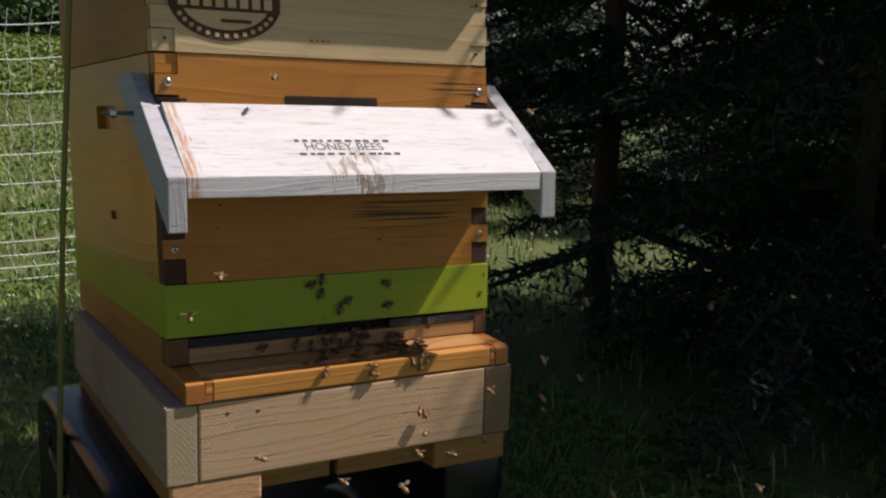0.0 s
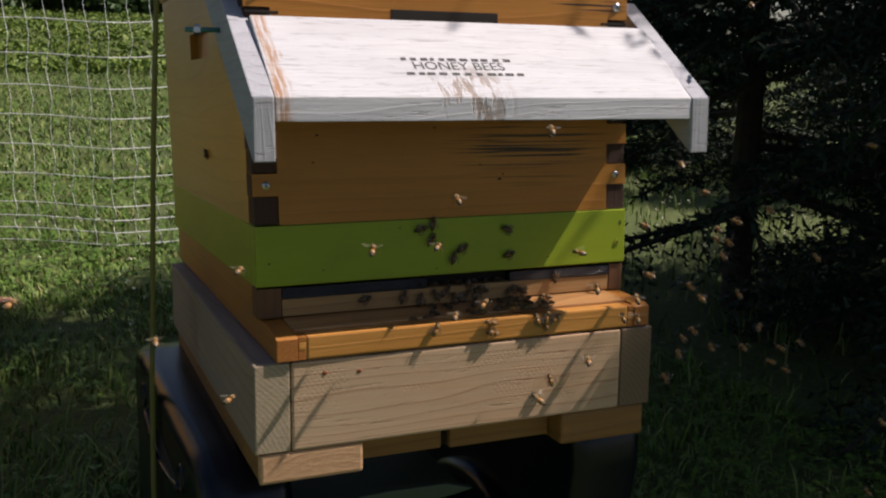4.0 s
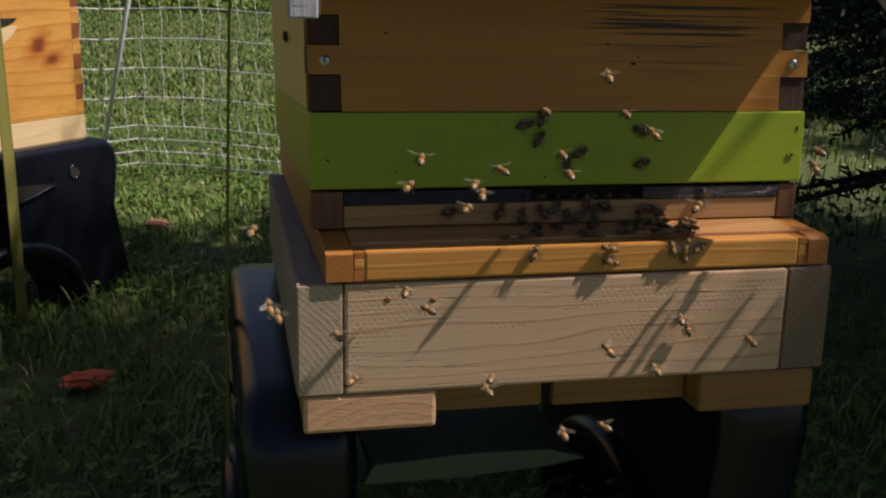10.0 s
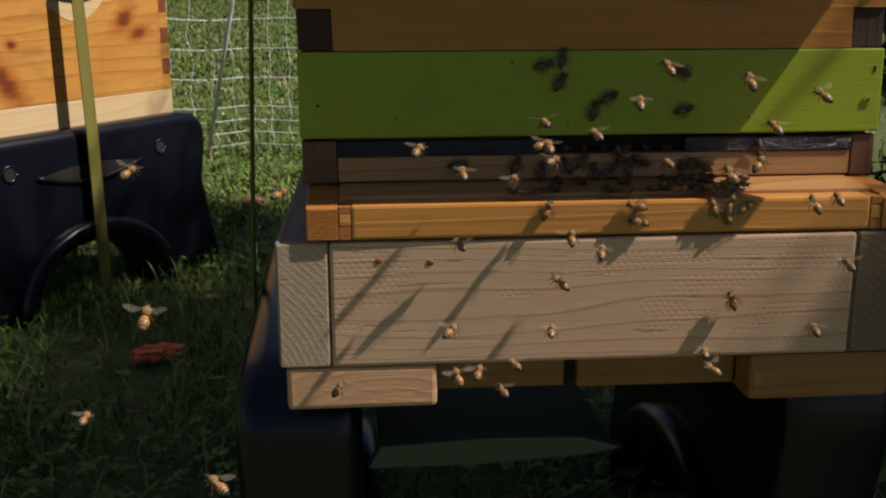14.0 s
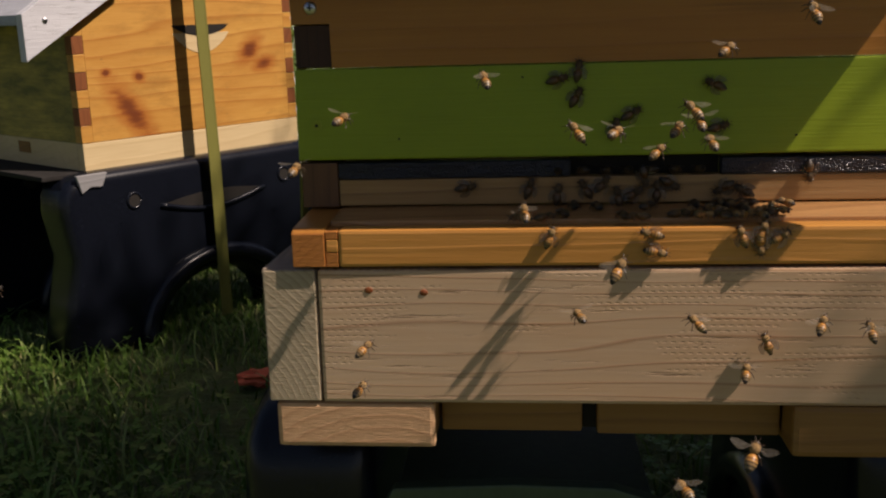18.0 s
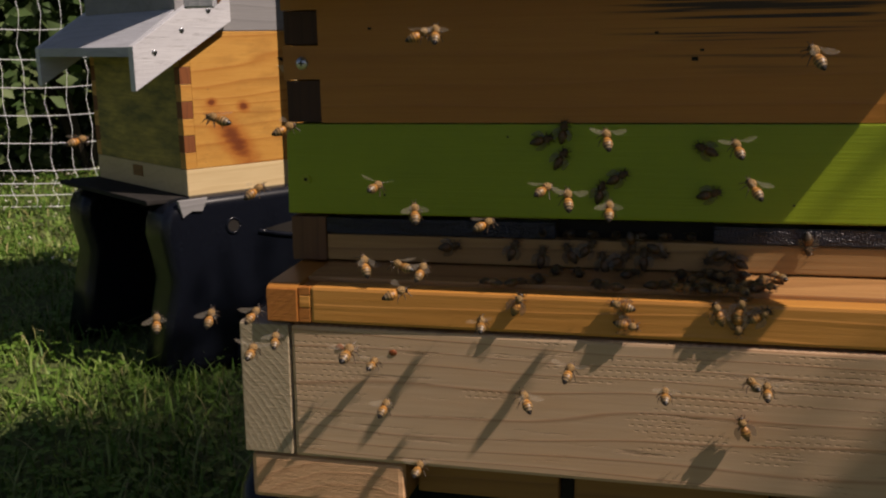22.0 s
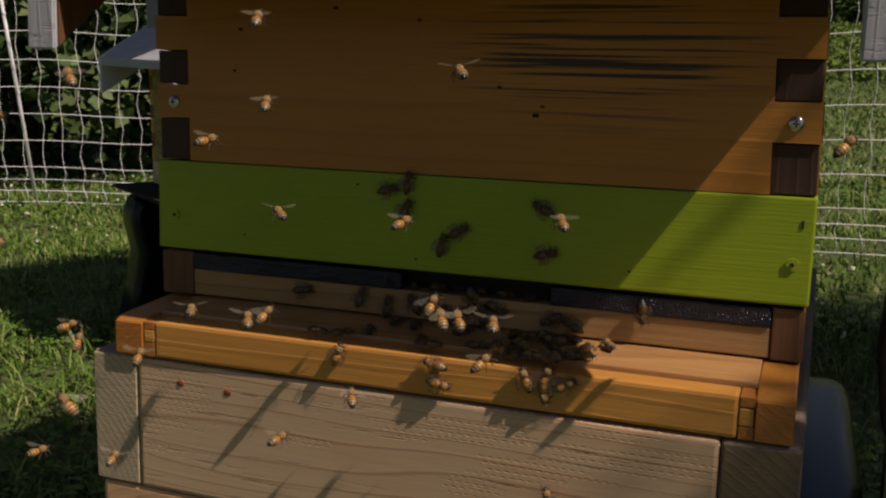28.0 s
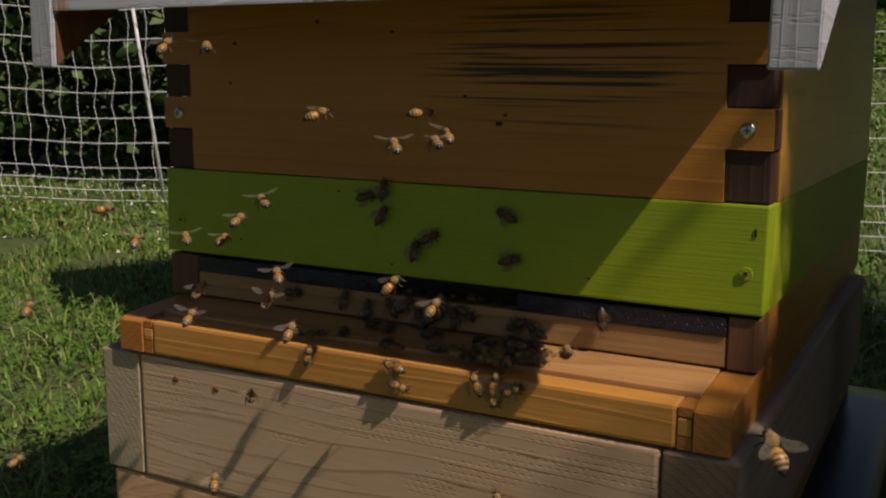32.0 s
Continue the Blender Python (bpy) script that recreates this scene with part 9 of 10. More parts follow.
    walk(bee_in_flight(), route(13, 31, [(0, 2.199, -0.552, 1.200), (11.9, 2.199, -0.552, 1.200), (14.4, 1.020, 0.799, 0.599), (15.4, 0.670, 0.949, 0.499), (15.8, 0.583, 0.949, 0.494), (16.4, 0.490, 0.949, 0.488), (17, 0.442, 0.949, 0.485), (17.5, 0.439, 0.949, 0.487), (18, 0.440, 0.949, 0.491), (19.5, 0.460, 0.949, 0.520), (20.1, 0.515, 0.949, 0.546), (20.7, 0.622, 0.949, 0.595), (20.9, 0.669, 0.949, 0.617), (21.9, 1.019, 0.799, 0.717), (24.4, 2.106, -0.755, 1.200), (32, 2.107, -0.754, 1.201)]))
    walk(bee_in_flight(), route(-27, 24, [(0, -1.252, -0.740, 1.200), (11, -1.252, -0.740, 1.200), (13.5, -0.251, 0.790, 0.654), (14.5, 0.099, 0.940, 0.554), (14.7, 0.139, 0.940, 0.548), (15.3, 0.237, 0.940, 0.535), (15.9, 0.304, 0.940, 0.526), (16.5, 0.338, 0.940, 0.521), (17.5, 0.326, 0.940, 0.520), (18, 0.315, 0.940, 0.518), (19, 0.304, 0.940, 0.522), (20, 0.294, 0.940, 0.534), (20.5, 0.294, 0.940, 0.535), (22, 0.318, 0.940, 0.539), (22.5, 0.329, 0.940, 0.542), (24.5, 0.348, 0.940, 0.544), (25.5, 0.357, 0.940, 0.547), (26.1, 0.319, 0.940, 0.557), (26.7, 0.246, 0.940, 0.576), (26.9, 0.214, 0.940, 0.585), (27.9, -0.136, 0.790, 0.685), (30.4, -1.804, -0.832, 1.200), (32, -1.803, -0.831, 1.201)]))
    walk(bee_in_flight(), route(-31, 27, [(0, -2.027, -0.864, 1.200), (11.4, -2.027, -0.864, 1.200), (13.9, -0.291, 0.812, 0.451), (14.9, 0.059, 0.962, 0.351), (15.3, 0.158, 0.962, 0.368), (15.9, 0.265, 0.962, 0.386), (16.5, 0.320, 0.962, 0.395), (17, 0.327, 0.962, 0.404), (17.5, 0.335, 0.962, 0.409), (18.5, 0.358, 0.962, 0.406), (19.5, 0.383, 0.962, 0.407), (20, 0.388, 0.962, 0.410), (20.5, 0.387, 0.962, 0.414), (21.2, 0.382, 0.962, 0.426), (21.8, 0.330, 0.962, 0.450), (22.4, 0.230, 0.962, 0.496), (23, 0.082, 0.962, 0.564), (24, -0.268, 0.812, 0.664), (26.5, -1.862, -0.667, 1.200), (32, -1.861, -0.666, 1.201)]))
    walk(bee_in_flight(), route(-19, 22, [(0, -1.714, -0.533, 1.200), (12.1, -1.714, -0.533, 1.200), (14.6, -0.287, 0.794, 0.469), (15.6, 0.063, 0.944, 0.369), (16, 0.146, 0.944, 0.374), (16.6, 0.244, 0.944, 0.380), (17.2, 0.311, 0.944, 0.385), (17.8, 0.345, 0.944, 0.387), (18.5, 0.341, 0.944, 0.396), (19, 0.346, 0.944, 0.402), (20.5, 0.368, 0.944, 0.403), (21.5, 0.380, 0.944, 0.410), (22.5, 0.391, 0.944, 0.425), (23.6, 0.400, 0.944, 0.452), (24.2, 0.357, 0.944, 0.476), (24.8, 0.274, 0.944, 0.522), (25.4, 0.151, 0.944, 0.590), (26.4, -0.199, 0.794, 0.690), (28.9, -1.115, -0.729, 1.200), (32, -1.114, -0.728, 1.201)]))
    walk(bee_in_flight(), route(4, 18, [(0, 2.413, -0.719, 1.200), (11.9, 2.413, -0.719, 1.200), (14.4, 1.030, 0.800, 0.564), (15.4, 0.680, 0.950, 0.464), (15.8, 0.602, 0.950, 0.452), (16.4, 0.519, 0.950, 0.439), (17, 0.476, 0.950, 0.433), (17.5, 0.476, 0.950, 0.433), (18, 0.470, 0.950, 0.430), (19.5, 0.460, 0.950, 0.398), (21, 0.458, 0.950, 0.379), (21.5, 0.448, 0.950, 0.377), (22, 0.403, 0.950, 0.378), (22.6, 0.325, 0.950, 0.380), (23.2, 0.173, 0.950, 0.383), (23.4, 0.107, 0.950, 0.385), (24.4, -0.243, 0.800, 0.485), (26.9, -1.289, -0.997, 1.200), (32, -1.288, -0.996, 1.201)]))
    walk(bee_in_flight(), route(-35, 46, [(0, 2.213, -0.873, 1.200), (12.2, 2.213, -0.873, 1.200), (14.7, 0.826, 0.710, 0.716), (15.7, 0.476, 0.860, 0.616), (15.9, 0.474, 0.860, 0.594), (16.5, 0.471, 0.860, 0.552), (17, 0.469, 0.860, 0.528), (17.5, 0.474, 0.860, 0.505), (18, 0.484, 0.860, 0.482), (18.5, 0.499, 0.860, 0.463), (19.5, 0.542, 0.860, 0.432), (20, 0.562, 0.860, 0.422), (20.5, 0.579, 0.860, 0.416), (21, 0.591, 0.860, 0.414), (21.6, 0.655, 0.860, 0.417), (22.6, 1.005, 0.710, 0.517), (25.1, 2.167, -0.709, 1.200), (32, 2.168, -0.708, 1.201)]))
    walk(bee_in_flight(), route(47, 35, [(0, 1.868, -0.760, 1.200), (12.3, 1.868, -0.760, 1.200), (14.8, 0.967, 0.812, 0.715), (15.8, 0.617, 0.962, 0.615), (16.2, 0.586, 0.962, 0.552), (16.8, 0.552, 0.962, 0.485), (17.5, 0.533, 0.962, 0.446), (18, 0.536, 0.962, 0.422), (18.5, 0.537, 0.962, 0.407), (19.1, 0.541, 0.962, 0.381), (19.7, 0.541, 0.962, 0.346), (20.1, 0.541, 0.962, 0.305), (21.1, 0.891, 0.812, 0.405), (23.6, 2.154, -0.664, 1.200), (32, 2.155, -0.663, 1.201)]))
    walk(bee_in_flight(), route(-11, 31, [(0, 2.114, -0.511, 1.200), (10.6, 2.114, -0.511, 1.200), (13.1, 1.059, 0.816, 0.568), (14.1, 0.709, 0.966, 0.468), (14.7, 0.638, 0.966, 0.436), (15.3, 0.585, 0.966, 0.413), (15.9, 0.549, 0.966, 0.397), (16.5, 0.530, 0.966, 0.389), (18, 0.569, 0.966, 0.391), (19, 0.593, 0.966, 0.400), (20, 0.606, 0.966, 0.412), (21, 0.606, 0.966, 0.423), (22.5, 0.587, 0.966, 0.432), (23.5, 0.586, 0.966, 0.432), (24, 0.588, 0.966, 0.428), (24.5, 0.585, 0.966, 0.424), (25.5, 0.568, 0.966, 0.408), (26.1, 0.594, 0.966, 0.401), (26.5, 0.624, 0.966, 0.392), (27.5, 0.974, 0.816, 0.492), (30, 2.206, -0.874, 1.200), (32, 2.207, -0.873, 1.201)]))
    walk(bee_in_flight(), route(-35, 38, [(0, 2.309, -0.882, 1.200), (14, 2.309, -0.882, 1.200), (16.5, 1.015, 0.800, 0.537), (17.5, 0.665, 0.950, 0.437), (17.9, 0.616, 0.950, 0.427), (18.5, 0.575, 0.950, 0.419), (19.5, 0.576, 0.950, 0.418), (20.1, 0.619, 0.950, 0.424), (20.5, 0.670, 0.950, 0.432), (21.5, 1.020, 0.800, 0.532), (24, 2.522, -0.577, 1.200), (32, 2.523, -0.576, 1.201)]))
    walk(bee_in_flight(), route(12, 47, [(0, 2.461, -0.442, 1.200), (13.9, 2.461, -0.442, 1.200), (16.4, 1.024, 0.801, 0.527), (17.4, 0.674, 0.951, 0.427), (18, 0.631, 0.951, 0.421), (18.5, 0.631, 0.951, 0.421), (19, 0.632, 0.951, 0.411), (19.6, 0.606, 0.951, 0.412), (20.2, 0.580, 0.951, 0.403), (20.8, 0.530, 0.951, 0.387), (21.4, 0.455, 0.951, 0.362), (22, 0.356, 0.951, 0.329), (23, 0.006, 0.801, 0.429), (25.5, -1.687, -0.563, 1.200), (32, -1.686, -0.562, 1.201)]))
    walk(bee_in_flight(), route(-12, 46, [(0, -1.952, -0.610, 1.200), (10, -1.952, -0.610, 1.200), (12.5, -0.223, 0.650, 0.588), (13.5, 0.127, 0.800, 0.488), (14.1, 0.251, 0.800, 0.463), (14.7, 0.350, 0.800, 0.443), (15.3, 0.424, 0.800, 0.428), (15.9, 0.475, 0.800, 0.418), (16.5, 0.501, 0.800, 0.413), (17, 0.516, 0.800, 0.410), (17.5, 0.527, 0.800, 0.412), (18, 0.534, 0.800, 0.417), (18.5, 0.536, 0.800, 0.420), (19, 0.531, 0.800, 0.421), (19.5, 0.520, 0.800, 0.420), (20.1, 0.544, 0.800, 0.425), (20.7, 0.590, 0.800, 0.434), (21.1, 0.633, 0.800, 0.442), (22.1, 0.983, 0.650, 0.542), (24.6, 2.405, -0.454, 1.200), (32, 2.406, -0.453, 1.201)]))
    walk(bee_in_flight(), route(10, 19, [(0, 2.137, -0.765, 1.200), (13, 2.137, -0.765, 1.200), (15.5, 0.985, 0.690, 0.455), (16.5, 0.635, 0.840, 0.355), (16.9, 0.571, 0.840, 0.364), (17.5, 0.518, 0.840, 0.371), (18, 0.512, 0.840, 0.379), (19, 0.481, 0.840, 0.395), (20.5, 0.436, 0.840, 0.436), (21.5, 0.407, 0.840, 0.469), (22, 0.400, 0.840, 0.482), (22.5, 0.398, 0.840, 0.488), (23.5, 0.396, 0.840, 0.487), (24.1, 0.350, 0.840, 0.490), (24.7, 0.260, 0.840, 0.496), (24.9, 0.220, 0.840, 0.498), (25.9, -0.130, 0.690, 0.598), (28.4, -1.106, -0.892, 1.200), (32, -1.105, -0.891, 1.201)]))
    walk(bee_in_flight(), route(-29, 23, [(0, 1.935, -0.671, 1.200), (13.5, 1.935, -0.671, 1.200), (16, 1.028, 0.794, 0.642), (17, 0.678, 0.944, 0.542), (17.2, 0.640, 0.944, 0.540), (17.8, 0.546, 0.944, 0.537), (18.4, 0.484, 0.944, 0.534), (19, 0.451, 0.944, 0.533), (20.5, 0.466, 0.944, 0.542), (22, 0.476, 0.944, 0.541), (22.5, 0.476, 0.944, 0.541), (23, 0.468, 0.944, 0.541), (24, 0.447, 0.944, 0.549), (25, 0.430, 0.944, 0.563), (25.5, 0.424, 0.944, 0.570), (26.1, 0.371, 0.944, 0.589), (26.7, 0.267, 0.944, 0.625), (26.9, 0.222, 0.944, 0.640), (27.9, -0.128, 0.794, 0.740), (30.4, -1.433, -0.938, 1.200), (32, -1.432, -0.937, 1.201)]))
    walk(bee_in_flight(), route(30, 46, [(0, 1.957, -0.891, 1.200), (16.3, 1.957, -0.891, 1.200), (18.8, 1.014, 0.798, 0.629), (19.8, 0.664, 0.948, 0.529), (20.4, 0.557, 0.948, 0.529), (21, 0.502, 0.948, 0.530), (22, 0.486, 0.948, 0.537), (22.5, 0.481, 0.948, 0.536), (23.5, 0.488, 0.948, 0.524), (24.5, 0.488, 0.948, 0.512), (25, 0.485, 0.948, 0.511), (25.5, 0.488, 0.948, 0.511), (26.1, 0.536, 0.948, 0.517), (26.7, 0.629, 0.948, 0.530), (27.3, 0.767, 0.948, 0.548), (28.3, 1.117, 0.798, 0.648), (30.8, 2.518, -0.457, 1.200), (32, 2.519, -0.456, 1.201)]))
    walk(bee_in_flight(), route(57, 9, [(0, 1.989, -0.440, 1.200), (15.7, 1.989, -0.440, 1.200), (18.2, 1.012, 0.797, 0.632), (19.2, 0.662, 0.947, 0.532), (19.8, 0.528, 0.947, 0.519), (20.4, 0.459, 0.947, 0.513), (21, 0.442, 0.947, 0.510), (21.5, 0.422, 0.947, 0.505), (22, 0.395, 0.947, 0.497), (22.5, 0.361, 0.947, 0.485), (23, 0.354, 0.947, 0.485), (23.6, 0.299, 0.947, 0.491), (24.2, 0.192, 0.947, 0.504), (24.4, 0.145, 0.947, 0.509), (25.4, -0.205, 0.797, 0.609), (27.9, -1.501, -0.932, 1.200), (32, -1.500, -0.931, 1.201)]))
    walk(bee_in_flight(), route(4, 39, [(0, -1.833, -0.623, 1.200), (16.3, -1.833, -0.623, 1.200), (18.8, -0.272, 0.817, 0.658), (19.8, 0.078, 0.967, 0.558), (20.2, 0.174, 0.967, 0.538), (20.8, 0.287, 0.967, 0.515), (21.4, 0.363, 0.967, 0.499), (22, 0.403, 0.967, 0.491), (23.5, 0.396, 0.967, 0.488), (24, 0.391, 0.967, 0.487), (25, 0.374, 0.967, 0.486), (25.5, 0.368, 0.967, 0.487), (26.1, 0.315, 0.967, 0.495), (26.7, 0.211, 0.967, 0.511), (26.9, 0.166, 0.967, 0.518), (27.9, -0.184, 0.817, 0.618), (30.4, -1.915, -0.785, 1.200), (32, -1.914, -0.784, 1.201)]))
    walk(bee_in_flight(), route(-4, 12, [(0, -1.125, -0.649, 1.200), (15.9, -1.125, -0.649, 1.200), (18.4, -0.272, 0.805, 0.535), (19.4, 0.078, 0.955, 0.435), (19.8, 0.167, 0.955, 0.436), (20.4, 0.271, 0.955, 0.436), (21, 0.342, 0.955, 0.436), (21.6, 0.378, 0.955, 0.436), (22.5, 0.372, 0.955, 0.440), (23.6, 0.354, 0.955, 0.442), (24.2, 0.285, 0.955, 0.448), (24.8, 0.151, 0.955, 0.461), (25.8, -0.199, 0.805, 0.561), (28.3, -1.948, -0.741, 1.200), (32, -1.947, -0.740, 1.201)]))
    walk(bee_in_flight(), route(40, 46, [(0, 2.095, -0.661, 1.200), (15.6, 2.095, -0.661, 1.200), (18.1, 1.001, 0.770, 0.510), (19.1, 0.651, 0.920, 0.410), (19.3, 0.627, 0.920, 0.414), (19.9, 0.584, 0.920, 0.423), (21.5, 0.496, 0.920, 0.436), (22, 0.467, 0.920, 0.435), (22.5, 0.442, 0.920, 0.432), (23.5, 0.403, 0.920, 0.424), (24.3, 0.381, 0.920, 0.415), (24.9, 0.318, 0.920, 0.410), (25.5, 0.195, 0.920, 0.400), (26.5, -0.155, 0.770, 0.500), (29, -1.456, -0.813, 1.200), (32, -1.455, -0.812, 1.201)]))
    walk(bee_in_flight(), route(11, 13, [(0, 2.010, -0.627, 1.200), (16.1, 2.010, -0.627, 1.200), (18.6, 1.035, 0.796, 0.532), (19.6, 0.685, 0.946, 0.432), (20.2, 0.593, 0.946, 0.428), (20.8, 0.546, 0.946, 0.426), (22, 0.539, 0.946, 0.432), (24, 0.554, 0.946, 0.434), (25, 0.557, 0.946, 0.444), (25.2, 0.559, 0.946, 0.444), (25.8, 0.611, 0.946, 0.450), (26.4, 0.711, 0.946, 0.463), (26.6, 0.755, 0.946, 0.468), (27.6, 1.105, 0.796, 0.568), (30.1, 1.993, -0.616, 1.200), (32, 1.994, -0.615, 1.201)]))
    walk(bee_in_flight(), route(-2, 28, [(0, 1.807, -0.514, 1.200), (15.6, 1.807, -0.514, 1.200), (18.1, 1.008, 0.788, 0.585), (19.1, 0.658, 0.938, 0.485), (19.3, 0.620, 0.938, 0.478), (19.9, 0.534, 0.938, 0.462), (20.5, 0.489, 0.938, 0.454), (21, 0.488, 0.938, 0.453), (22.5, 0.491, 0.938, 0.443), (23, 0.494, 0.938, 0.444), (24, 0.508, 0.938, 0.446), (25, 0.509, 0.938, 0.448), (25.5, 0.508, 0.938, 0.452), (26.1, 0.549, 0.938, 0.465), (26.7, 0.629, 0.938, 0.491), (27.3, 0.747, 0.938, 0.530), (28.3, 1.097, 0.788, 0.630), (30.8, 2.185, -0.547, 1.200), (32, 2.186, -0.546, 1.201)]))
    walk(bee_in_flight(), route(0, 23, [(0, 1.845, -0.650, 1.200), (15.7, 1.845, -0.650, 1.200), (18.2, 1.022, 0.810, 0.658), (19.2, 0.672, 0.960, 0.558), (19.6, 0.586, 0.960, 0.531), (20.2, 0.479, 0.960, 0.498), (20.8, 0.398, 0.960, 0.474), (21.4, 0.343, 0.960, 0.457), (22, 0.315, 0.960, 0.448), (22.4, 0.302, 0.960, 0.444), (23, 0.274, 0.960, 0.435), (23.6, 0.219, 0.960, 0.418), (24.2, 0.138, 0.960, 0.394), (24.4, 0.105, 0.960, 0.383), (25.4, -0.245, 0.810, 0.483), (27.9, -1.489, -0.604, 1.200), (32, -1.488, -0.603, 1.201)]))
    walk(bee_in_flight(), route(42, 44, [(0, 2.038, -0.675, 1.200), (17.4, 2.038, -0.675, 1.200), (19.9, 0.978, 0.750, 0.738), (20.9, 0.628, 0.900, 0.638), (22, 0.598, 0.900, 0.609), (23, 0.574, 0.900, 0.591), (24, 0.543, 0.900, 0.578), (25, 0.512, 0.900, 0.556), (25.5, 0.496, 0.900, 0.539), (26.1, 0.468, 0.900, 0.509), (26.7, 0.414, 0.900, 0.452), (27.3, 0.335, 0.900, 0.368), (28.3, -0.015, 0.750, 0.468), (30.8, -1.754, -0.989, 1.200), (32, -1.753, -0.988, 1.201)]))
    walk(bee_in_flight(), route(7, 47, [(0, 2.371, -0.431, 1.200), (16.4, 2.371, -0.431, 1.200), (18.9, 0.816, 0.806, 0.749), (19.9, 0.466, 0.956, 0.649), (20.5, 0.480, 0.960, 0.592), (22, 0.505, 0.960, 0.567), (24, 0.537, 0.960, 0.559), (25.5, 0.568, 0.960, 0.551), (26.1, 0.628, 0.960, 0.554), (26.7, 0.745, 0.960, 0.560), (27.7, 1.095, 0.810, 0.660), (30.2, 2.096, -0.635, 1.200), (32, 2.097, -0.634, 1.201)]))
    walk(bee_in_flight(), route(12, 37, [(0, -1.168, -0.961, 1.200), (14.4, -1.168, -0.961, 1.200), (16.9, -0.243, 0.800, 0.549), (17.9, 0.107, 0.950, 0.449), (18.3, 0.178, 0.950, 0.447), (18.9, 0.254, 0.950, 0.444), (19.5, 0.294, 0.950, 0.443), (20, 0.292, 0.950, 0.446), (21, 0.266, 0.950, 0.457), (22, 0.245, 0.950, 0.459), (23, 0.231, 0.950, 0.451), (23.5, 0.231, 0.950, 0.447), (24, 0.239, 0.950, 0.449), (24.5, 0.241, 0.950, 0.453), (24.9, 0.234, 0.950, 0.459), (25.5, 0.176, 0.950, 0.479), (26.5, -0.174, 0.800, 0.579), (29, -1.798, -0.917, 1.200), (32, -1.797, -0.916, 1.201)]))
    walk(bee_in_flight(), route(23, 41, [(0, 2.540, -0.750, 1.200), (15.7, 2.540, -0.750, 1.200), (18.2, 1.030, 0.806, 0.586), (19.2, 0.680, 0.956, 0.486), (19.8, 0.570, 0.956, 0.541), (20.4, 0.496, 0.956, 0.578), (21, 0.458, 0.956, 0.597), (22, 0.416, 0.956, 0.622), (22.5, 0.398, 0.956, 0.636), (23, 0.382, 0.956, 0.644), (23.5, 0.369, 0.956, 0.646), (24, 0.360, 0.956, 0.642), (24.5, 0.356, 0.956, 0.635), (25, 0.358, 0.956, 0.627), (25.5, 0.366, 0.956, 0.620), (26.1, 0.380, 0.952, 0.651), (26.5, 0.396, 0.947, 0.688), (27.5, 0.046, 0.797, 0.788), (30, -1.571, -0.806, 1.200), (32, -1.570, -0.805, 1.201)]))
    walk(bee_in_flight(), route(-41, 26, [(0, -1.606, -0.717, 1.200), (15.4, -1.606, -0.717, 1.200), (17.9, -0.234, 0.804, 0.673), (18.9, 0.116, 0.954, 0.573), (19.3, 0.197, 0.954, 0.565), (19.9, 0.283, 0.954, 0.556), (20.5, 0.328, 0.954, 0.551), (21, 0.329, 0.954, 0.552), (21.5, 0.329, 0.954, 0.563), (22.5, 0.336, 0.954, 0.574), (23.5, 0.340, 0.954, 0.574), (24.5, 0.351, 0.954, 0.582), (25, 0.364, 0.954, 0.590), (25.5, 0.378, 0.954, 0.602), (26.1, 0.402, 0.954, 0.623), (26.7, 0.449, 0.954, 0.663), (26.9, 0.470, 0.954, 0.681), (27.9, 0.120, 0.804, 0.781), (30.4, -1.962, -0.825, 1.200), (32, -1.961, -0.824, 1.201)]))
    walk(bee_in_flight(), route(73, 18, [(0, 2.074, -0.828, 1.200), (21.1, 2.074, -0.828, 1.200), (23.6, 1.030, 0.710, 0.699), (24.6, 0.680, 0.860, 0.599), (25, 0.654, 0.860, 0.623), (25.5, 0.627, 0.860, 0.648), (25.9, 0.601, 0.860, 0.673), (26.9, 0.951, 0.710, 0.773), (29.4, 1.848, -0.856, 1.200), (32, 1.849, -0.855, 1.201)]))
    walk(bee_in_flight(), route(56, 33, [(0, 2.393, -0.769, 1.200), (20.9, 2.393, -0.769, 1.200), (23.4, 1.029, 0.750, 0.705), (24.4, 0.679, 0.900, 0.605), (25, 0.651, 0.900, 0.607), (25.5, 0.635, 0.900, 0.608), (26.1, 0.607, 0.900, 0.610), (26.7, 0.553, 0.900, 0.613), (27.3, 0.474, 0.900, 0.618), (27.9, 0.368, 0.900, 0.625), (28.3, 0.283, 0.900, 0.630), (29.3, -0.067, 0.750, 0.730), (31.8, -1.824, -0.608, 1.200), (32, -1.823, -0.607, 1.201)]))
    walk(bee_in_flight(), route(33, 25, [(0, -1.854, -0.868, 1.200), (18.5, -1.854, -0.868, 1.200), (21, -0.251, 0.796, 0.544), (22, 0.099, 0.946, 0.444), (22.2, 0.149, 0.946, 0.447), (22.8, 0.272, 0.946, 0.453), (23.4, 0.355, 0.946, 0.458), (24, 0.398, 0.946, 0.460), (24.5, 0.398, 0.946, 0.465), (25.5, 0.393, 0.946, 0.464), (26.1, 0.343, 0.946, 0.467), (26.7, 0.247, 0.946, 0.473), (26.9, 0.204, 0.946, 0.475), (27.9, -0.146, 0.796, 0.575), (30.4, -1.711, -0.686, 1.200), (32, -1.710, -0.685, 1.201)]))
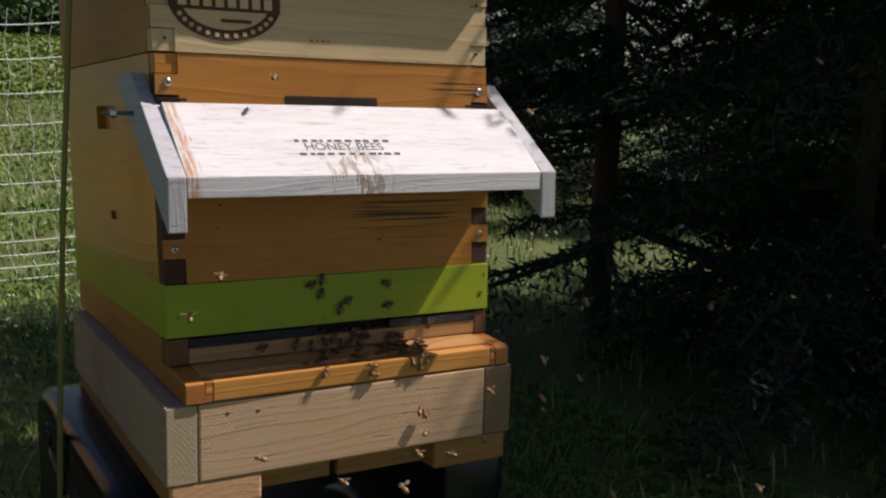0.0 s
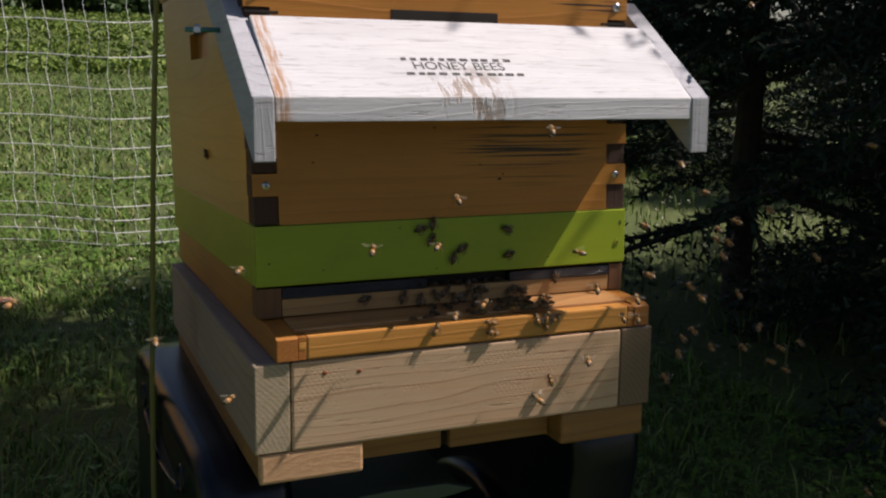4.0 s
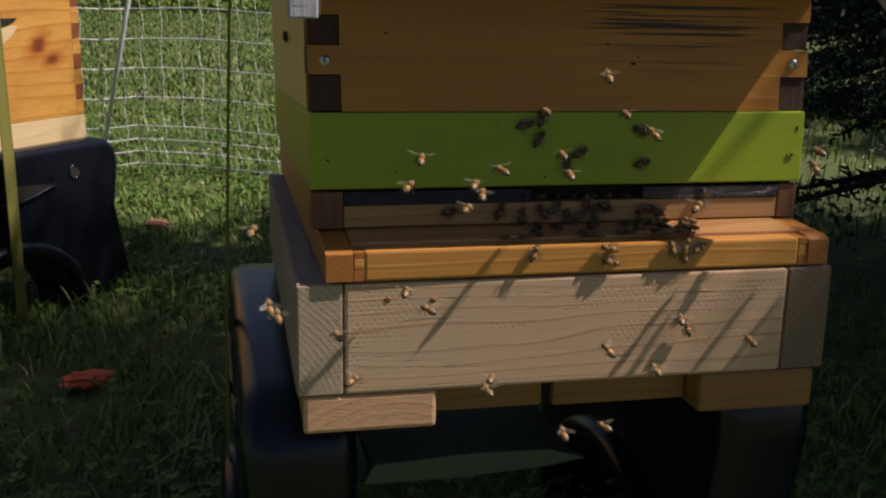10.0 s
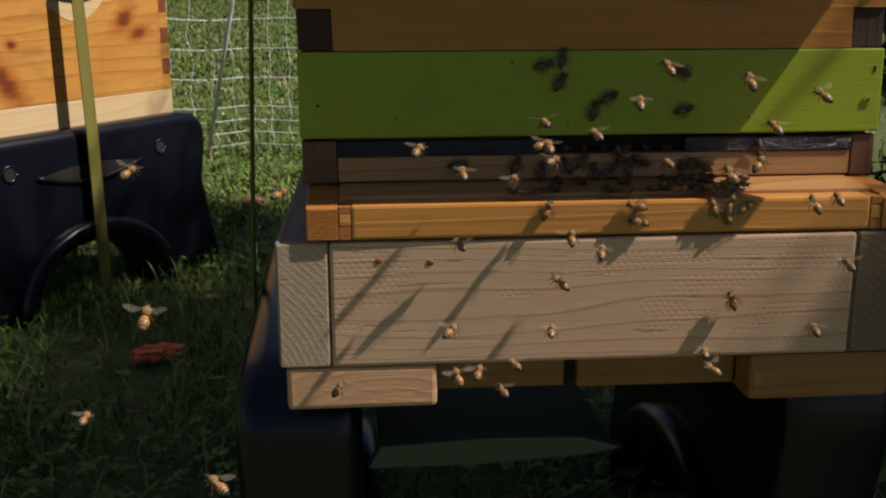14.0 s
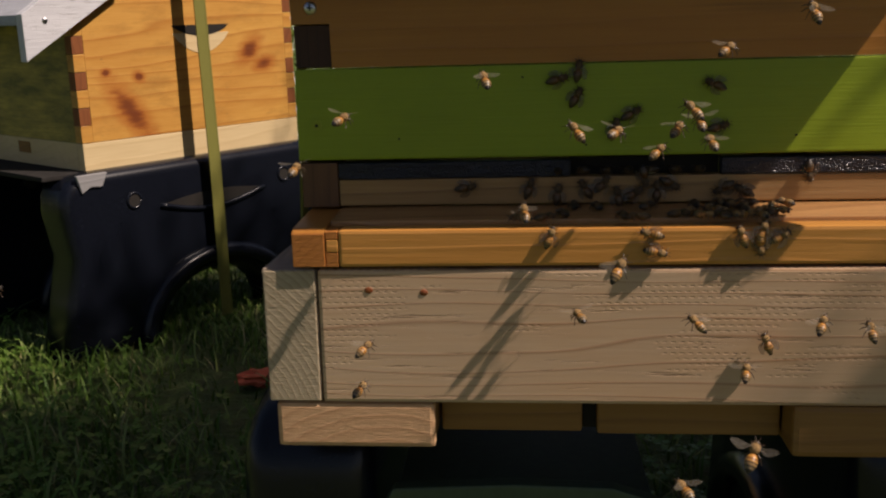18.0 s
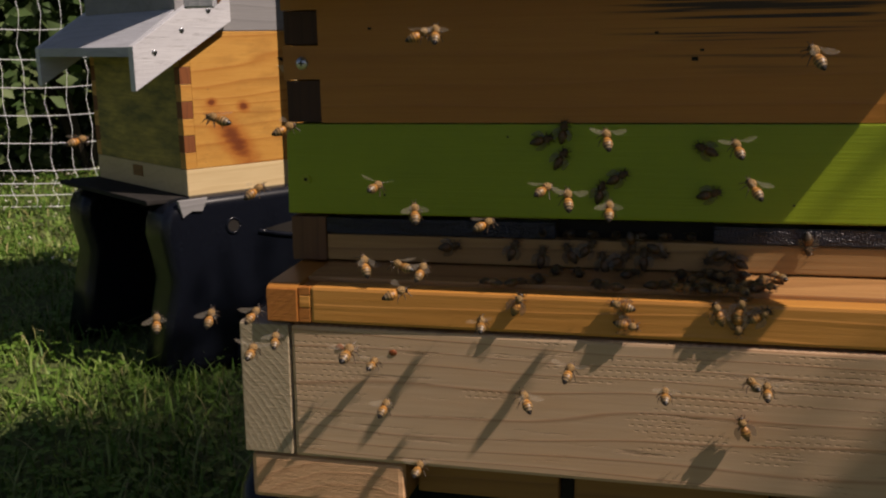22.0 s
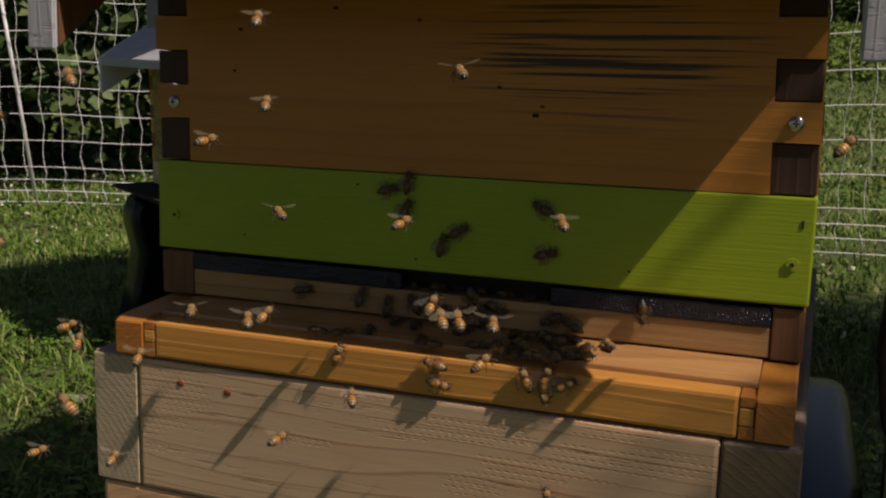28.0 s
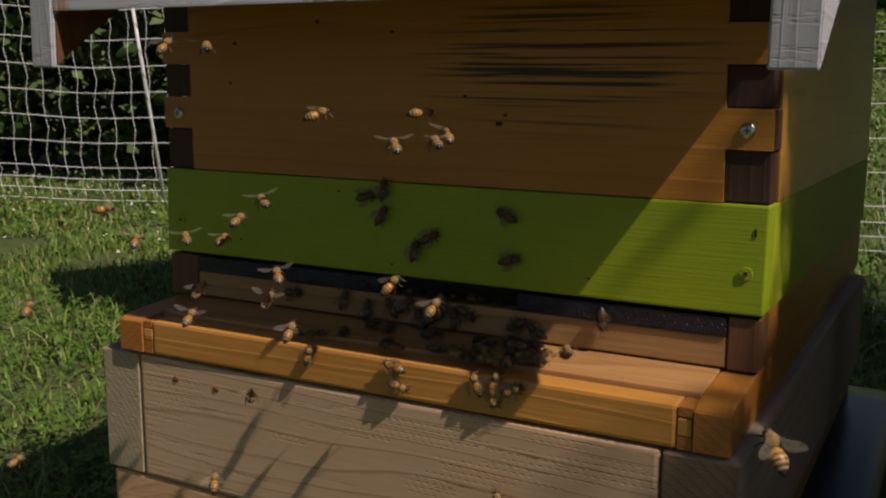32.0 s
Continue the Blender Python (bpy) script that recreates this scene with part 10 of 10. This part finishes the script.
    walk(bee_in_flight(), route(2, 30, [(0, 1.910, -0.874, 1.200), (16.7, 1.910, -0.874, 1.200), (19.2, 1.048, 0.806, 0.591), (20.2, 0.698, 0.956, 0.491), (20.8, 0.570, 0.956, 0.478), (21.4, 0.484, 0.956, 0.469), (22, 0.439, 0.956, 0.464), (22.5, 0.438, 0.956, 0.465), (23, 0.418, 0.956, 0.465), (24, 0.403, 0.956, 0.452), (24.5, 0.404, 0.956, 0.443), (25.5, 0.422, 0.956, 0.416), (26.1, 0.439, 0.956, 0.393), (26.5, 0.460, 0.956, 0.367), (27.5, 0.110, 0.806, 0.467), (30, -1.203, -0.912, 1.200), (32, -1.202, -0.911, 1.201)]))
    walk(bee_in_flight(), route(50, 9, [(0, -1.276, -0.753, 1.200), (18.6, -1.276, -0.753, 1.200), (21.1, -0.242, 0.809, 0.679), (22.1, 0.108, 0.959, 0.579), (22.7, 0.206, 0.959, 0.508), (23.3, 0.279, 0.959, 0.455), (23.9, 0.328, 0.959, 0.419), (24.5, 0.354, 0.959, 0.400), (25.5, 0.335, 0.959, 0.387), (26.1, 0.276, 0.959, 0.383), (26.7, 0.163, 0.959, 0.375), (27.7, -0.187, 0.809, 0.475), (30.2, -2.090, -0.978, 1.200), (32, -2.089, -0.977, 1.201)]))
    walk(bee_in_flight(), route(39, 16, [(0, 2.377, -0.594, 1.200), (18.3, 2.377, -0.594, 1.200), (20.8, 0.882, 0.812, 0.794), (21.8, 0.532, 0.962, 0.694), (22.2, 0.473, 0.962, 0.614), (22.8, 0.403, 0.962, 0.519), (23.4, 0.356, 0.962, 0.455), (24, 0.332, 0.962, 0.422), (25, 0.303, 0.962, 0.384), (25.6, 0.277, 0.962, 0.351), (25.8, 0.263, 0.962, 0.333), (26.8, -0.087, 0.812, 0.433), (29.3, -1.511, -0.941, 1.200), (32, -1.510, -0.940, 1.201)]))
    walk(bee_in_flight(), route(0, 10, [(0, -2.036, -0.658, 1.200), (18.3, -2.036, -0.658, 1.200), (20.8, -0.234, 0.796, 0.695), (21.8, 0.116, 0.946, 0.595), (22.4, 0.202, 0.946, 0.538), (23, 0.267, 0.946, 0.494), (23.6, 0.311, 0.946, 0.465), (24.2, 0.334, 0.946, 0.450), (25, 0.314, 0.946, 0.445), (25.6, 0.248, 0.946, 0.448), (26, 0.171, 0.946, 0.451), (27, -0.179, 0.796, 0.551), (29.5, -1.151, -0.944, 1.200), (32, -1.150, -0.943, 1.201)]))
    walk(bee_in_flight(), route(-43, 33, [(0, 2.514, -0.540, 1.200), (20.1, 2.514, -0.540, 1.200), (22.6, 1.042, 0.813, 0.521), (23.6, 0.692, 0.963, 0.421), (23.8, 0.662, 0.963, 0.426), (24.4, 0.592, 0.963, 0.437), (25, 0.556, 0.963, 0.443), (25.5, 0.560, 0.963, 0.450), (26.1, 0.610, 0.963, 0.469), (26.7, 0.706, 0.963, 0.505), (26.9, 0.749, 0.963, 0.520), (27.9, 1.099, 0.813, 0.620), (30.4, 2.168, -0.576, 1.200), (32, 2.169, -0.575, 1.201)]))
    walk(bee_in_flight(), route(7, 8, [(0, 2.404, -0.771, 1.200), (16.7, 2.404, -0.771, 1.200), (19.2, 1.032, 0.807, 0.531), (20.2, 0.682, 0.957, 0.431), (20.4, 0.653, 0.957, 0.430), (21, 0.600, 0.957, 0.429), (22.5, 0.583, 0.957, 0.439), (23.5, 0.582, 0.957, 0.439), (24.5, 0.579, 0.957, 0.429), (25, 0.573, 0.957, 0.422), (25.5, 0.563, 0.957, 0.413), (26.1, 0.589, 0.957, 0.404), (26.5, 0.619, 0.957, 0.393), (27.5, 0.969, 0.807, 0.493), (30, 2.475, -0.840, 1.200), (32, 2.476, -0.839, 1.201)]))
    walk(bee_in_flight(), route(-25, 16, [(0, 2.522, -0.667, 1.200), (19.8, 2.522, -0.667, 1.200), (22.3, 1.063, 0.816, 0.531), (23.3, 0.713, 0.966, 0.431), (23.9, 0.630, 0.966, 0.418), (24.5, 0.587, 0.966, 0.412), (25.5, 0.588, 0.966, 0.413), (26.1, 0.633, 0.966, 0.421), (26.7, 0.719, 0.966, 0.437), (26.9, 0.757, 0.966, 0.444), (27.9, 1.107, 0.816, 0.544), (30.4, 2.407, -0.642, 1.200), (32, 2.408, -0.641, 1.201)]))
    walk(bee_in_flight(), route(-27, 11, [(0, -1.895, -0.956, 1.200), (15.4, -1.895, -0.956, 1.200), (17.9, -0.240, 0.816, 0.647), (18.9, 0.110, 0.966, 0.547), (19.5, 0.148, 0.966, 0.548), (20, 0.145, 0.966, 0.552), (22, 0.195, 0.966, 0.563), (24, 0.244, 0.966, 0.572), (24.5, 0.258, 0.966, 0.574), (25, 0.267, 0.966, 0.577), (25.5, 0.281, 0.966, 0.583), (26.1, 0.305, 0.966, 0.593), (26.7, 0.352, 0.966, 0.614), (27.3, 0.422, 0.966, 0.643), (27.9, 0.515, 0.966, 0.683), (28.9, 0.165, 0.816, 0.783), (31.4, -1.837, -0.527, 1.200), (32, -1.836, -0.526, 1.201)]))
    walk(bee_in_flight(), route(37, 14, [(0, 2.140, -0.589, 1.200), (22.4, 2.140, -0.589, 1.200), (24.9, 1.085, 0.770, 0.684), (25.9, 0.735, 0.920, 0.584), (26.3, 0.672, 0.920, 0.599), (26.9, 0.605, 0.920, 0.616), (27.5, 0.570, 0.920, 0.625), (29, 0.506, 0.920, 0.641), (29.5, 0.487, 0.920, 0.647), (30, 0.473, 0.920, 0.651), (30.5, 0.463, 0.920, 0.654), (31.5, 0.446, 0.920, 0.652), (32, 0.444, 0.920, 0.649)]))
    walk(bee_in_flight(), route(13, 25, [(0, -1.961, -0.754, 1.200), (21.6, -1.961, -0.754, 1.200), (24.1, -0.185, 0.802, 0.747), (25.1, 0.165, 0.952, 0.647), (25.7, 0.264, 0.952, 0.634), (26.3, 0.338, 0.952, 0.624), (26.9, 0.389, 0.952, 0.617), (27.5, 0.415, 0.952, 0.614), (28, 0.430, 0.952, 0.612), (29, 0.458, 0.952, 0.599), (30, 0.471, 0.952, 0.582), (30.5, 0.469, 0.952, 0.574), (31, 0.462, 0.952, 0.567), (32, 0.434, 0.952, 0.554)]))
    walk(bee_in_flight(), route(-42, 18, [(0, -1.527, -0.544, 1.200), (22.4, -1.527, -0.544, 1.200), (24.9, -0.152, 0.790, 0.704), (25.9, 0.198, 0.940, 0.604), (26.3, 0.276, 0.940, 0.599), (26.9, 0.359, 0.940, 0.593), (27.5, 0.402, 0.940, 0.590), (28, 0.402, 0.940, 0.592), (29, 0.417, 0.940, 0.593), (30, 0.441, 0.940, 0.597), (31.5, 0.487, 0.940, 0.609), (32, 0.499, 0.940, 0.615)]))
    walk(bee_in_flight(), route(40, 24, [(0, 2.520, -0.622, 1.200), (21.4, 2.520, -0.622, 1.200), (23.9, 1.104, 0.812, 0.510), (24.9, 0.754, 0.962, 0.410), (25.1, 0.713, 0.962, 0.428), (25.7, 0.607, 0.962, 0.474), (26.3, 0.528, 0.962, 0.509), (26.9, 0.474, 0.962, 0.533), (27.5, 0.446, 0.962, 0.545), (28, 0.430, 0.962, 0.552), (29, 0.409, 0.962, 0.571), (29.6, 0.350, 0.962, 0.595), (30.2, 0.237, 0.962, 0.641), (30.4, 0.187, 0.962, 0.661), (31.4, -0.163, 0.812, 0.761), (32, -0.162, 0.813, 0.762)]))
    walk(bee_in_flight(), route(-31, 12, [(0, -1.316, -0.582, 1.200), (22, -1.316, -0.582, 1.200), (24.5, -0.207, 0.815, 0.541), (25.5, 0.143, 0.965, 0.441), (25.7, 0.201, 0.965, 0.457), (26.3, 0.345, 0.965, 0.499), (26.9, 0.441, 0.965, 0.527), (27.5, 0.491, 0.965, 0.541), (29.5, 0.513, 0.965, 0.585), (30.5, 0.525, 0.965, 0.601), (32, 0.545, 0.965, 0.615)]))
    walk(bee_in_flight(), route(37, 18, [(0, 2.007, -0.721, 1.200), (22.8, 2.007, -0.721, 1.200), (25.3, 1.075, 0.800, 0.662), (26.3, 0.725, 0.950, 0.562), (26.9, 0.639, 0.950, 0.559), (27.5, 0.594, 0.950, 0.558), (28.5, 0.589, 0.950, 0.565), (30.5, 0.575, 0.950, 0.587), (32, 0.560, 0.950, 0.602)]))
    walk(bee_in_flight(), route(35, 12, [(0, -1.471, -0.680, 1.200), (22.4, -1.471, -0.680, 1.200), (24.9, -0.197, 0.807, 0.614), (25.9, 0.153, 0.957, 0.514), (26.3, 0.237, 0.957, 0.506), (26.9, 0.327, 0.957, 0.497), (27.5, 0.373, 0.957, 0.492), (28.5, 0.376, 0.957, 0.495), (29.5, 0.374, 0.957, 0.504), (30.5, 0.376, 0.957, 0.520), (31.5, 0.393, 0.957, 0.534), (32, 0.389, 0.957, 0.539)]))
    walk(bee_in_flight(), route(-14, 33, [(0, -1.330, -0.832, 1.200), (21.8, -1.330, -0.832, 1.200), (24.3, -0.190, 0.808, 0.682), (25.3, 0.160, 0.958, 0.582), (25.7, 0.239, 0.958, 0.558), (26.3, 0.333, 0.958, 0.529), (26.9, 0.395, 0.958, 0.510), (27.5, 0.428, 0.958, 0.500), (29, 0.411, 0.958, 0.494), (30.5, 0.403, 0.958, 0.496), (32, 0.398, 0.958, 0.509)]))
    walk(bee_in_flight(), route(-36, 46, [(0, -1.256, -0.709, 1.200), (22, -1.256, -0.709, 1.200), (24.5, -0.211, 0.808, 0.657), (25.5, 0.139, 0.958, 0.557), (25.7, 0.201, 0.958, 0.549), (26.3, 0.354, 0.958, 0.531), (26.9, 0.458, 0.958, 0.518), (27.5, 0.511, 0.958, 0.512), (29.5, 0.533, 0.958, 0.515), (30.5, 0.538, 0.958, 0.521), (32, 0.531, 0.958, 0.526)]))
    walk(bee_in_flight(), route(29, 18, [(0, 2.107, -0.582, 1.200), (22.6, 2.107, -0.582, 1.200), (25.1, 1.114, 0.790, 0.542), (26.1, 0.764, 0.940, 0.442), (26.3, 0.720, 0.940, 0.455), (26.9, 0.620, 0.940, 0.483), (27.5, 0.568, 0.940, 0.497), (28.5, 0.558, 0.940, 0.522), (29.5, 0.549, 0.940, 0.551), (30.5, 0.547, 0.940, 0.579), (31, 0.547, 0.940, 0.590), (32, 0.542, 0.940, 0.601)]))
    walk(bee_in_flight(), route(43, 24, [(0, -2.004, -0.968, 1.200), (22, -2.004, -0.968, 1.200), (24.5, -0.083, 0.810, 0.429), (25.5, 0.267, 0.960, 0.329), (25.7, 0.302, 0.960, 0.347), (26.3, 0.391, 0.960, 0.394), (26.9, 0.450, 0.960, 0.425), (27.5, 0.481, 0.960, 0.441), (28, 0.474, 0.960, 0.454), (28.5, 0.463, 0.960, 0.457), (28.7, 0.456, 0.960, 0.458), (29.3, 0.426, 0.960, 0.462), (29.9, 0.367, 0.960, 0.471), (30.5, 0.280, 0.960, 0.483), (30.9, 0.206, 0.960, 0.494), (31.9, -0.144, 0.810, 0.594), (32, -0.143, 0.811, 0.595)]))
    walk(bee_in_flight(), route(-29, 15, [(0, -1.230, -0.969, 1.200), (22.6, -1.230, -0.969, 1.200), (25.1, -0.161, 0.804, 0.611), (26.1, 0.189, 0.954, 0.511), (26.3, 0.240, 0.954, 0.494), (26.9, 0.357, 0.954, 0.454), (27.5, 0.417, 0.954, 0.434), (28.5, 0.436, 0.954, 0.419), (30.1, 0.449, 0.954, 0.409), (30.7, 0.406, 0.954, 0.415), (31.3, 0.323, 0.954, 0.428), (31.9, 0.200, 0.954, 0.446), (32, 0.201, 0.955, 0.447)]))
    walk(bee_in_flight(), route(24, 28, [(0, -1.157, -0.605, 1.200), (22.2, -1.157, -0.605, 1.200), (24.7, -0.185, 0.806, 0.556), (25.7, 0.165, 0.956, 0.456), (26.3, 0.254, 0.956, 0.458), (26.9, 0.313, 0.956, 0.458), (27.5, 0.344, 0.956, 0.459), (28.5, 0.332, 0.956, 0.470), (30, 0.317, 0.956, 0.505), (31, 0.332, 0.956, 0.525), (31.5, 0.341, 0.956, 0.532), (32, 0.350, 0.956, 0.535)]))
    walk(bee_in_flight(), route(-15, 9, [(0, -1.996, -0.792, 1.200), (23.2, -1.996, -0.792, 1.200), (25.7, -0.153, 0.798, 0.528), (26.7, 0.197, 0.948, 0.428), (26.9, 0.221, 0.948, 0.419), (27.5, 0.266, 0.948, 0.402), (29, 0.270, 0.948, 0.387), (29.5, 0.267, 0.948, 0.384), (30, 0.259, 0.948, 0.382), (31, 0.246, 0.948, 0.384), (31.5, 0.238, 0.948, 0.380), (32, 0.235, 0.948, 0.373)]))
    walk(bee_in_flight(), route(76, 45, [(0, 1.886, -0.644, 1.200), (22.4, 1.886, -0.644, 1.200), (24.9, 1.113, 0.690, 0.653), (25.9, 0.763, 0.840, 0.553), (26.3, 0.634, 0.840, 0.528), (26.9, 0.496, 0.840, 0.501), (27.5, 0.425, 0.840, 0.487), (28, 0.384, 0.840, 0.479), (28.6, 0.313, 0.840, 0.465), (29.6, -0.037, 0.690, 0.565), (32, -0.036, 0.691, 0.566)]))
    walk(bee_in_flight(), route(24, 11, [(0, -1.331, -0.943, 1.200), (22.2, -1.331, -0.943, 1.200), (24.7, -0.197, 0.810, 0.453), (25.7, 0.153, 0.960, 0.353), (26.3, 0.237, 0.960, 0.369), (26.9, 0.293, 0.960, 0.380), (27.5, 0.322, 0.960, 0.386), (28, 0.314, 0.960, 0.393), (28.6, 0.257, 0.960, 0.412), (29, 0.190, 0.960, 0.434), (30, -0.160, 0.810, 0.534), (32, -0.159, 0.811, 0.535)]))
    walk(bee_in_flight(), route(10, 46, [(0, -1.663, -0.864, 1.200), (22.8, -1.663, -0.864, 1.200), (25.3, -0.165, 0.805, 0.544), (26.3, 0.185, 0.955, 0.444), (26.9, 0.261, 0.955, 0.455), (27.5, 0.301, 0.955, 0.461), (28, 0.299, 0.955, 0.468), (28.6, 0.253, 0.955, 0.487), (29, 0.197, 0.955, 0.509), (30, -0.153, 0.805, 0.609), (32, -0.152, 0.806, 0.610)]))
    walk(bee_in_flight(), route(-39, 33, [(0, 2.212, -0.441, 1.200), (23.2, 2.212, -0.441, 1.200), (25.7, 1.083, 0.808, 0.724), (26.7, 0.733, 0.958, 0.624), (26.9, 0.723, 0.958, 0.618), (27.5, 0.704, 0.958, 0.606), (28.5, 0.732, 0.958, 0.597), (29.1, 0.756, 0.958, 0.587), (30.1, 1.106, 0.808, 0.687), (32, 1.107, 0.809, 0.688)]))
    walk(bee_in_flight(), route(21, 29, [(0, -1.181, -0.837, 1.200), (22.4, -1.181, -0.837, 1.200), (24.9, -0.157, 0.786, 0.688), (25.9, 0.193, 0.936, 0.588), (26.3, 0.280, 0.936, 0.558), (26.9, 0.373, 0.936, 0.525), (27.5, 0.421, 0.936, 0.508), (28.5, 0.425, 0.936, 0.494), (30.5, 0.414, 0.936, 0.493), (32, 0.408, 0.936, 0.499)]))
    walk(bee_in_flight(), route(20, 44, [(0, 2.551, -0.667, 1.200), (22.6, 2.551, -0.667, 1.200), (25.1, 1.113, 0.790, 0.634), (26.1, 0.763, 0.940, 0.534), (26.3, 0.713, 0.940, 0.529), (26.9, 0.600, 0.940, 0.516), (27.5, 0.541, 0.940, 0.510), (28.3, 0.526, 0.940, 0.510), (28.9, 0.466, 0.940, 0.516), (29.5, 0.349, 0.940, 0.529), (29.9, 0.240, 0.940, 0.541), (30.9, -0.110, 0.790, 0.641), (32, -0.109, 0.791, 0.642)]))
    walk(bee_in_flight(), route(2, 37, [(0, -1.526, -0.750, 1.200), (24.2, -1.526, -0.750, 1.200), (26.7, -0.171, 0.806, 0.608), (27.7, 0.179, 0.956, 0.508), (28.3, 0.292, 0.956, 0.544), (28.9, 0.368, 0.956, 0.568), (29.5, 0.408, 0.956, 0.581), (30.5, 0.405, 0.956, 0.604), (31, 0.402, 0.956, 0.618), (32, 0.385, 0.956, 0.651)]))
    walk(bee_in_flight(), route(37, 32, [(0, 2.005, -0.665, 1.200), (22.8, 2.005, -0.665, 1.200), (25.3, 1.085, 0.795, 0.582), (26.3, 0.735, 0.945, 0.482), (26.7, 0.671, 0.945, 0.491), (27.3, 0.597, 0.945, 0.501), (27.9, 0.546, 0.945, 0.508), (28.5, 0.520, 0.945, 0.511), (29.5, 0.489, 0.945, 0.514), (30, 0.476, 0.945, 0.516), (31, 0.463, 0.945, 0.520), (32, 0.464, 0.945, 0.527)]))
    walk(bee_in_flight(), route(22, 37, [(0, -1.966, -0.899, 1.200), (24.3, -1.966, -0.899, 1.200), (26.8, 0.082, 0.791, 0.790), (27.8, 0.432, 0.941, 0.690), (28.2, 0.432, 0.941, 0.618), (28.8, 0.432, 0.941, 0.534), (29.4, 0.432, 0.941, 0.477), (30, 0.432, 0.941, 0.447), (30.5, 0.432, 0.941, 0.430), (31, 0.425, 0.941, 0.413), (31.6, 0.413, 0.941, 0.397), (32, 0.414, 0.942, 0.398)]))
    walk(bee_in_flight(), route(-49, 14, [(0, -1.997, -0.501, 1.200), (23.2, -1.997, -0.501, 1.200), (25.7, -0.180, 0.814, 0.578), (26.7, 0.170, 0.964, 0.478), (26.9, 0.205, 0.964, 0.476), (27.5, 0.271, 0.964, 0.471), (28, 0.284, 0.964, 0.472), (28.5, 0.290, 0.964, 0.478), (29.5, 0.296, 0.964, 0.496), (31.5, 0.314, 0.964, 0.543), (32, 0.319, 0.964, 0.550)]))
    walk(bee_in_flight(), route(12, 42, [(0, -2.010, -0.777, 1.200), (24.6, -2.010, -0.777, 1.200), (27.1, -0.126, 0.798, 0.644), (28.1, 0.224, 0.948, 0.544), (28.7, 0.347, 0.948, 0.526), (29.3, 0.430, 0.948, 0.513), (29.9, 0.473, 0.948, 0.507), (31.5, 0.457, 0.948, 0.512), (32, 0.455, 0.948, 0.512)]))
    walk(bee_in_flight(), route(-27, 31, [(0, 1.931, -0.551, 1.200), (22.9, 1.931, -0.551, 1.200), (25.4, 1.095, 0.812, 0.604), (26.4, 0.745, 0.962, 0.504), (26.8, 0.671, 0.962, 0.496), (27.4, 0.591, 0.962, 0.487), (28, 0.550, 0.962, 0.482), (28.5, 0.551, 0.962, 0.483), (29.5, 0.564, 0.962, 0.498), (30, 0.566, 0.962, 0.503), (31.5, 0.554, 0.962, 0.513), (32, 0.553, 0.962, 0.515)]))
    walk(bee_in_flight(), route(-2, 36, [(0, -1.848, -0.822, 1.200), (25.7, -1.848, -0.822, 1.200), (28.2, -0.142, 0.797, 0.579), (29.2, 0.208, 0.947, 0.479), (29.6, 0.291, 0.947, 0.484), (30.2, 0.389, 0.947, 0.490), (30.8, 0.456, 0.947, 0.495), (31.4, 0.490, 0.947, 0.497), (31.5, 0.489, 0.947, 0.498), (32, 0.470, 0.947, 0.496)]))
    walk(bee_in_flight(), route(-2, 31, [(0, -1.978, -0.618, 1.200), (27.5, -1.978, -0.618, 1.200), (30, -0.133, 0.786, 0.584), (31, 0.217, 0.936, 0.484), (31.2, 0.238, 0.936, 0.485), (31.8, 0.277, 0.936, 0.487), (32, 0.276, 0.936, 0.489)]))
    walk(bee_in_flight(), route(40, 44, [(0, 2.311, -0.656, 1.200), (26.9, 2.311, -0.656, 1.200), (29.4, 1.113, 0.650, 0.690), (30.4, 0.763, 0.800, 0.590), (31, 0.758, 0.800, 0.564), (32, 0.749, 0.800, 0.534)]))
    walk(bee_in_flight(), route(51, 13, [(0, -1.818, -0.833, 1.200), (26, -1.818, -0.833, 1.200), (28.5, -0.158, 0.802, 0.443), (29.5, 0.192, 0.952, 0.343), (30.1, 0.290, 0.952, 0.385), (30.7, 0.363, 0.952, 0.416), (31.3, 0.412, 0.952, 0.437), (31.9, 0.438, 0.952, 0.448), (32, 0.436, 0.952, 0.450)]))
    walk(bee_in_flight(), route(47, 13, [(0, -1.680, -0.793, 1.200), (25, -1.680, -0.793, 1.200), (27.5, -0.079, 0.796, 0.786), (28.5, 0.271, 0.946, 0.686), (28.7, 0.304, 0.946, 0.669), (29.3, 0.388, 0.946, 0.625), (29.9, 0.444, 0.946, 0.596), (30.5, 0.473, 0.946, 0.581), (31.5, 0.456, 0.946, 0.570), (32, 0.455, 0.946, 0.567)]))
    walk(bee_in_flight(), route(-2, 8, [(0, -1.445, -0.621, 1.200), (25.1, -1.445, -0.621, 1.200), (27.6, -0.132, 0.804, 0.653), (28.6, 0.218, 0.954, 0.553), (28.8, 0.261, 0.954, 0.549), (29.4, 0.357, 0.954, 0.540), (30, 0.407, 0.954, 0.535), (31, 0.415, 0.954, 0.536), (31.5, 0.411, 0.954, 0.539), (32, 0.420, 0.954, 0.541)]))
    walk(bee_in_flight(), route(37, 34, [(0, 2.555, -0.744, 1.200), (25.9, 2.555, -0.744, 1.200), (28.4, 1.153, 0.816, 0.666), (29.4, 0.803, 0.966, 0.566), (29.8, 0.712, 0.966, 0.576), (30.4, 0.616, 0.966, 0.587), (31, 0.566, 0.966, 0.593), (32, 0.558, 0.966, 0.605)]))


motions()
